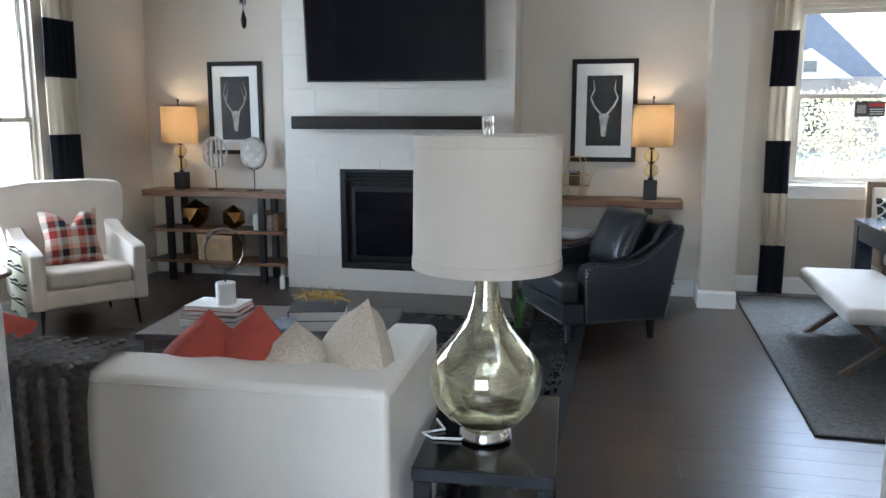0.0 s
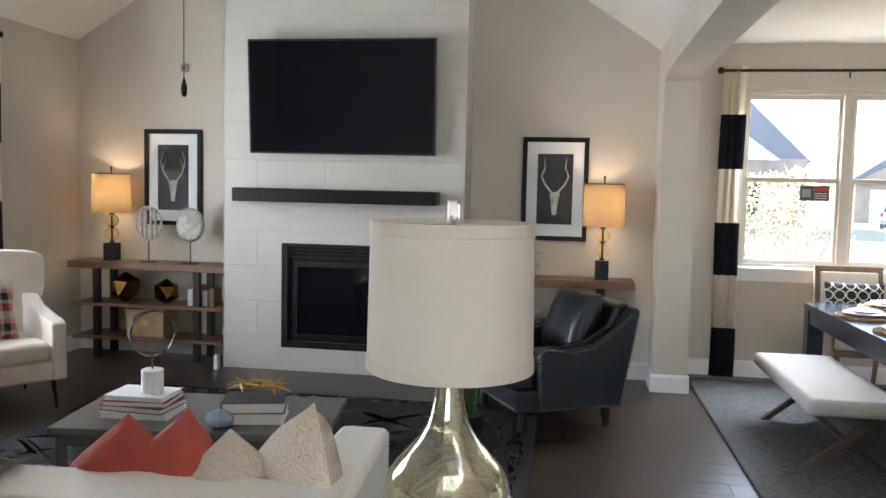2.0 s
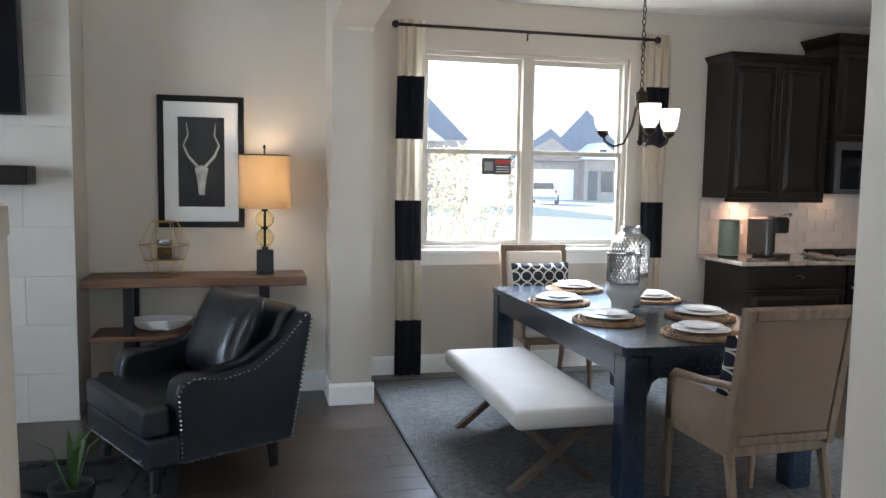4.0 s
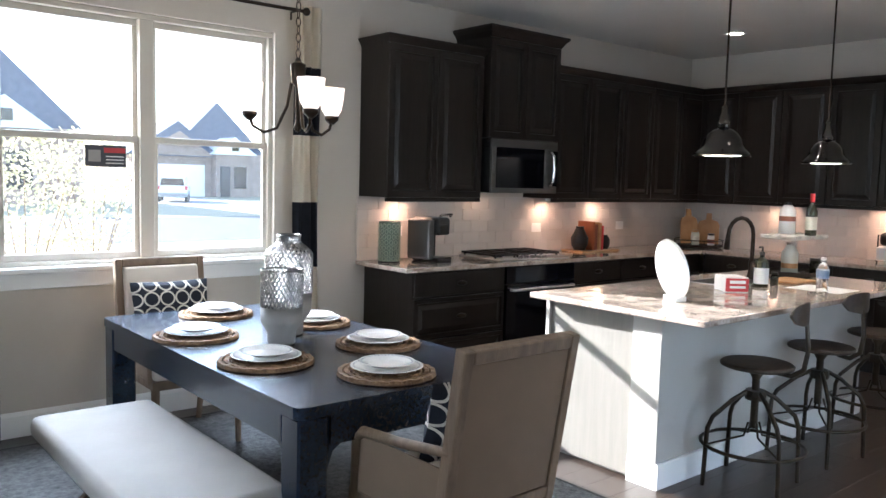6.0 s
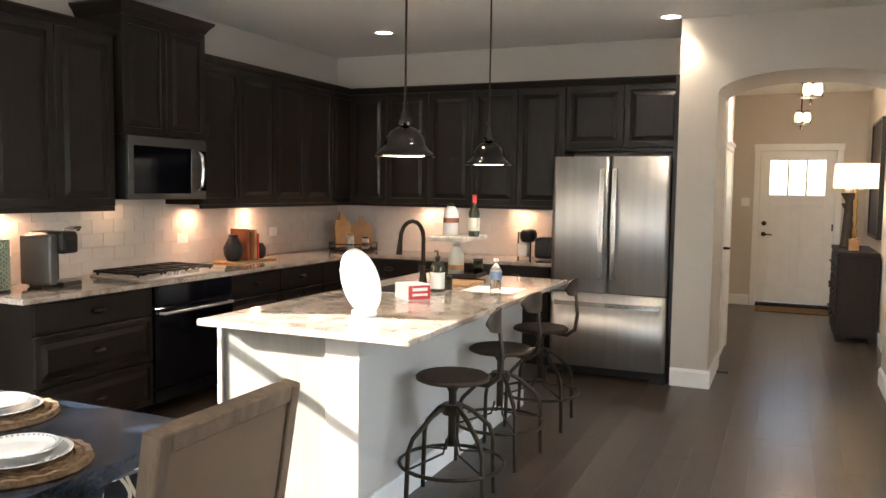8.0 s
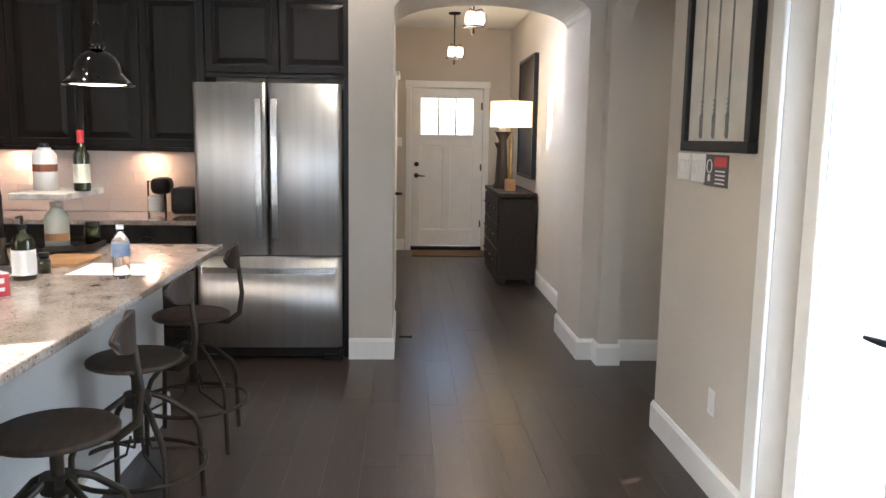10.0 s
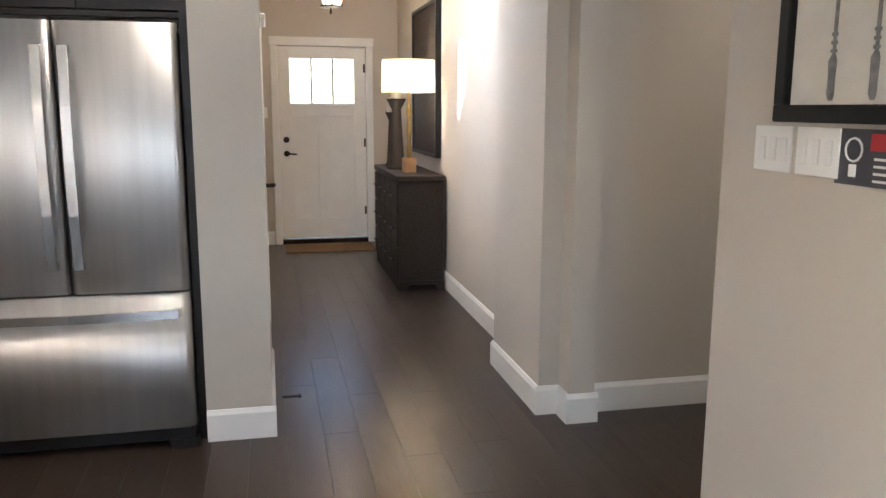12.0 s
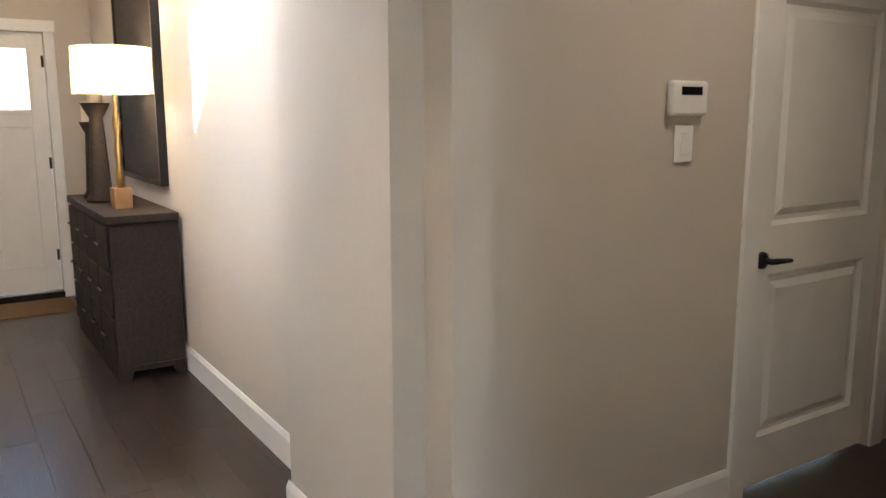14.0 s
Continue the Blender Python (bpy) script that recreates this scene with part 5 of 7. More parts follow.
for k in range(3):
    a = math.radians(15 + 120 * k)
    ca, sa = math.cos(a), math.sin(a)
    ar = part("arm", tube(B(), [(.03 * ca, .03 * sa, 1.97), (.05 * ca, .05 * sa, 1.86), (.10 * ca, .10 * sa, 1.755), (.16 * ca, .16 * sa, 1.735), (.215 * ca, .215 * sa, 1.765), (.23 * ca, .23 * sa, 1.81)], .0075, 7), BRONZE, ch, smooth=True)
    part("cup", lathe(B(), [(.012, 1.79), (.034, 1.812), (.036, 1.83)], (.23 * ca, .23 * sa, 0), 14), BRONZE, ar, smooth=True)
    part("glass_shade", lathe(B(), [(.030, 1.83), (.048, 1.86), (.056, 1.91), (.062, 1.965), (.058, 1.965), (.045, 1.87), (.028, 1.835)], (.23 * ca, .23 * sa, 0), 20), FROST, ar, "lit frosted glass shade", smooth=True)
bulb("chandelier_light", (2.385, 5.85, 2.06), 8, WARM, .12)
sg = thing("window_sign", pose(1.92, 7.553, 1.56), "dark notice card with red strip on window glass", "sign")
part("card", bx(0, .24, -.003, -.0005, 0, .13), DARKC, sg)
part("red_strip", bx(.11, .235, -.005, -.0032, .085, .115), REDC, sg)
for k in range(3):
    part("text_bar", bx(.12, .225, -.005, -.0032, .02 + k * .02, .026 + k * .02), PAPERW, sg)
part("icon", bx(.02, .09, -.005, -.0032, .03, .10), GREYC, sg)

# ---- kitchen cabinets ----


def raised_door(parent, m, w, h, knob=None, drawer=False):
    """A raised-panel door in local x, z with its face at y = 0, facing -y."""
    bm = B()
    r = .055 if not drawer else .035
    g = .002
    if drawer and h < .2:
        box(bm, g, w - g, -.02, 0, g, h - g, .005)
        d = part("drawer_front", bm, ESP, parent)
    else:
        i = r + .045
        rings = []
        for ins, dep in ((g, 0), (g, -.018), (g + .004, -.022), (r - .004, -.022), (r, -.010), (r + .012, -.010), (i, -.021)):
            rings.append([bm.verts.new(q) for q in ((ins, dep, ins), (w - ins, dep, ins), (w - ins, dep, h - ins), (ins, dep, h - ins))])
        for va, vb in zip(rings, rings[1:]):
            for k in range(4):
                bm.faces.new((va[k], va[(k + 1) % 4], vb[(k + 1) % 4], vb[k]))
        bm.faces.new(rings[-1])
        d = part("drawer_front" if drawer else "cabinet_door", bm, ESP, parent)
    d.matrix_basis = m
    if drawer:
        cup = lathe(B(), [(.045, -.001), (.043, .012), (.030, .022), (.004, .024)], seg=16, m=Matrix.Translation((w / 2, -.022, h / 2)) @ pose(0, 0, 0, 90, 0, 0), sy=.42)
        part("cup_pull", cup, AGED, d, "dark bronze cup pull", smooth=True)
    return d


def crown(parent, x0, x1, y0, y1, z, h, out):
    """Crown moulding round the front and sides of a cabinet top; y0 is the front."""
    bm = B()
    a = [bm.verts.new(p) for p in ((x0, y0, z), (x1, y0, z), (x1, y1, z), (x0, y1, z))]
    b = [bm.verts.new(p) for p in ((x0 - out * .45, y0 - out * .45, z + h * .45), (x1 + out * .45, y0 - out * .45, z + h * .45), (x1 + out * .45, y1, z + h * .45), (x0 - out * .45, y1, z + h * .45))]
    c = [bm.verts.new(p) for p in ((x0 - out, y0 - out, z + h * .8), (x1 + out, y0 - out, z + h * .8), (x1 + out, y1, z + h * .8), (x0 - out, y1, z + h * .8))]
    d = [bm.verts.new(p) for p in ((x0 - out, y0 - out, z + h), (x1 + out, y0 - out, z + h), (x1 + out, y1, z + h), (x0 - out, y1, z + h))]
    for p, q in ((a, b), (b, c), (c, d)):
        for k in range(4):
            bm.faces.new((p[k], p[(k + 1) % 4], q[(k + 1) % 4], q[k]))
    bm.faces.new(a[::-1])
    bm.faces.new(d)
    part("crown_moulding", bm, ESP, parent)


def upper(m, w, dep, z0, z1, doors, ch=.06, out=.03):
    """Wall cabinet, local x along the wall, back at y = 0, front at y = -dep."""
    u = thing("wall_cabinet", m, "espresso-stained wall cabinet with raised-panel doors", "cabinet", "wall cabinets")
    part("body", bx(.001, w - .001, -dep + .022, -.001, z0, z1), ESP, u)
    dw = w / doors
    for k in range(doors):
        raised_door(u, pose(k * dw, -dep + .022, z0), dw, z1 - z0)
    crown(u, 0.001, w - .001, -dep, -.001, z1, ch, out)
    part("light_rail", bx(.001, w - .001, -dep + .005, -dep + .03, z0 - .03, z0 - .0005, .003), ESP, u)
    return u


def lower(m, w, dep, kind):
    u = thing("base_cabinet", m, "espresso-stained base cabinet with bronze cup pulls", "cabinet", "base cabinets")
    part("body", bx(.001, w - .001, -dep + .022, -.001, .10, .883), ESP, u)
    part("toe_kick", bx(.001, w - .001, -dep + .085, -dep + .10, 0, .10), BLACKM, u)
    if kind == "drawers":
        for z0, z1 in ((.70, .875), (.40, .69), (.11, .39)):
            raised_door(u, pose(0, -dep + .022, z0), w, z1 - z0, drawer=True)
    else:
        raised_door(u, pose(0, -dep + .022, .70), w, .175, drawer=True)
        n = 2 if w > .6 else 1
        for k in range(n):
            raised_door(u, pose(k * w / n, -dep + .022, .11), w / n, .58)
    return u


Y = 7.499
upper(pose(3.84, Y, 0), .91, .355, 1.40, 2.49, 2)
upper(pose(4.765, Y, 0), .80, .41, 1.875, 2.645, 2, .085, .05)
upper(pose(5.58, Y, 0), .92, .355, 1.40, 2.46, 2)
upper(pose(6.505, Y, 0), .93, .355, 1.40, 2.46, 2)
upper(pose(7.44, Y, 0), .655, .355, 1.40, 2.46, 1)
E0 = 8.099
upper(pose(E0, 6.74, 0, 0, 0, -90) @ pose(-.40, 0, 0), .40, .335, 1.40, 2.46, 1)
upper(pose(E0, 6.74, 0, 0, 0, -90), .90, .335, 1.40, 2.46, 2)
upper(pose(E0, 5.838, 0, 0, 0, -90), .885, .335, 1.40, 2.46, 2)
upper(pose(E0, 4.95, 0, 0, 0, -90), 1.02, .335, 1.92, 2.46, 2)
lower(pose(3.90, Y, 0), .885, .62, "drawers")
lower(pose(5.59, Y, 0), .62, .62, "drawers")
lower(pose(6.215, Y, 0), .62, .62, "doors")
lower(pose(6.84, Y, 0), .63, .62, "doors")
lower(pose(E0, 6.86, 0, 0, 0, -90), .62, .62, "doors")
lower(pose(E0, 6.235, 0, 0, 0, -90), .62, .62, "doors")
lower(pose(E0, 5.61, 0, 0, 0, -90), .62, .62, "doors")
part_end = tagged(link("fridge_panel", bx(7.36, 8.09, 3.925, 3.965, 0, 2.46), ESP), "espresso side panel beside the refrigerator", "panel")

ct_ = thing("countertop", pose(0, 0, 0), "speckled beige granite countertop on espresso base cabinets", "countertop")
bm = B()
prism(bm, [(3.82, 7.499), (3.82, 6.865), (7.465, 6.865), (7.465, 4.965), (8.099, 4.965), (8.099, 7.499)], .8835, .915, "z")
bmesh.ops.bevel(bm, geom=[e for e in bm.edges if abs(e.verts[0].co.z - e.verts[1].co.z) < .001], offset=.004, segments=2, affect="EDGES", profile=0.5)
part("slab", bm, GRANITE, ct_)

# backsplash: glazed tiles in running bond
bs_ = tagged(thing("backsplash", pose(0, 0, 0), "white glazed subway tile backsplash", "backsplash"), kind="structure")
part("grout_bed", bx(3.82, 8.094, 7.4935, 7.4985, .916, 1.40), GROUT, bs_)
part("grout_bed", bx(8.0935, 8.0985, 4.95, 7.49, .916, 1.40), GROUT, bs_)
TW, TH = .1905, .0955
tile_n = bx(-TW / 2 + .001, TW / 2 - .001, -.006, 0, .001, TH - .001, .0012)
t0 = part("tile", tile_n, TILE, bs_)
t0.matrix_basis = pose(3.82 + TW / 2, 7.493, .917)
first = True
for r in range(5):
    for c in range(23):
        x = 3.82 + TW / 2 + c * TW + (TW / 2 if r % 2 else 0)
        if first:
            first = False
            continue
        if x + TW / 2 > 8.09:
            continue
        o = new("tile", t0.data)
        o.parent = bs_
        o.matrix_basis = pose(x, 7.493, .917 + r * TH)
    if r % 2:
        o = new("tile", t0.data)
        o.parent = bs_
        o.matrix_basis = pose(3.82 + TW / 4, 7.493, .917 + r * TH) @ Matrix.Diagonal((.49, 1, 1, 1))
    for c in range(14):
        y = 7.48 - TW / 2 - c * TW - (TW / 2 if r % 2 else 0)
        if y - TW / 2 < 4.95:
            continue
        o = new("tile", t0.data)
        o.parent = bs_
        o.matrix_basis = pose(8.093, y, .917 + r * TH, 0, 0, -90)

mw = thing("microwave", pose(4.79, 7.499, 1.445), "stainless steel over-the-range microwave with black glass door", "microwave")
part("body", bx(0, .755, -.40, -.001, 0, .425, .004), BLACKM, mw)
bm = B()
for s in ((0, .755, .36, .425), (0, .755, 0, .04), (0, .05, .04, .36), (.60, .755, .04, .36)):
    box(bm, s[0], s[1], -.425, -.401, s[2], s[3], .003)
DSTEEL = mat("dark_brushed_steel", (0.20, 0.195, 0.19), 0.38, 1.0, var=0.12, vs=3, stretch=(.3, 1, 6))
part("door_frame", bm, DSTEEL, mw)
part("window_glass", bx(.05, .60, -.42, -.402, .04, .36), BLACKG, mw)
part("handle", tube(B(), [(.655, -.425, .06), (.665, -.465, .10), (.668, -.475, .21), (.665, -.465, .31), (.655, -.425, .35)], .014, 8), CHROME, mw, "curved steel handle", smooth=True)
part("control_panel", bx(.70, .752, -.4265, -.4252, .06, .35), BLACKG, mw)
ov = thing("wall_oven", pose(4.79, 7.499, 0), "black and steel under-counter oven with glass door", "oven")
part("body", bx(.003, .795, -.60, -.001, .10, .883), BLACKM, ov)
part("control_panel", bx(.005, .793, -.625, -.601, .745, .878, .003), BLACKG, ov)
part("oven_door", bx(.005, .793, -.63, -.601, .20, .735, .004), BLACKG, ov)
part("lower_trim", bx(.005, .793, -.628, -.601, .105, .19, .003), BLACKG, ov)
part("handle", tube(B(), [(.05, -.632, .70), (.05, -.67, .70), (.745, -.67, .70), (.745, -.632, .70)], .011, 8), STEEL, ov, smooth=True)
ck = thing("gas_cooktop", pose(5.19, 7.20, .9155), "black gas cooktop with cast iron grates and steel knobs", "cooktop")
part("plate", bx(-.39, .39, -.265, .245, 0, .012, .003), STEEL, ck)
for k in range(3):
    bm = B()
    x0 = -.375 + k * .25
    for s in ((x0, x0 + .245, -.17, -.155), (x0, x0 + .245, .215, .23), (x0, x0 + .015, -.155, .215), (x0 + .23, x0 + .245, -.155, .215), (x0 + .11, x0 + .125, -.155, .215), (x0 + .015, x0 + .23, .02, .035)):
        box(bm, *s, .028, .045)
    for x in (x0 + .01, x0 + .225):
        for y in (-.16, .20):
            box(bm, x, x + .012, y, y + .012, .012, .03)
    part("grate", bm, BLACKM, ck)
for x, y in ((-.25, -.06), (-.25, .12), (0, .03), (.25, -.06), (.25, .12)):
    part("burner", lathe(B(), [(.045, .012), (.045, .02), (.03, .026)], (x, y, 0), 16), BLACKM, ck)
for k in range(5):
    part("knob", lathe(B(), [(.02, .012), (.018, .036), (.012, .038)], (-.14 + k * .07, -.215, 0), 14), CHROME, ck, smooth=True)

BARS = mat("satin_steel", (0.66, 0.65, 0.64), 0.22, 1.0, var=0.05)


def steel_front(y0, y1, z0, z1):
    """A gently bowed steel front with rounded side edges."""
    n = 28
    front = []
    for k in range(n + 1):
        u = k / n * 2 - 1
        front.append((.008 * abs(u) ** 3 + .0004 * math.sin(8.5 * u + 1) + (.016 if k in (0, n) else 0), y0 + (y1 - y0) * k / n))
    bm = prism(B(), [(.065, y0)] + front + [(.065, y1)], z0, z1, "z")
    bmesh.ops.recalc_face_normals(bm, faces=bm.faces[:])
    return bm


fr_ = thing("refrigerator", pose(7.285, 4.448, 0) @ Matrix.Diagonal((1, 1.05, 1, 1)), "stainless steel french-door refrigerator with bottom freezer", "refrigerator")
part("body", bx(.07, .76, -.45, .45, .03, 1.80, .004), BLACKM, fr_)
for s in (-1, 1):
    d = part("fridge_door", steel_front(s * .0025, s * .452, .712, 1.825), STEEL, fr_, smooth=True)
    bar = [(.0, .82), (-.045, .825), (-.066, 1.05), (-.072, 1.27), (-.066, 1.49), (-.045, 1.725), (.0, 1.73), (.0, 1.70), (-.032, 1.69), (-.05, 1.49), (-.055, 1.27), (-.05, 1.05), (-.032, .86), (.0, .85)]
    part("handle", prism(B(), bar, s * .03, s * .066, "y"), BARS, d, "long flat steel bar handle")
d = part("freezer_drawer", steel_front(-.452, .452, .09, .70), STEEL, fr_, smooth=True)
bar = [(0, -.42), (-.045, -.41), (-.066, 0), (-.045, .41), (0, .42), (0, .39), (-.03, .385), (-.05, 0), (-.03, -.385), (0, -.39)]
part("handle", prism(B(), bar, .60, .637, "z"), BARS, d, "curved flat steel bar handle")
part("grille", bx(.03, .07, -.44, .44, .025, .085), BLACKM, fr_)
for y in (-.40, .40):
    part("foot", bx(-.005, .06, y - .06, y + .06, 0, .04, .004), BLACKM, fr_)

for x, y in ((4.17, 7.37), (5.80, 7.37), (6.52, 7.37), (7.97, 6.38), (7.97, 5.42)):
    area("undercabinet_light", (x, y, 1.362), (x, y, 0), .09, .09, 1.9, (1, .58, .36))
    p = thing("undercabinet_light", pose(x, y, 1.366), "small round warm under-cabinet puck light", "light", "undercabinet lights")
    part("housing", lathe(B(), [(.04, .004), (.045, .01), (.045, .033)], seg=18), TRIM, p)
area("microwave_light", (5.0, 7.36, 1.435), (5.0, 7.36, 0), .1, .06, .5, (1, .62, .36))

# ---- island ----
isl = thing("kitchen_island", pose(0, 0, 0), "white-painted kitchen island with panelled end and corner posts", "island")
part("body", bx(3.90, 6.20, 4.85, 5.58, .0, .884), ISLEW, isl)
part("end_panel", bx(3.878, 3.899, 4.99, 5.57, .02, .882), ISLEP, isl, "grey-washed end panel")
part("corner_post", bx(3.855, 3.95, 4.815, 4.99, 0, .883, .003), ISLEW, isl)
part("corner_post", bx(3.862, 3.90, 5.57, 5.60, 0, .883, .003), ISLEW, isl)
part("long_panel", bx(3.95, 6.22, 4.822, 4.8495, .0, .883), ISLEW, isl)
part("base_trim", bx(3.853, 6.225, 4.80, 4.8215, 0, .135, .004), TRIM, isl)
part("base_trim", bx(3.8525, 3.8545, 4.80, 4.99, .001, .135), TRIM, isl)
part("post_cap", bx(3.851, 3.956, 4.811, 4.8145, .775, .80), ISLEW, isl)
it = thing("island_top", pose(0, 0, 0), "speckled beige granite island top with sunlit edge", "countertop")
bm = bx(3.765, 6.32, 4.525, 5.64, .8845, .916, .006, 2)
part("slab", bm, GRANITE, it)
sk = thing("sink", pose(5.35, 5.33, .9165), "undermount steel sink set in the granite island", "sink")
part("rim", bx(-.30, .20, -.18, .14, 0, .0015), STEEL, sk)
# flat black sheet painted in for the dark of the sink's hollow
part("basin_shade", bx(-.285, .185, -.165, .125, .0016, .003), BLACKM, sk)
fa = thing("faucet", pose(5.60, 5.32, .9165), "dark bronze gooseneck kitchen faucet", "faucet")
part("base", lathe(B(), [(.032, 0), (.03, .012), (.022, .05), (.021, .12)], seg=16), BRONZE, fa, smooth=True)
pts = [(0, 0, .10), (0, 0, .30)] + [(-.09 + .09 * math.cos(a), .04 * (1 - math.cos(a)), .30 + .115 * math.sin(a)) for a in (.4, .8, 1.2, 1.57, 2.0, 2.4, 2.8)] + [(-.185, .08, .27)]
part("neck", tube(B(), pts, .014, 10), BRONZE, fa, smooth=True)
part("spray_head", tube(B(), [(-.185, .08, .28), (-.19, .083, .20)], [.016, .021], 10), BRONZE, fa, smooth=True)
part("lever", tube(B(), [(0, -.02, .08), (0, -.06, .09), (.01, -.12, .12)], [.012, .009, .007], 8), BRONZE, fa, smooth=True)

# things on the island
ova = B()
lathe(ova, [(.001, -.006), (.105, -.006), (.118, 0), (.105, .006), (.001, .006)], seg=40, m=Matrix.Translation((0, -.02, .172)) @ pose(0, 0, 0, 102, 0, 0) @ Matrix.Diagonal((1.22, 1.42, 1.6, 1)))
ovt = thing("oval_board", pose(4.20, 4.99, .9165, 0, 0, -108), "glossy white oval display board standing on the island", "board")
part("board", ova, PLATE, ovt, smooth=True)
part("stand", bx(-.05, .05, -.03, .05, 0, .03, .004), PLATE, ovt)
rb = thing("card_holder", pose(4.90, 5.06, .9165, 0, 0, -127), "white card box with red printed band on the island", "box")
part("box", bx(-.085, .085, -.07, .07, 0, .085, .002), PAPERW, rb)
part("red_panel", bx(.0855, .088, -.069, .069, .004, .083), REDC, rb)
part("lid_flap", bx(-.084, .084, -.069, .069, .0855, .088), PAPERW, rb)
for k, h in enumerate((.03, .022)):
    part("text_bar", bx(.0882, .0892, -.045, .05, .052 - k * .028, .052 - k * .028 + h * .6), PAPERW, rb)
def bottle(m, prof, material, label, cap=None, lab=None):
    b = thing("bottle", m, label, "bottle")
    part("body", lathe(B(), prof, seg=20), material, b, smooth=True)
    if cap:
        part("cap", lathe(B(), [(cap[0], cap[1]), (cap[0], cap[1] + cap[2])], seg=12), cap[3], b)
    if lab:
        part("label", lathe(B(), [(lab[0], lab[1]), (lab[0], lab[2])], seg=20), lab[3], b)
    return b
sb_ = bottle(pose(5.25, 5.06, .9165), [(.042, 0), (.044, .006), (.044, .15), (.03, .175), (.014, .185), (.014, .20)], DARKG, "dark amber soap pump bottle with white label", (.016, .2, .02, BLACKP), (.0448, .02, .12, PAPERW))
part("pump", tube(B(), [(0, 0, .22), (0, 0, .25), (-.04, 0, .25)], .006, 6), BLACKP, sb_)
bottle(pose(5.40, 5.05, .9165), [(.025, 0), (.026, .05), (.018, .07)], DARKG, "small dark glass jar on the island", (.022, .07, .015, BLACKP))
bottle(pose(5.30, 4.70, .9165), [(.03, 0), (.034, .01), (.033, .08), (.036, .10), (.034, .15), (.014, .185), (.013, .20)], CLEAR, "clear plastic water bottle with blue label", (.015, .198, .018, PAPERW), (.0365, .09, .14, BLUEW))
tagged(link("paper_sheet", bx(5.35, 5.65, 4.62, 4.95, .9168, .9175), PAPERW), "white printed sheets lying on the island", "paper")
tagged(link("cutting_board", bx(5.55, 5.85, 4.98, 5.2, .9168, .93, .004), BOARD), "small wooden board lying on the island", "board")
ts = thing("tiered_stand", pose(6.02, 5.24, .9165), "two-tier grey wood serving stand with bottles", "serving stand")
part("lower_tray", lathe(B(), [(.20, .015), (.205, .02), (.205, .045), (.195, .045), (.19, .025)], seg=6), CHESTW, ts)
part("stem", lathe(B(), [(.05, .025), (.02, .05), (.025, .12), (.015, .20), (.022, .27)], seg=14), BONE, ts, smooth=True)
part("upper_tray", bx(-.235, .235, -.13, .13, .27, .30, .004), BONE, ts)
part("foot", lathe(B(), [(.08, 0), (.07, .015)], seg=12), CHESTW, ts)
bottle(pose(5.98, 5.11, 1.217), [(.036, 0), (.038, .01), (.038, .17), (.014, .22), (.013, .27)], DARKG, "dark green wine bottle with red capsule on stand", (.016, .23, .06, REDC), (.0387, .04, .13, CREAMP))
bottle(pose(6.02, 5.30, 1.217), [(.055, 0), (.055, .17), (.03, .20), (.03, .205)], PAPERW, "white cream-coloured carton jar on serving stand", (.02, .205, .02, BLACKP), (.0555, .09, .125, TERRA))
bottle(pose(5.93, 5.22, .945), [(.055, 0), (.055, .15), (.025, .19), (.025, .20)], CREAMP, "cream sauce jar on lower tray of stand", (.027, .2, .02, BONE), (.0555, .04, .075, BOARD))
bottle(pose(6.1, 5.12, .945), [(.035, 0), (.035, .09)], DARKG, "dark jar on lower tray of stand", (.036, .09, .02, BLACKP))

# stools


STOOLW = mat("worn_dark_stool_wood", (0.020, 0.014, 0.010), 0.6, spec=0.3, var=0.4, vs=6, stretch=(1, 7, 1), second=(0.058, 0.038, 0.024), fine=0.4, fs=30, bump=0.1, bs=40)


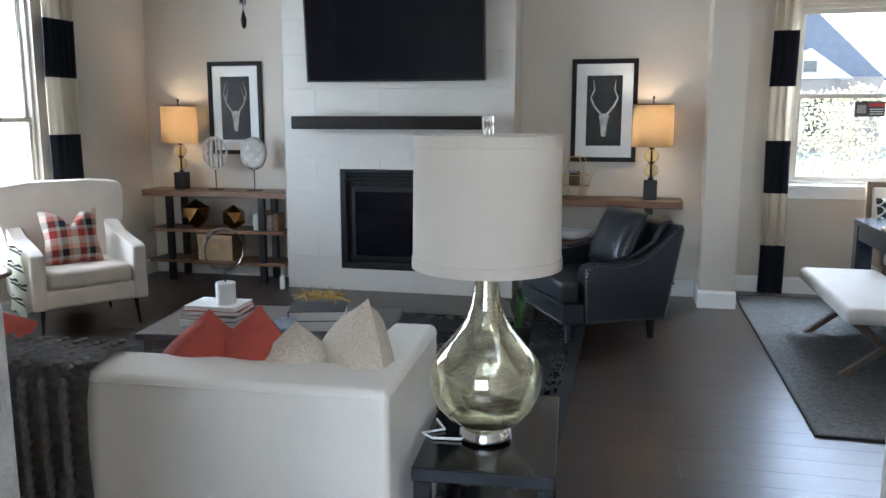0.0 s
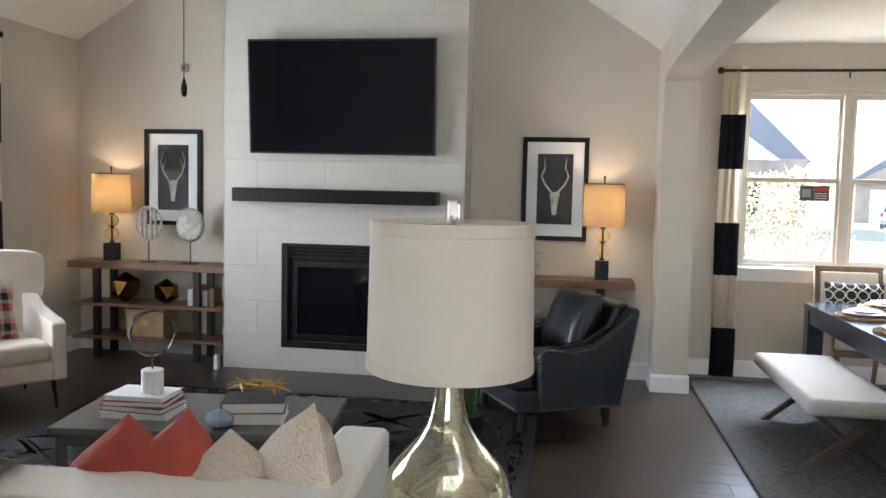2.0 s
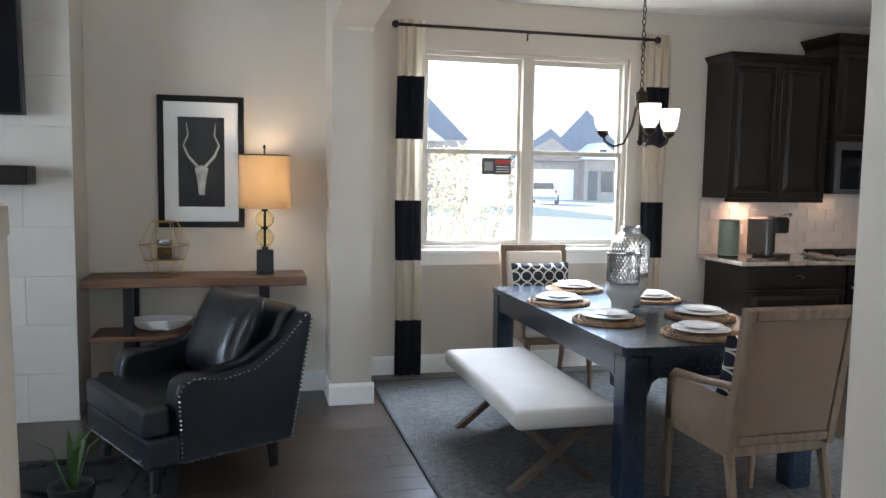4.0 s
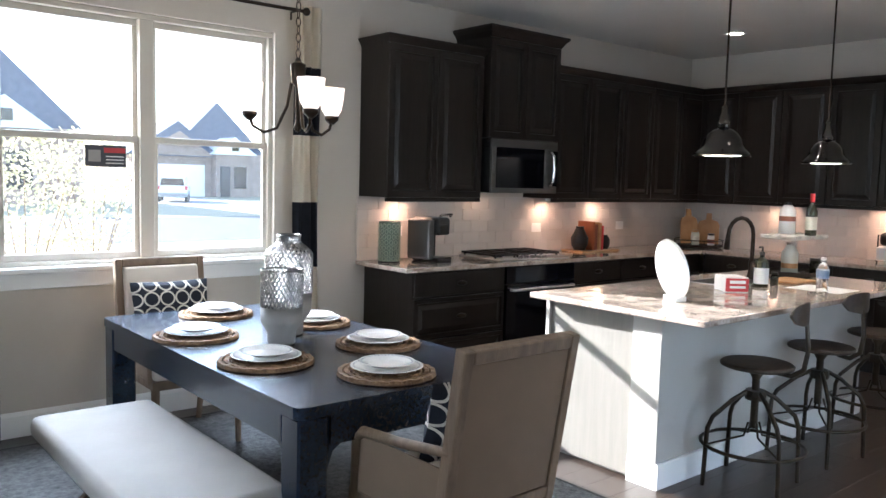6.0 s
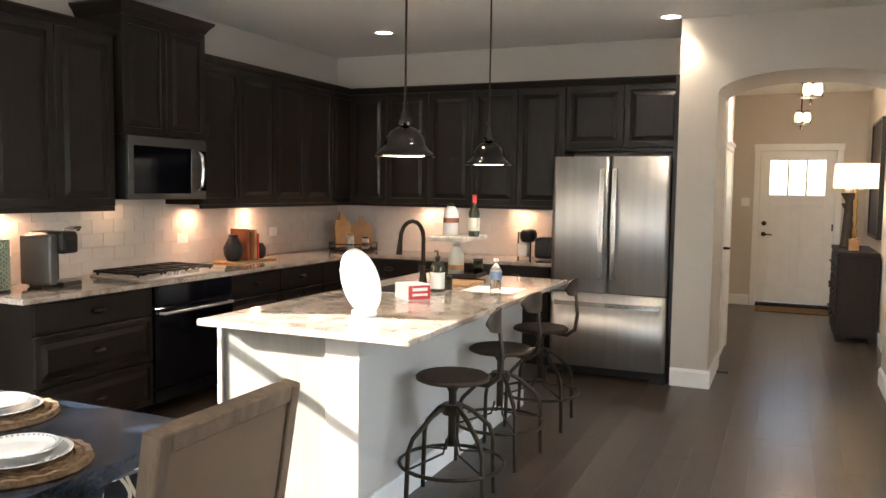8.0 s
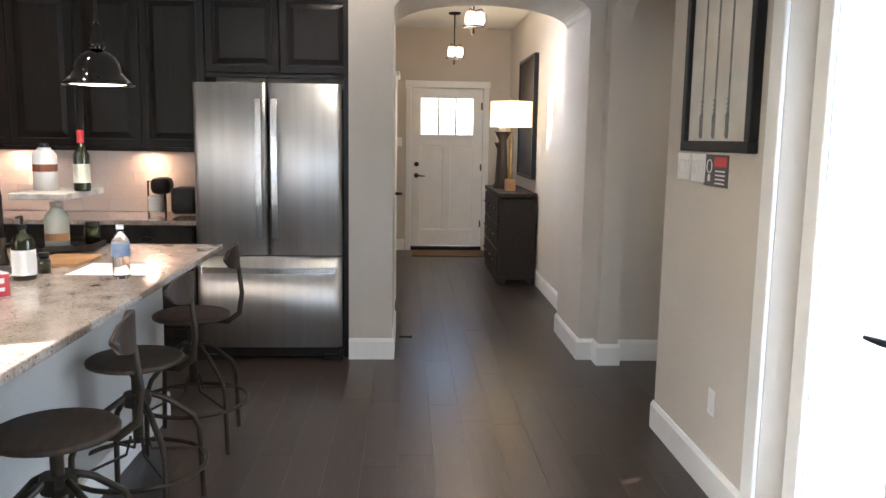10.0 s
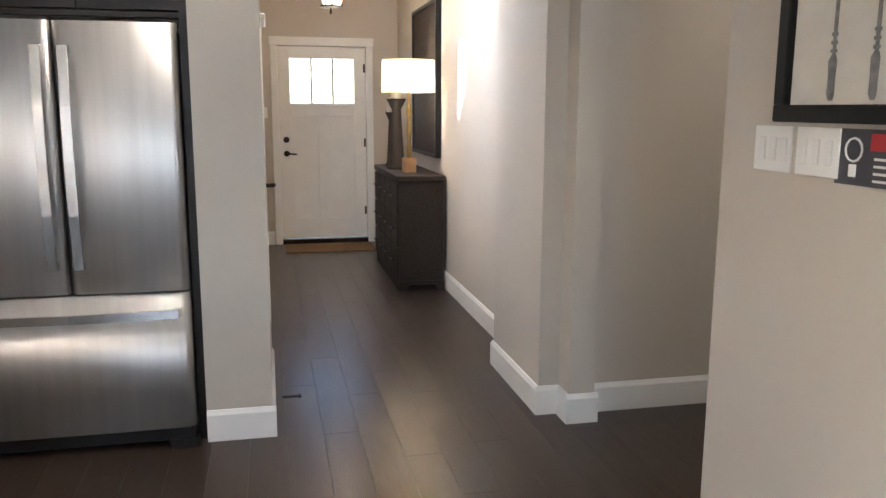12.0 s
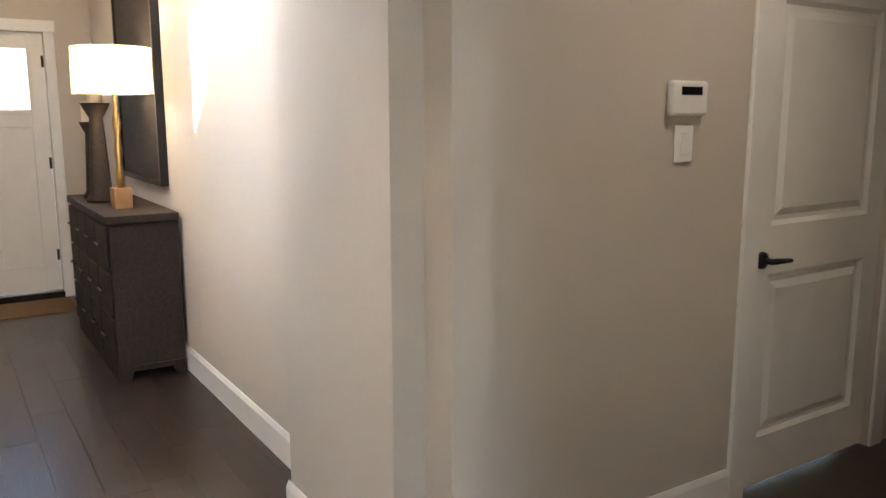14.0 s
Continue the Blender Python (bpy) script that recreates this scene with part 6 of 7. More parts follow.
def stool(m):
    s = thing("bar_stool", m, "aged bronze industrial swivel stool with wooden seat and backrest", "stool", "island stools")
    part("seat", lathe(B(), [(.001, .618), (.165, .618), (.180, .624), (.182, .636), (.17, .645), (.001, .640)], seg=28), STOOLW, s, "round weathered dark wood seat", smooth=True)
    part("screw_post", lathe(B(), [(.02, .30), (.02, .56), (.045, .60), (.05, .617)], seg=12), AGED, s, smooth=True)
    part("hub", lathe(B(), [(.05, .45), (.055, .47), (.05, .50)], seg=12), AGED, s)
    for k in range(4):
        a = math.radians(45 + 90 * k)
        ca, sa = math.cos(a), math.sin(a)
        part("leg", tube(B(), [(.045 * ca, .045 * sa, .49), (.12 * ca, .12 * sa, .45), (.225 * ca, .225 * sa, .36), (.25 * ca, .25 * sa, .30), (.262 * ca, .262 * sa, 0)], .012, 7), AGED, s, smooth=True)
        part("brace", tube(B(), [(.03 * ca, .03 * sa, .33), (.05 * ca, .05 * sa, .26), (.253 * ca, .253 * sa, .215)], .006, 5), AGED, s)
    part("foot_ring", tube(B(), [(.257 * math.cos(k * .2618), .257 * math.sin(k * .2618), .21) for k in range(24)], .010, 6, True), AGED, s, smooth=True)
    part("back_stem", tube(B(), [(0, -.10, .605), (0, -.17, .60), (0, -.225, .64), (0, -.24, .74), (0, -.225, .88)], [.012, .014, .014, .012, .010], 8), AGED, s, smooth=True)
    bm = B()
    rows = []
    for i in range(9):
        u = i / 8 * 2 - 1
        hgt = .052 * (1 - abs(u) ** 2.4) ** .5 + .006
        x, y = .128 * u, -.215 + .04 * u * u
        rows.append([bm.verts.new((x, y + d, .92 + sgn * hgt)) for d, sgn in ((0, -1), (0, 1), (-.016, 1), (-.016, -1))])
    for a, b in zip(rows, rows[1:]):
        for k in range(4):
            bm.faces.new((a[k], a[(k + 1) % 4], b[(k + 1) % 4], b[k]))
    bm.faces.new(rows[0])
    bm.faces.new(rows[-1][::-1])
    part("backrest", bm, STOOLW, s, "curved dark wood backrest", smooth=True)
    return s


st = stool(pose(4.345, 4.57, 0, 0, 0, 12))
copy_thing(st, pose(5.10, 4.59, 0, 0, 0, -6))
copy_thing(st, pose(5.87, 4.58, 0, 0, 0, 4))


LEDP = glow("pendant_diffuser", (1.0, .84, .66), 10)


def pendant(m):
    p = thing("pendant_light", m, "polished dark nickel dome pendant light, lit", "pendant light", "island pendants")
    part("canopy", lathe(B(), [(.06, 1.19), (.055, 1.165), (.01, 1.15)], seg=18), BRONZE, p, smooth=True)
    part("rod", tube(B(), [(0, 0, .26), (0, 0, 1.16)], .006, 7), BRONZE, p)
    part("socket", lathe(B(), [(.010, .27), (.018, .255), (.018, .225), (.026, .215), (.026, .19), (.034, .18), (.034, .165), (.026, .155), (.028, .145)], seg=18), BLACKCH, p, smooth=True)
    part("dome", lathe(B(), [(r * .90, z) for r, z in ((.030, .150), (.055, .142), (.085, .122), (.108, .092), (.120, .060), (.128, .042), (.150, .026), (.166, .012), (.168, .0), (.160, .004), (.145, .018), (.118, .04), (.108, .062), (.096, .090), (.076, .115), (.05, .134), (.026, .142))], seg=36), BLACKCH, p, "dark polished metal dome shade", smooth=True)
    part("diffuser", lathe(B(), [(.001, .002), (.09, .003), (.130, .008), (.001, .03)], seg=28), LEDP, p, "glowing frosted diffuser", smooth=True)
    return p


pe = pendant(pose(4.42, 4.88, 1.70))
copy_thing(pe, pose(5.68, 4.90, 1.70))
for x in (4.42, 5.68):
    spot("pendant_lamp", (x, 4.89, 1.69), 9, (1, .80, .58), 130)


def downlight(m):
    d = thing("recessed_downlight", m, "white-trimmed recessed ceiling downlight, lit", "ceiling light", "downlights")
    part("trim_ring", lathe(B(), [(.085, 0), (.095, -.006), (.075, -.008), (.068, 0)], seg=28), TRIM, d, smooth=True)
    part("lens", lathe(B(), [(.001, -.003), (.068, -.004), (.001, -.0045)], seg=24), LEDW, d)
    return d


dl = downlight(pose(7.04, 6.39, CZ))
# last one, in the nook, is an unseen downlight added to brighten it
SPOTS = [(7.04, 6.39), (7.22, 4.0), (5.38, 5.42), (3.9, 3.6), (6.6, 1.2)]
for x, y in SPOTS[1:]:
    copy_thing(dl, pose(x, y, CZ))
for x, y in SPOTS:
    spot("downlight_lamp", (x, y, CZ - .02), 21 if y < 2 else 36, (1, .84, .66), 120)

# countertop things
cyl_ = thing("canister", pose(3.97, 7.28, .916), "green canister with raised cream scroll pattern", "canister")
part("body", lathe(B(), [(.075, 0), (.08, .01), (.08, .30), (.076, .305), (.07, .30)], seg=28), GREENP, cyl_, smooth=True)
bm = B()
for r in range(7):
    for k in range(14):
        a = k * math.pi / 7 + (r % 2) * .22
        c, s_ = math.cos(a), math.sin(a)
        pts = [((.081) * math.cos(a + .16 * math.cos(t * .785)), .081 * math.sin(a + .16 * math.cos(t * .785)), .032 + r * .040 + .017 * math.sin(t * .785)) for t in range(8)]
        tube(bm, pts, .003, 4, True)
part("scroll_relief", bm, mat("pale_green_relief", (0.33, 0.37, 0.29), 0.5, var=0.15), cyl_)
part("foot", lathe(B(), [(.082, .0005), (.082, .012)], seg=24), BLACKM, cyl_)
cf = thing("coffee_maker", pose(4.31, 7.23, .916, 0, 0, 12) @ Matrix.Diagonal((.82, .82, 1.07, 1)), "silver and black single-serve coffee maker", "coffee maker")
part("water_tank", bx(-.155, -.075, -.12, .14, .02, .30, .015, 2), mat("grey_silver_plastic", (0.11, 0.107, 0.105), 0.32, 0.5, var=0.06), cf)
part("body", bx(-.07, .13, .02, .16, .0, .30, .02, 2), BLACKP, cf)
part("head", bx(-.07, .13, -.15, .16, .20, .315, .03, 3), BLACKP, cf, smooth=True)
part("front", bx(-.05, .11, -.155, -.06, .19, .27, .015, 2), BLACKP, cf)
part("drip_tray", bx(-.07, .14, -.16, .02, 0, .03, .006), BLACKP, cf)
part("lid_handle", tube(B(), [(-.05, -.15, .32), (-.04, -.18, .335), (.10, -.18, .335), (.11, -.15, .32)], .009, 6), CHROME, cf, smooth=True)
for k, (w, h, c, lb) in enumerate(((.03, .26, ORANGE, "orange"), (.025, .235, TERRA, "brown"), (.035, .25, BOARD, "tan"), (.022, .22, REDC, "red"))):
    tagged(link("cookbook", bx(6.20 + k * .045, 6.20 + k * .045 + w, 7.20, 7.38, .931, .931 + h, .002), c), "%s upright cookbook on wooden tray by cooktop" % lb, "book", "cookbooks")
tagged(link("wooden_tray", bx(6.02, 6.55, 7.16, 7.42, .916, .9305, .004), BOARD), "flat wooden tray on granite counter", "tray")
jug = tagged(link("dark_jug", lathe(B(), [(.05, 0), (.075, .05), (.08, .11), (.05, .17), (.035, .20), (.04, .215)], seg=20), BLACKM, smooth=True), "dark round ceramic jug beside cookbooks", "jug")
jug.matrix_basis = pose(6.10, 7.27, .931)
jug2 = tagged(link("dark_pot", lathe(B(), [(.04, 0), (.055, .04), (.055, .09), (.03, .13)], seg=18), BLACKM, smooth=True), "small dark ceramic pot beside cookbooks", "pot")
jug2.matrix_basis = pose(6.45, 7.27, .931)
wt = thing("wire_tray", pose(7.80, 7.12, .916, 0, 0, 45), "round dark wire tray with boards and jars in counter corner", "tray")
part("base", lathe(B(), [(.24, .01), (.24, .025)], seg=24), CHESTW, wt)
part("wire_rim", tube(B(), [(.245 * math.cos(k * .2618), .245 * math.sin(k * .2618), .075) for k in range(24)], .005, 5, True), BRONZE, wt)
for k in range(12):
    a = k * math.pi / 6
    part("wire_post", tube(B(), [(.243 * math.cos(a), .243 * math.sin(a), .01), (.245 * math.cos(a), .245 * math.sin(a), .075)], .004, 4), BRONZE, wt)
for k, (x, y, w, h, rz) in enumerate(((7.82, 7.24, .20, .36, -25), (7.93, 7.10, .22, .32, -65))):
    b = thing("cutting_board", pose(x, y, .942, 0, 0, rz) @ pose(0, 0, 0, -8, 0, 0), "rounded wooden cutting board leaning in corner", "cutting board", "leaning boards")
    bm = B()
    prism(bm, [(-w / 2, 0), (w / 2, 0), (w / 2, h * .62), (w * .4, h * .74), (.03, h * .80), (.025, h), (-.025, h), (-.03, h * .80), (-w * .4, h * .74), (-w / 2, h * .62)], -.009, .009, "y")
    part("board", bm, BOARD, b)
bottle(pose(7.70, 7.10, .942), [(.04, 0), (.042, .10), (.035, .13)], CREAMP, "white ceramic jar with label on wire tray", (.03, .13, .025, BOARD), (.0427, .03, .09, BONE))
bottle(pose(7.80, 6.98, .942), [(.033, 0), (.035, .08), (.03, .10)], PAPERW, "small jar with dark lid on wire tray", (.032, .10, .02, BLACKP), (.0357, .02, .06, TERRA))
rk = thing("plate_rack", pose(7.86, 5.20, .916), "dark toaster and towel rack beside refrigerator", "toaster")
part("toaster_body", bx(-.10, .10, -.16, .02, .01, .20, .03, 2), BLACKM, rk, smooth=True)
part("stand_frame", tube(B(), [(0, .08, 0), (0, .08, .24), (0, .20, .24), (0, .20, 0)], .008, 6), BLACKM, rk)
part("cloth", bx(-.06, .06, .09, .19, .02, .14, .01), PAPERW, rk)
part("dark_bundle", bx(-.08, .08, .03, .17, .15, .27, .04, 2), BLACKM, rk, smooth=True)
for x, y, rz in ((4.18, 7.4925, 0), (5.75, 7.4925, 0), (6.95, 7.4925, 0)):
    o = thing("wall_outlet", pose(x, 7.4868, 1.13), "white wall outlet plate on tile backsplash", "outlet", "outlets")
    part("plate", bx(-.06, .06, -.005, -.0005, -.04, .04, .002), TRIM, o)
    part("socket", bx(-.02, .02, -.007, -.0052, -.02, .02), PAPERW, o)

# ---- hall and nook ----
fd = tagged(thing("door_1", pose(12.60, 2.56, 0.06), "white panelled front door with three glass lites and dark lever", "door"), kind="structure")
bm = B()
W_, H_ = .925, 2.055
for s in ((0, .12, 0, H_), (W_ - .12, W_, 0, H_), (.12, W_ - .12, 0, .22), (.12, W_ - .12, 1.33, 1.47), (.12, W_ - .12, 1.94, H_), (W_ / 2 - .055, W_ / 2 + .055, .22, 1.33)):
    box(bm, .02, .065, s[0], s[1], s[2], s[3], .004)
part("door_frame", bm, DOORW, fd)
part("recessed_panel", bx(.034, .05, .12, W_ - .12, .22, 1.33), DOORW, fd)
for k in range(2):
    part("lite_bar", bx(.025, .06, .12 + .685 / 3 * (k + 1) - .012, .12 + .685 / 3 * (k + 1) + .012, 1.47, 1.94, .003), DOORW, fd)
for k in range(3):
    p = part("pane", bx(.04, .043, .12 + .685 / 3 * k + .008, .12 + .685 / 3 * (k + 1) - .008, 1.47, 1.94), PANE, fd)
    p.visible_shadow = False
part("shelf_ledge", bx(.0, .02, .10, W_ - .10, 1.435, 1.465, .004), DOORW, fd)
part("lever", tube(B(), [(.02, .86, .93), (-.03, .86, .93), (-.04, .83, .93), (-.04, .75, .925)], [.012, .012, .011, .008], 8), BLACKM, fd, smooth=True)
for z in (.93, 1.08):
    part("rose", lathe(B(), [(.032, 0), (.03, .014), (.012, .022)], seg=16, m=Matrix.Translation((.02, .86, z)) @ pose(0, 0, 0, 0, -90, 0)), BLACKM, fd, smooth=True)
for z in (.25, 1.0, 1.8):
    part("hinge", bx(.012, .02, .0, .02, z, z + .09), BRONZE, fd)


def casing(name, runs):
    for r in runs:
        tagged(link(name, bx(*r, .004), TRIM), kind="structure")


casing("door_trim", [(12.578, 12.60, 2.475, 2.55, 0, 2.13), (12.578, 12.60, 3.49, 3.565, 0, 2.13), (12.576, 12.60, 2.465, 3.575, 2.131, 2.22)])
hd = tagged(thing("door_4", pose(8.42, 3.658, 0.012), "plain white side door with dark lever in hallway", "door"), kind="structure")
part("door_leaf", bx(0, .86, -.012, -.001, 0, 1.93, .003), DOORW, hd)
for z0, z1 in ((.16, .82), (1.0, 1.80)):
    part("raised_panel", bx(.12, .74, -.018, -.0125, z0, z1, .004), DOORW, hd)
part("lever", tube(B(), [(.07, -.012, 1.03), (.07, -.06, 1.03), (.10, -.065, 1.03), (.17, -.062, 1.025)], [.012, .012, .012, .008], 8), BLACKM, hd, smooth=True)
casing("door_trim", [(8.335, 8.418, 3.638, 3.659, 0, 1.945), (9.282, 9.365, 3.638, 3.659, 0, 1.945), (8.325, 9.375, 3.636, 3.659, 1.946, 2.0)])
casing("door_stop", [(12.69, 12.73, 2.50, 2.60, .056, 2.12), (12.69, 12.73, 3.44, 3.54, .056, 2.12), (12.691, 12.729, 2.50, 3.54, 2.06, 2.18)])
tagged(link("threshold", bx(12.55, 12.76, 2.551, 3.489, 0, .055, .004), BRONZE), kind="structure")
dm = thing("door_mat", pose(12.25, 3.0, 0), "brown coir door mat by the front door", "mat")
part("mat_body", bx(-.26, .26, -.47, .47, .001, .014, .003), MATT, dm)
sc_ = thing("light_switch", pose(12.599, 3.665, 1.37), "white light switch plate by front door", "switch")
part("plate", bx(-.006, -.0005, -.055, .055, 0, .115, .002), TRIM, sc_)
chst = thing("hall_chest", pose(10.08, 2.225, 0), "grey-washed dark wood chest of drawers in hallway", "chest")
part("body", bx(.02, 1.38, .0, .375, .08, .90), CHESTW, chst)
part("top", bx(0, 1.40, -.002, .395, .90, .945, .004), CHESTW, chst)
bm = B()
prism(bm, [(0.0, 0), (.06, 0), (.08, .05), (.295, .05), (.315, 0), (.375, 0), (.375, .08), (0, .08)], .0, .02, "x")
part("side_base", bm, CHESTW, chst)
part("base_rail", bx(.021, 1.38, .36, .378, .0, .08), CHESTW, chst)
for c in range(4):
    for r in range(3):
        x0, z0 = .04 + c * .335, .10 + r * .265
        d = part("drawer_front", bx(x0, x0 + .32, .376, .392, z0, z0 + .25, .004), CHESTW, chst)
        part("pull", tube(B(), [(x0 + .10, .393, z0 + .14), (x0 + .10, .415, z0 + .14), (x0 + .22, .415, z0 + .14), (x0 + .22, .393, z0 + .14)], .006, 6), BLACKM, d)
hl = thing("table_lamp", pose(10.48, 2.45, .9455), "tall hall lamp with cream drum shade on wood block", "lamp")
part("block", bx(-.07, .07, -.05, .05, 0, .12, .004), BOARD, hl)
part("stem", lathe(B(), [(.02, .12), (.026, .2), (.016, .26), (.026, .34), (.016, .42), (.026, .5), (.012, .58), (.008, .95)], seg=12), GOLD, hl, smooth=True)
bm = lathe(B(), [(.228, .665), (.222, .93)], seg=40)
bmesh.ops.delete(bm, geom=[f for f in bm.faces if len(f.verts) > 4], context="FACES")
part("shade", bm, SHADEC, hl, "lit cream fabric shade", smooth=True)
part("bulb", lathe(B(), [(.001, 0), (.03, .03), (.001, .07)], (0, 0, .76), 12), BULBW, hl)
bulb("hall_lamp_light", (10.48, 2.45, 1.74), 22, (1, .80, .56), .05)
for x, h, w in ((11.16, .50, .065), (10.90, .62, .09)):
    ca_ = thing("candlestick", pose(x, 2.49, .9455), "tall dark turned candlestick with cream candle", "candlestick", "candlesticks")
    part("holder", lathe(B(), [(w, 0), (w, .02), (w * .75, .05), (w * .55, h * .6), (w * .45, h * .85), (w * .9, h * .97), (w, h)], seg=18), CHESTW, ca_, smooth=True)
    part("candle", lathe(B(), [(.045, h), (.045, h + .13), (.01, h + .135)], seg=18), IVORY, ca_)
mr = thing("wall_panel", pose(10.35, 2.2, 1.07), "large dark stained wood art panel on hallway wall", "wall art")
part("frame", box(box(box(box(B(), 0, .03, .001, .05, 0, 1.30), 1.07, 1.10, .001, .05, 0, 1.30), .03, 1.07, .001, .05, 0, .03), .03, 1.07, .001, .05, 1.27, 1.30), BLACKM, mr)
part("panel_face", bx(.03, 1.07, .002, .036, .03, 1.27), CHESTW, mr)


def flush_light(m, d):
    f = thing("ceiling_lantern", m, "bronze semi-flush hall light with lit glass shades", "ceiling light", "hall lights")
    part("canopy", lathe(B(), [(.07, 0), (.065, -.02), (.01, -.03)], seg=18), BRONZE, f, smooth=True)
    part("stem", tube(B(), [(0, 0, -.02), (0, 0, -.30 - d)], .008, 6), BRONZE, f)
    for k in range(3):
        a = k * 2.094 + .5
        part("arm", tube(B(), [(0, 0, -.12 - d), (.07 * math.cos(a), .07 * math.sin(a), -.10 - d), (.11 * math.cos(a), .11 * math.sin(a), -.16 - d), (.10 * math.cos(a), .10 * math.sin(a), -.255 - d)], .005, 5), BRONZE, f)
    part("pan", lathe(B(), [(.01, -.24 - d), (.10, -.25 - d), (.10, -.262 - d), (.01, -.27 - d)], seg=18), BRONZE, f)
    for k in range(3):
        a = k * 2.094 + .5
        part("glass_shade", lathe(B(), [(.025, -.245), (.045, -.21), (.042, -.15), (.03, -.13)], (.06 * math.cos(a), .06 * math.sin(a), -d), 14), FROSTH, f, smooth=True)
    part("finial", lathe(B(), [(.004, -.33 - d), (.014, -.31 - d), (.006, -.27 - d)], seg=10), BRONZE, f)
    return f


FROSTH = glow("lit_hall_glass", (1.0, .68, .40), 2.6)
flush_light(pose(9.4, 2.96, CZ), .15)
flush_light(pose(11.3, 3.02, CZ), .25)
for x, z, p in ((9.4, .53, 13), (11.3, .63, 5)):
    bulb("hall_light", (x, 2.98, CZ - z), p, (1, .76, .52), .08)

nd = tagged(thing("door_2", pose(7.335, -0.075, 0.012), "white two-panel interior door with dark lever", "door"), kind="structure")
bm = B()
W_, H_ = .89, 2.03
for s in ((0, .115, 0, H_), (W_ - .115, W_, 0, H_), (.115, W_ - .115, 0, .20), (.115, W_ - .115, .87, 1.06), (.115, W_ - .115, 1.90, H_)):
    box(bm, 0, .04, s[0], s[1], s[2], s[3])
part("door_frame", bm, DOORW, nd)
for z0, z1 in ((.20, .87), (1.06, 1.90)):
    bm = B()
    y0, y1 = .115, W_ - .115
    o = [(y0, z0), (y1, z0), (y1, z1), (y0, z1)]
    steps = ((0, 0), (.018, .013), (.035, .013), (.065, .003))
    rings = []
    for ins, dep in steps:
        rings.append([bm.verts.new((dep, y + (ins if y == y0 else -ins), z + (ins if z == z0 else -ins))) for y, z in o])
    for a, b in zip(rings, rings[1:]):
        for k in range(4):
            bm.faces.new((a[k], a[(k + 1) % 4], b[(k + 1) % 4], b[k]))
    bm.faces.new(rings[-1])
    part("raised_panel", bm, DOORW, nd)
part("lever", tube(B(), [(.0, .82, .93), (-.045, .82, .93), (-.05, .79, .93), (-.048, .70, .925)], [.012, .012, .012, .008], 8), BLACKM, nd, smooth=True)
part("rose", lathe(B(), [(.034, 0), (.032, .012), (.014, .022)], seg=18, m=Matrix.Translation((.0, .82, .93)) @ pose(0, 0, 0, 0, -90, 0)), BLACKM, nd, smooth=True)
casing("door_trim", [(7.292, 7.31, .82, .915, 0, 2.05), (7.292, 7.31, -.175, -.08, 0, 2.05), (7.290, 7.31, -.19, .93, 2.051, 2.145)])
al = thing("alarm_keypad", pose(7.309, 1.255, 1.49), "white wall alarm keypad with dark display", "keypad")
part("case", bx(-.028, -.0005, -.09, .09, 0, .115, .012, 2), TRIM, al, smooth=True)
part("display", bx(-.0295, -.0282, -.055, .045, .068, .095), BLACKG, al)
sw = thing("light_switch", pose(7.309, 1.252, 1.335), "white rocker light switch plate", "switch")
part("plate", bx(-.006, -.0005, -.045, .045, 0, .125, .002), TRIM, sw)
part("rocker", bx(-.009, -.0062, -.018, .018, .025, .10, .002), PAPERW, sw)

# things on the south wall
wp = thing("framed_picture", pose(5.0, 2.24, 1.455), "black-framed print of three old keys on pale ground", "picture")
bm = B()
for s in ((0, .74, 0, .045), (0, .74, .885, .93), (0, .045, .045, .885), (.695, .74, .045, .885)):
    box(bm, s[0], s[1], .001, .042, s[2], s[3], .004)
part("picture_frame", bm, FRAMEB, wp)
part("print", bx(.045, .695, .002, .02, .045, .885), mat("aged_paper", (0.56, 0.53, 0.47), 0.8, var=0.12, vs=5), wp)
for k in range(3):
    x = .255 + k * .142
    bm = tube(B(), [(x, .021, .12), (x, .021, .80)], [.005, .006], 6)
    tube(bm, [(x, .021, .055), (x, .021, .07), (x, .021, .10), (x, .021, .15), (x, .021, .165)], [.006, .011, .010, .012, .006], 8)
    for z in (.17, .19, .21):
        tube(bm, [(x, .021, z), (x, .021, z + .008)], .009, 8)
    part("tool_drawing", bm, mat("grey_ink", (0.16, 0.155, 0.15), 0.6, var=0.35, vs=30), wp)
for k in range(2):
    s = thing("light_switch", pose(5.675 + (.18 if k else 0), 2.24, 1.318), "white multi-gang light switch plate", "switch", "kitchen switches")
    part("plate", bx(-.165 if not k else -.16, -.0 if not k else 0.005, .0005, .007, 0, .125, .002), TRIM, s)
    for j in range(3):
        part("rocker", bx(-.145 + j * .048, -.115 + j * .048, .0072, .011, .03, .095, .002), PAPERW, s)
sn = thing("info_sign", pose(5.262, 2.24, 1.308), "charcoal and red notice card with bulb icon", "sign")
part("card", bx(0, .26, .0005, .003, 0, .135), DARKC, sn)
part("red_strip", bx(.015, .145, .0032, .005, .085, .125), REDC, sn)
for k in range(4):
    part("text_bar", bx(.03, .13, .0032, .005, .012 + k * .017, .018 + k * .017), PAPERW, sn)
part("bulb_icon", tube(B(), [(.20 + .028 * math.cos(k * .52), .004, .085 + .028 * math.sin(k * .52)) for k in range(12)], .003, 4, True), PAPERW, sn)
part("bulb_icon", bx(.188, .212, .0032, .005, .02, .05), PAPERW, sn)
ol = thing("wall_outlet", pose(5.28, 2.24, .34), "white wall outlet plate", "outlet")
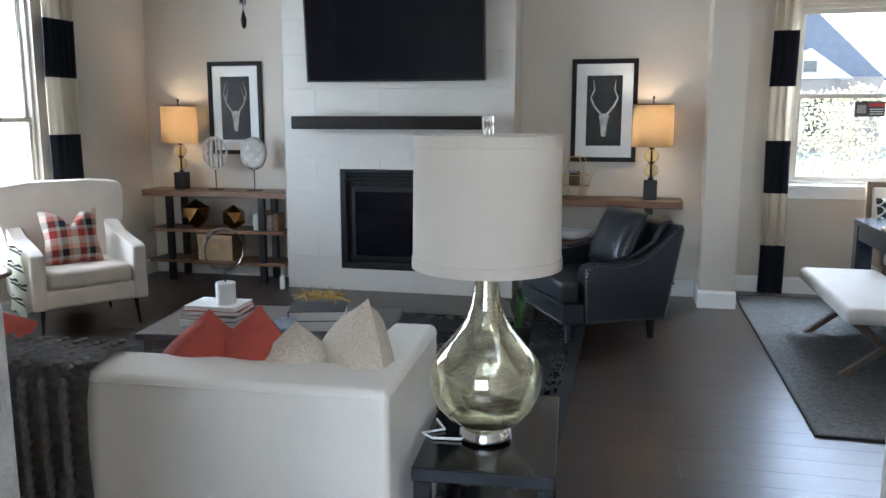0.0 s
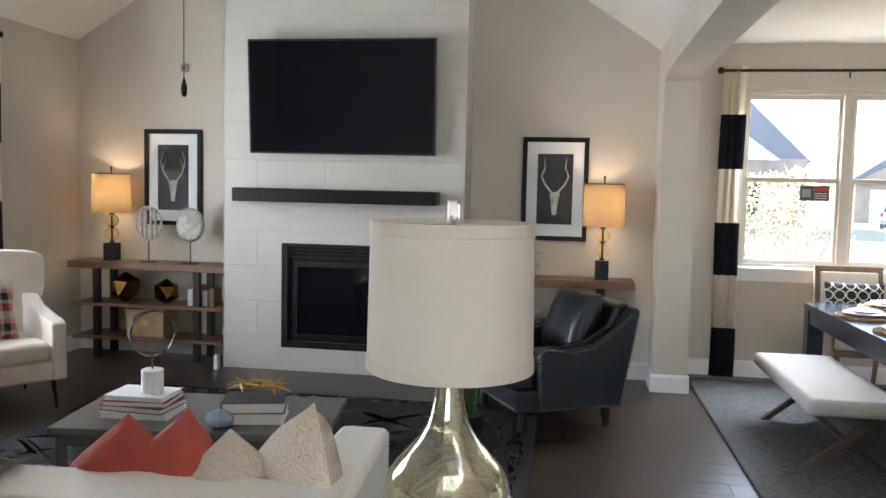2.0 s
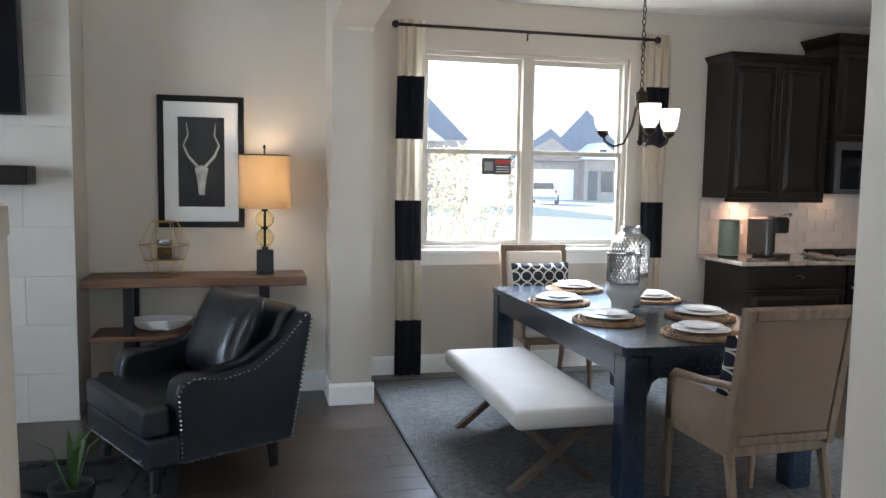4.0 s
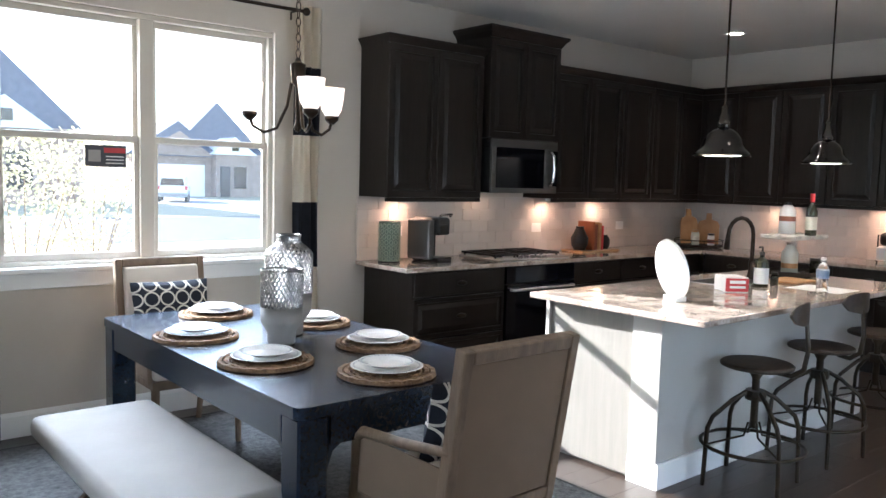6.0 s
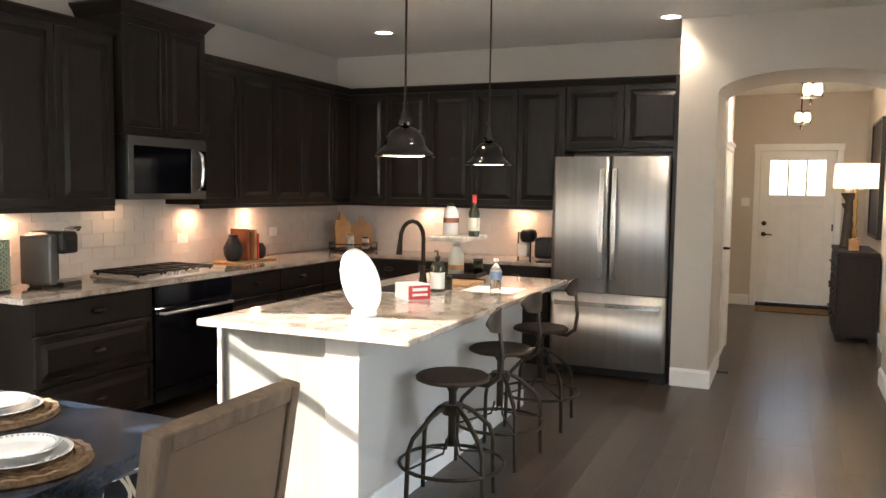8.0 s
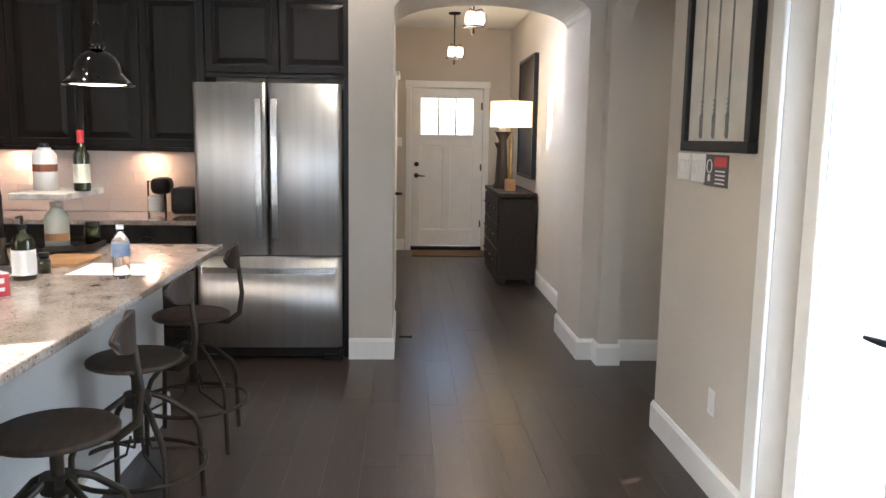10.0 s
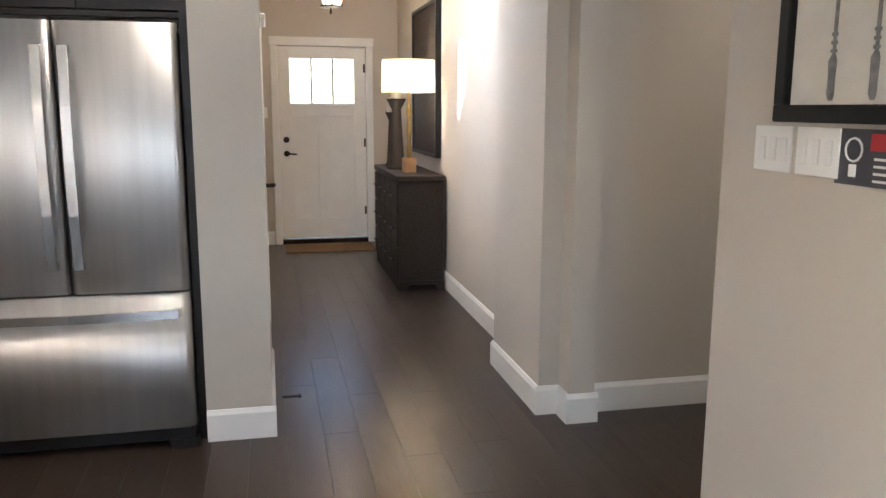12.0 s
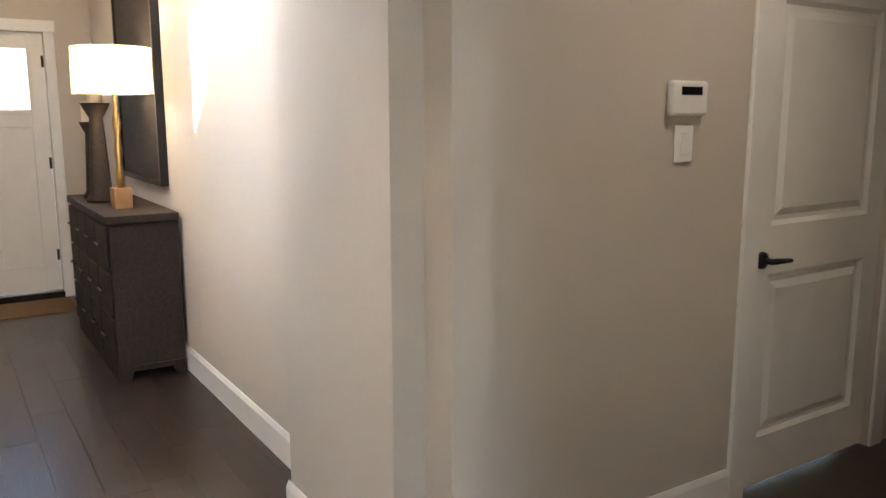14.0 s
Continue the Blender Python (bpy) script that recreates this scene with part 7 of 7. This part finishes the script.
part("plate", bx(-.035, .035, .0005, .006, 0, .115, .002), TRIM, ol)
part("socket", bx(-.018, .018, .0062, .009, .02, .095), PAPERW, ol)
for m in (pose(5.02, 2.257, .075), pose(7.58, 3.593, .09, 0, 0, 180)):
    ds = thing("door_stop", m, "dark spring door stop on baseboard", "door stop", "door stops")
    part("spring", tube(B(), [(0, 0, 0), (0, .075, 0)], .007, 8), BLACKM, ds)
    part("tip", tube(B(), [(0, .075, 0), (0, .09, 0)], .011, 8), BLACKP, ds)
# sunlit white door, given full glass panes to make it bright
pd = tagged(thing("door_3", pose(3.42, 2.10, 0.02), "white door with dark lever, glass panes added for bright daylight", "door"), kind="structure")
for x0 in (0.0, .70):
    bm = B()
    for s in ((x0 + .004, x0 + .10, 0, 2.07), (x0 + .60, x0 + .696, 0, 2.07), (x0 + .10, x0 + .60, 0, .20), (x0 + .10, x0 + .60, 1.95, 2.07)):
        box(bm, s[0], s[1], 0, .045, s[2], s[3], .004)
    d = part("door_leaf", bm, DOORW, pd)
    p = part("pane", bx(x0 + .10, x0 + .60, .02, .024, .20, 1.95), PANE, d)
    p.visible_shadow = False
part("lever", tube(B(), [(.755, .045, .92), (.755, .09, .92), (.79, .10, .92), (.87, .10, .915)], [.013, .013, .012, .008], 8), BLACKM, pd, smooth=True)
casing("door_trim", [(4.82, 4.92, 2.2405, 2.258, 0, 2.1), (3.32, 3.42, 2.2405, 2.258, 0, 2.1), (3.31, 4.93, 2.2405, 2.26, 2.101, 2.2)])

# ---- outside: street, houses, car, shrubs ----
tagged(link("road", bx(-60, 90, 24.0, 36.0, -.45, -.34), ASPH), kind="structure")
tagged(link("driveway", bx(18.5, 25.5, 36.0, 65.0, -.45, -.335), CONC), kind="structure")


def house(m, label, arch):
    h = thing("house", m, label, "house", "houses across the street")
    part("wall", bx(-4.5, 5.2, 0, 8, 0, 3.0), BRICKM, h)
    part("garage_door", bx(-3.6, .4, -.06, -.001, 0, 2.15), TRIM, h)
    bm = prism(B(), [(-5.0, 2.7), (-1.6, 5.0), (1.4, 2.7)], -.5, 8, "y")
    part("roof", bm, ROOF, h)
    part("gable", prism(B(), [(-4.4, 2.75), (-1.5, 4.35), (.85, 2.75)], -.53, -.505, "y"), BRICKM, h)
    part("roof", prism(B(), [(-1.6, 2.9), (2.0, 6.6), (5.8, 2.9)], 1.5, 8.4, "y"), ROOF, h)
    part("porch", bx(.9, 3.4, -.8, -.001, 0, 2.9), BRICKM, h)
    part("porch_roof", prism(B(), [(.5, 2.9), (2.15, 4.1), (3.8, 2.9)], -1.1, 1.5, "y"), TRIM, h)
    part("front_door", bx(1.2, 1.9, -.86, -.801, 0, 2.1), BLACKM, h)
    part("window", bx(2.2, 3.1, -.86, -.801, .6, 2.1), BLACKG, h)
    part("attic_window", bx(1.9, 2.4, -1.16, -1.101, 3.15, 3.6), BLACKG, h)
    return h


hs = house(pose(27.0, 65.5, -.34) @ Matrix.Scale(1.2, 4), "brown brick house with grey roof and garage", True)
copy_thing(hs, pose(6.6, 50.0, -.34) @ Matrix.Scale(1.15, 4))
copy_thing(hs, pose(46.5, 65.0, -.34) @ Matrix.Scale(1.2, 4))
car = thing("parked_car", pose(19.9, 52.8, -.335, 0, 0, -24), "white suv parked on the driveway", "car")
bm = B()
prism(bm, [(-.92, .35), (.92, .35), (.95, .95), (.82, 1.05), (.72, 1.62), (-.72, 1.62), (-.82, 1.05), (-.95, .95)], 0, 4.4, "y")
part("body", bm, PLATE, car)
part("rear_window", prism(B(), [(-.74, 1.08), (.74, 1.08), (.64, 1.52), (-.64, 1.52)], -.02, -.001, "y"), BLACKG, car)
for x in (-.85, .85):
    for y in (.8, 3.5):
        part("wheel", lathe(B(), [(.34, -.11), (.34, .11)], seg=18, m=Matrix.Translation((x, y, .34)) @ pose(0, 0, 0, 0, 90, 0)), BLACKP, car)
    part("tail_light", bx(x - .08, x + .08, -.03, -.001, .80, 1.05), REDC, car)
part("bumper", bx(-.9, .9, -.06, -.001, .38, .58), GREYC, car)
LEAFY = mat("sunlit_shrub_leaf", (0.24, 0.26, 0.15), 0.7, var=0.4, vs=3, second=(0.40, 0.39, 0.24))


lf = LEAFY.node_tree
tr_n, ms_n = lf.nodes.new("ShaderNodeBsdfTranslucent"), lf.nodes.new("ShaderNodeMixShader")
tr_n.inputs["Color"].default_value = (0.52, 0.50, 0.30, 1)
ms_n.inputs[0].default_value = 0.6
lf.links.new(lf.nodes["Principled BSDF"].outputs[0], ms_n.inputs[1])
lf.links.new(tr_n.outputs[0], ms_n.inputs[2])
lf.links.new(ms_n.outputs[0], lf.nodes["Material Output"].inputs[0])


def shrub(m, seed, r, h, n=2400):
    random.seed(seed)
    s = thing("shrub", m, "sunlit yellow-green shrub with loose small leaves", "shrub", "front shrubs")
    bm = B()
    for k in range(7):
        a = k * .9
        tube(bm, [(0, 0, 0), (.25 * r * math.cos(a), .25 * r * math.sin(a), h * .4), (.7 * r * math.cos(a), .7 * r * math.sin(a), h * .85)], [.014, .009, .003], 5)
    part("branch", bm, MATT, s)
    bm = B()
    for k in range(n):
        a, u, v = random.uniform(0, 6.28), random.random() ** .5, random.random()
        q = r * u * (.55 + .45 * math.sin(v * 3)) * (1 + .4 * noise.noise((math.cos(a) * 2, math.sin(a) * 2, v * 4 + seed)))
        p = Vector((q * math.cos(a), q * math.sin(a), h * (.12 + .95 * v)))
        d = Vector((random.uniform(-1, 1), random.uniform(-1, 1), random.uniform(-.3, 1))).normalized() * random.uniform(.035, .075)
        w = d.orthogonal().normalized() * .02
        bm.faces.new([bm.verts.new(x) for x in (p, p + d * .5 + w, p + d, p + d * .5 - w)])
    tagged(part("foliage", bm, LEAFY, s), kind="stuff")


shrub(pose(2.55, 12.0, -.35), 1, .75, 2.1)
shrub(pose(3.35, 12.4, -.35), 2, .70, 2.2)
shrub(pose(1.5, 12.6, -.35), 5, .8, 1.9)
shrub(pose(-7.5, 6.0, -.35), 6, 1.0, 2.2)

# ---- floor planks ----
PW_ = .165
lens = (.9, 1.15, 1.4, 1.65)
pm = []
fl_ob = bpy.data.objects["floor"]
for L in lens:
    bm = B()
    x0, x1, y0, y1, e = .0003, L - .0003, .0003, PW_ - .0003, .0006
    a = [bm.verts.new(p) for p in ((x0, y0, -.011), (x1, y0, -.011), (x1, y1, -.011), (x0, y1, -.011))]
    b = [bm.verts.new(p) for p in ((x0, y0, -e), (x1, y0, -e), (x1, y1, -e), (x0, y1, -e))]
    c = [bm.verts.new(p) for p in ((x0 + e, y0 + e, 0), (x1 - e, y0 + e, 0), (x1 - e, y1 - e, 0), (x0 + e, y1 - e, 0))]
    for p, q in ((a, b), (b, c)):
        for k in range(4):
            bm.faces.new((p[k], p[(k + 1) % 4], q[(k + 1) % 4], q[k]))
    bm.faces.new(c)
    me = bpy.data.meshes.new("plank")
    bm.to_mesh(me)
    bm.free()
    me.materials.append(PLANK)
    pm.append(me)
random.seed(11)
rest_v, rest_f = [], []
count = 0
row = 0
y = -1.7
while y < 7.5:
    x = -4.75 - random.random() * 1.2
    while x < 12.7:
        k = random.randrange(4)
        L = lens[k]
        cx = x + L / 2
        keep = (y < 7.4) and (x < 8.3 or 1.9 < y < 3.95) and not (x + L < -1.7 and y < .3)
        near = (y > 2.0 and y < 4.75 and 0.0 < cx < 9.5) or (2.2 < y < 5.5 and -.6 < cx < 1.1)
        if keep:
            if near and count < 300:
                o = new("plank", pm[k])
                o.parent = fl_ob
                o.matrix_basis = Matrix.Translation((x, y, 0))
                count += 1
            else:
                base = len(rest_v)
                for v in pm[k].vertices:
                    rest_v.append((v.co.x + x, v.co.y + y, v.co.z))
                for f in pm[k].polygons:
                    rest_f.append([base + i for i in f.vertices])
        x += L
    y += PW_
    row += 1
me = bpy.data.meshes.new("planks_rest")
me.from_pydata(rest_v, [], rest_f)
me.materials.append(PLANKR)
pr = new("plank_field", me)
pr.parent = fl_ob
tagged(pr, "dark brown hardwood planks", kind="stuff")
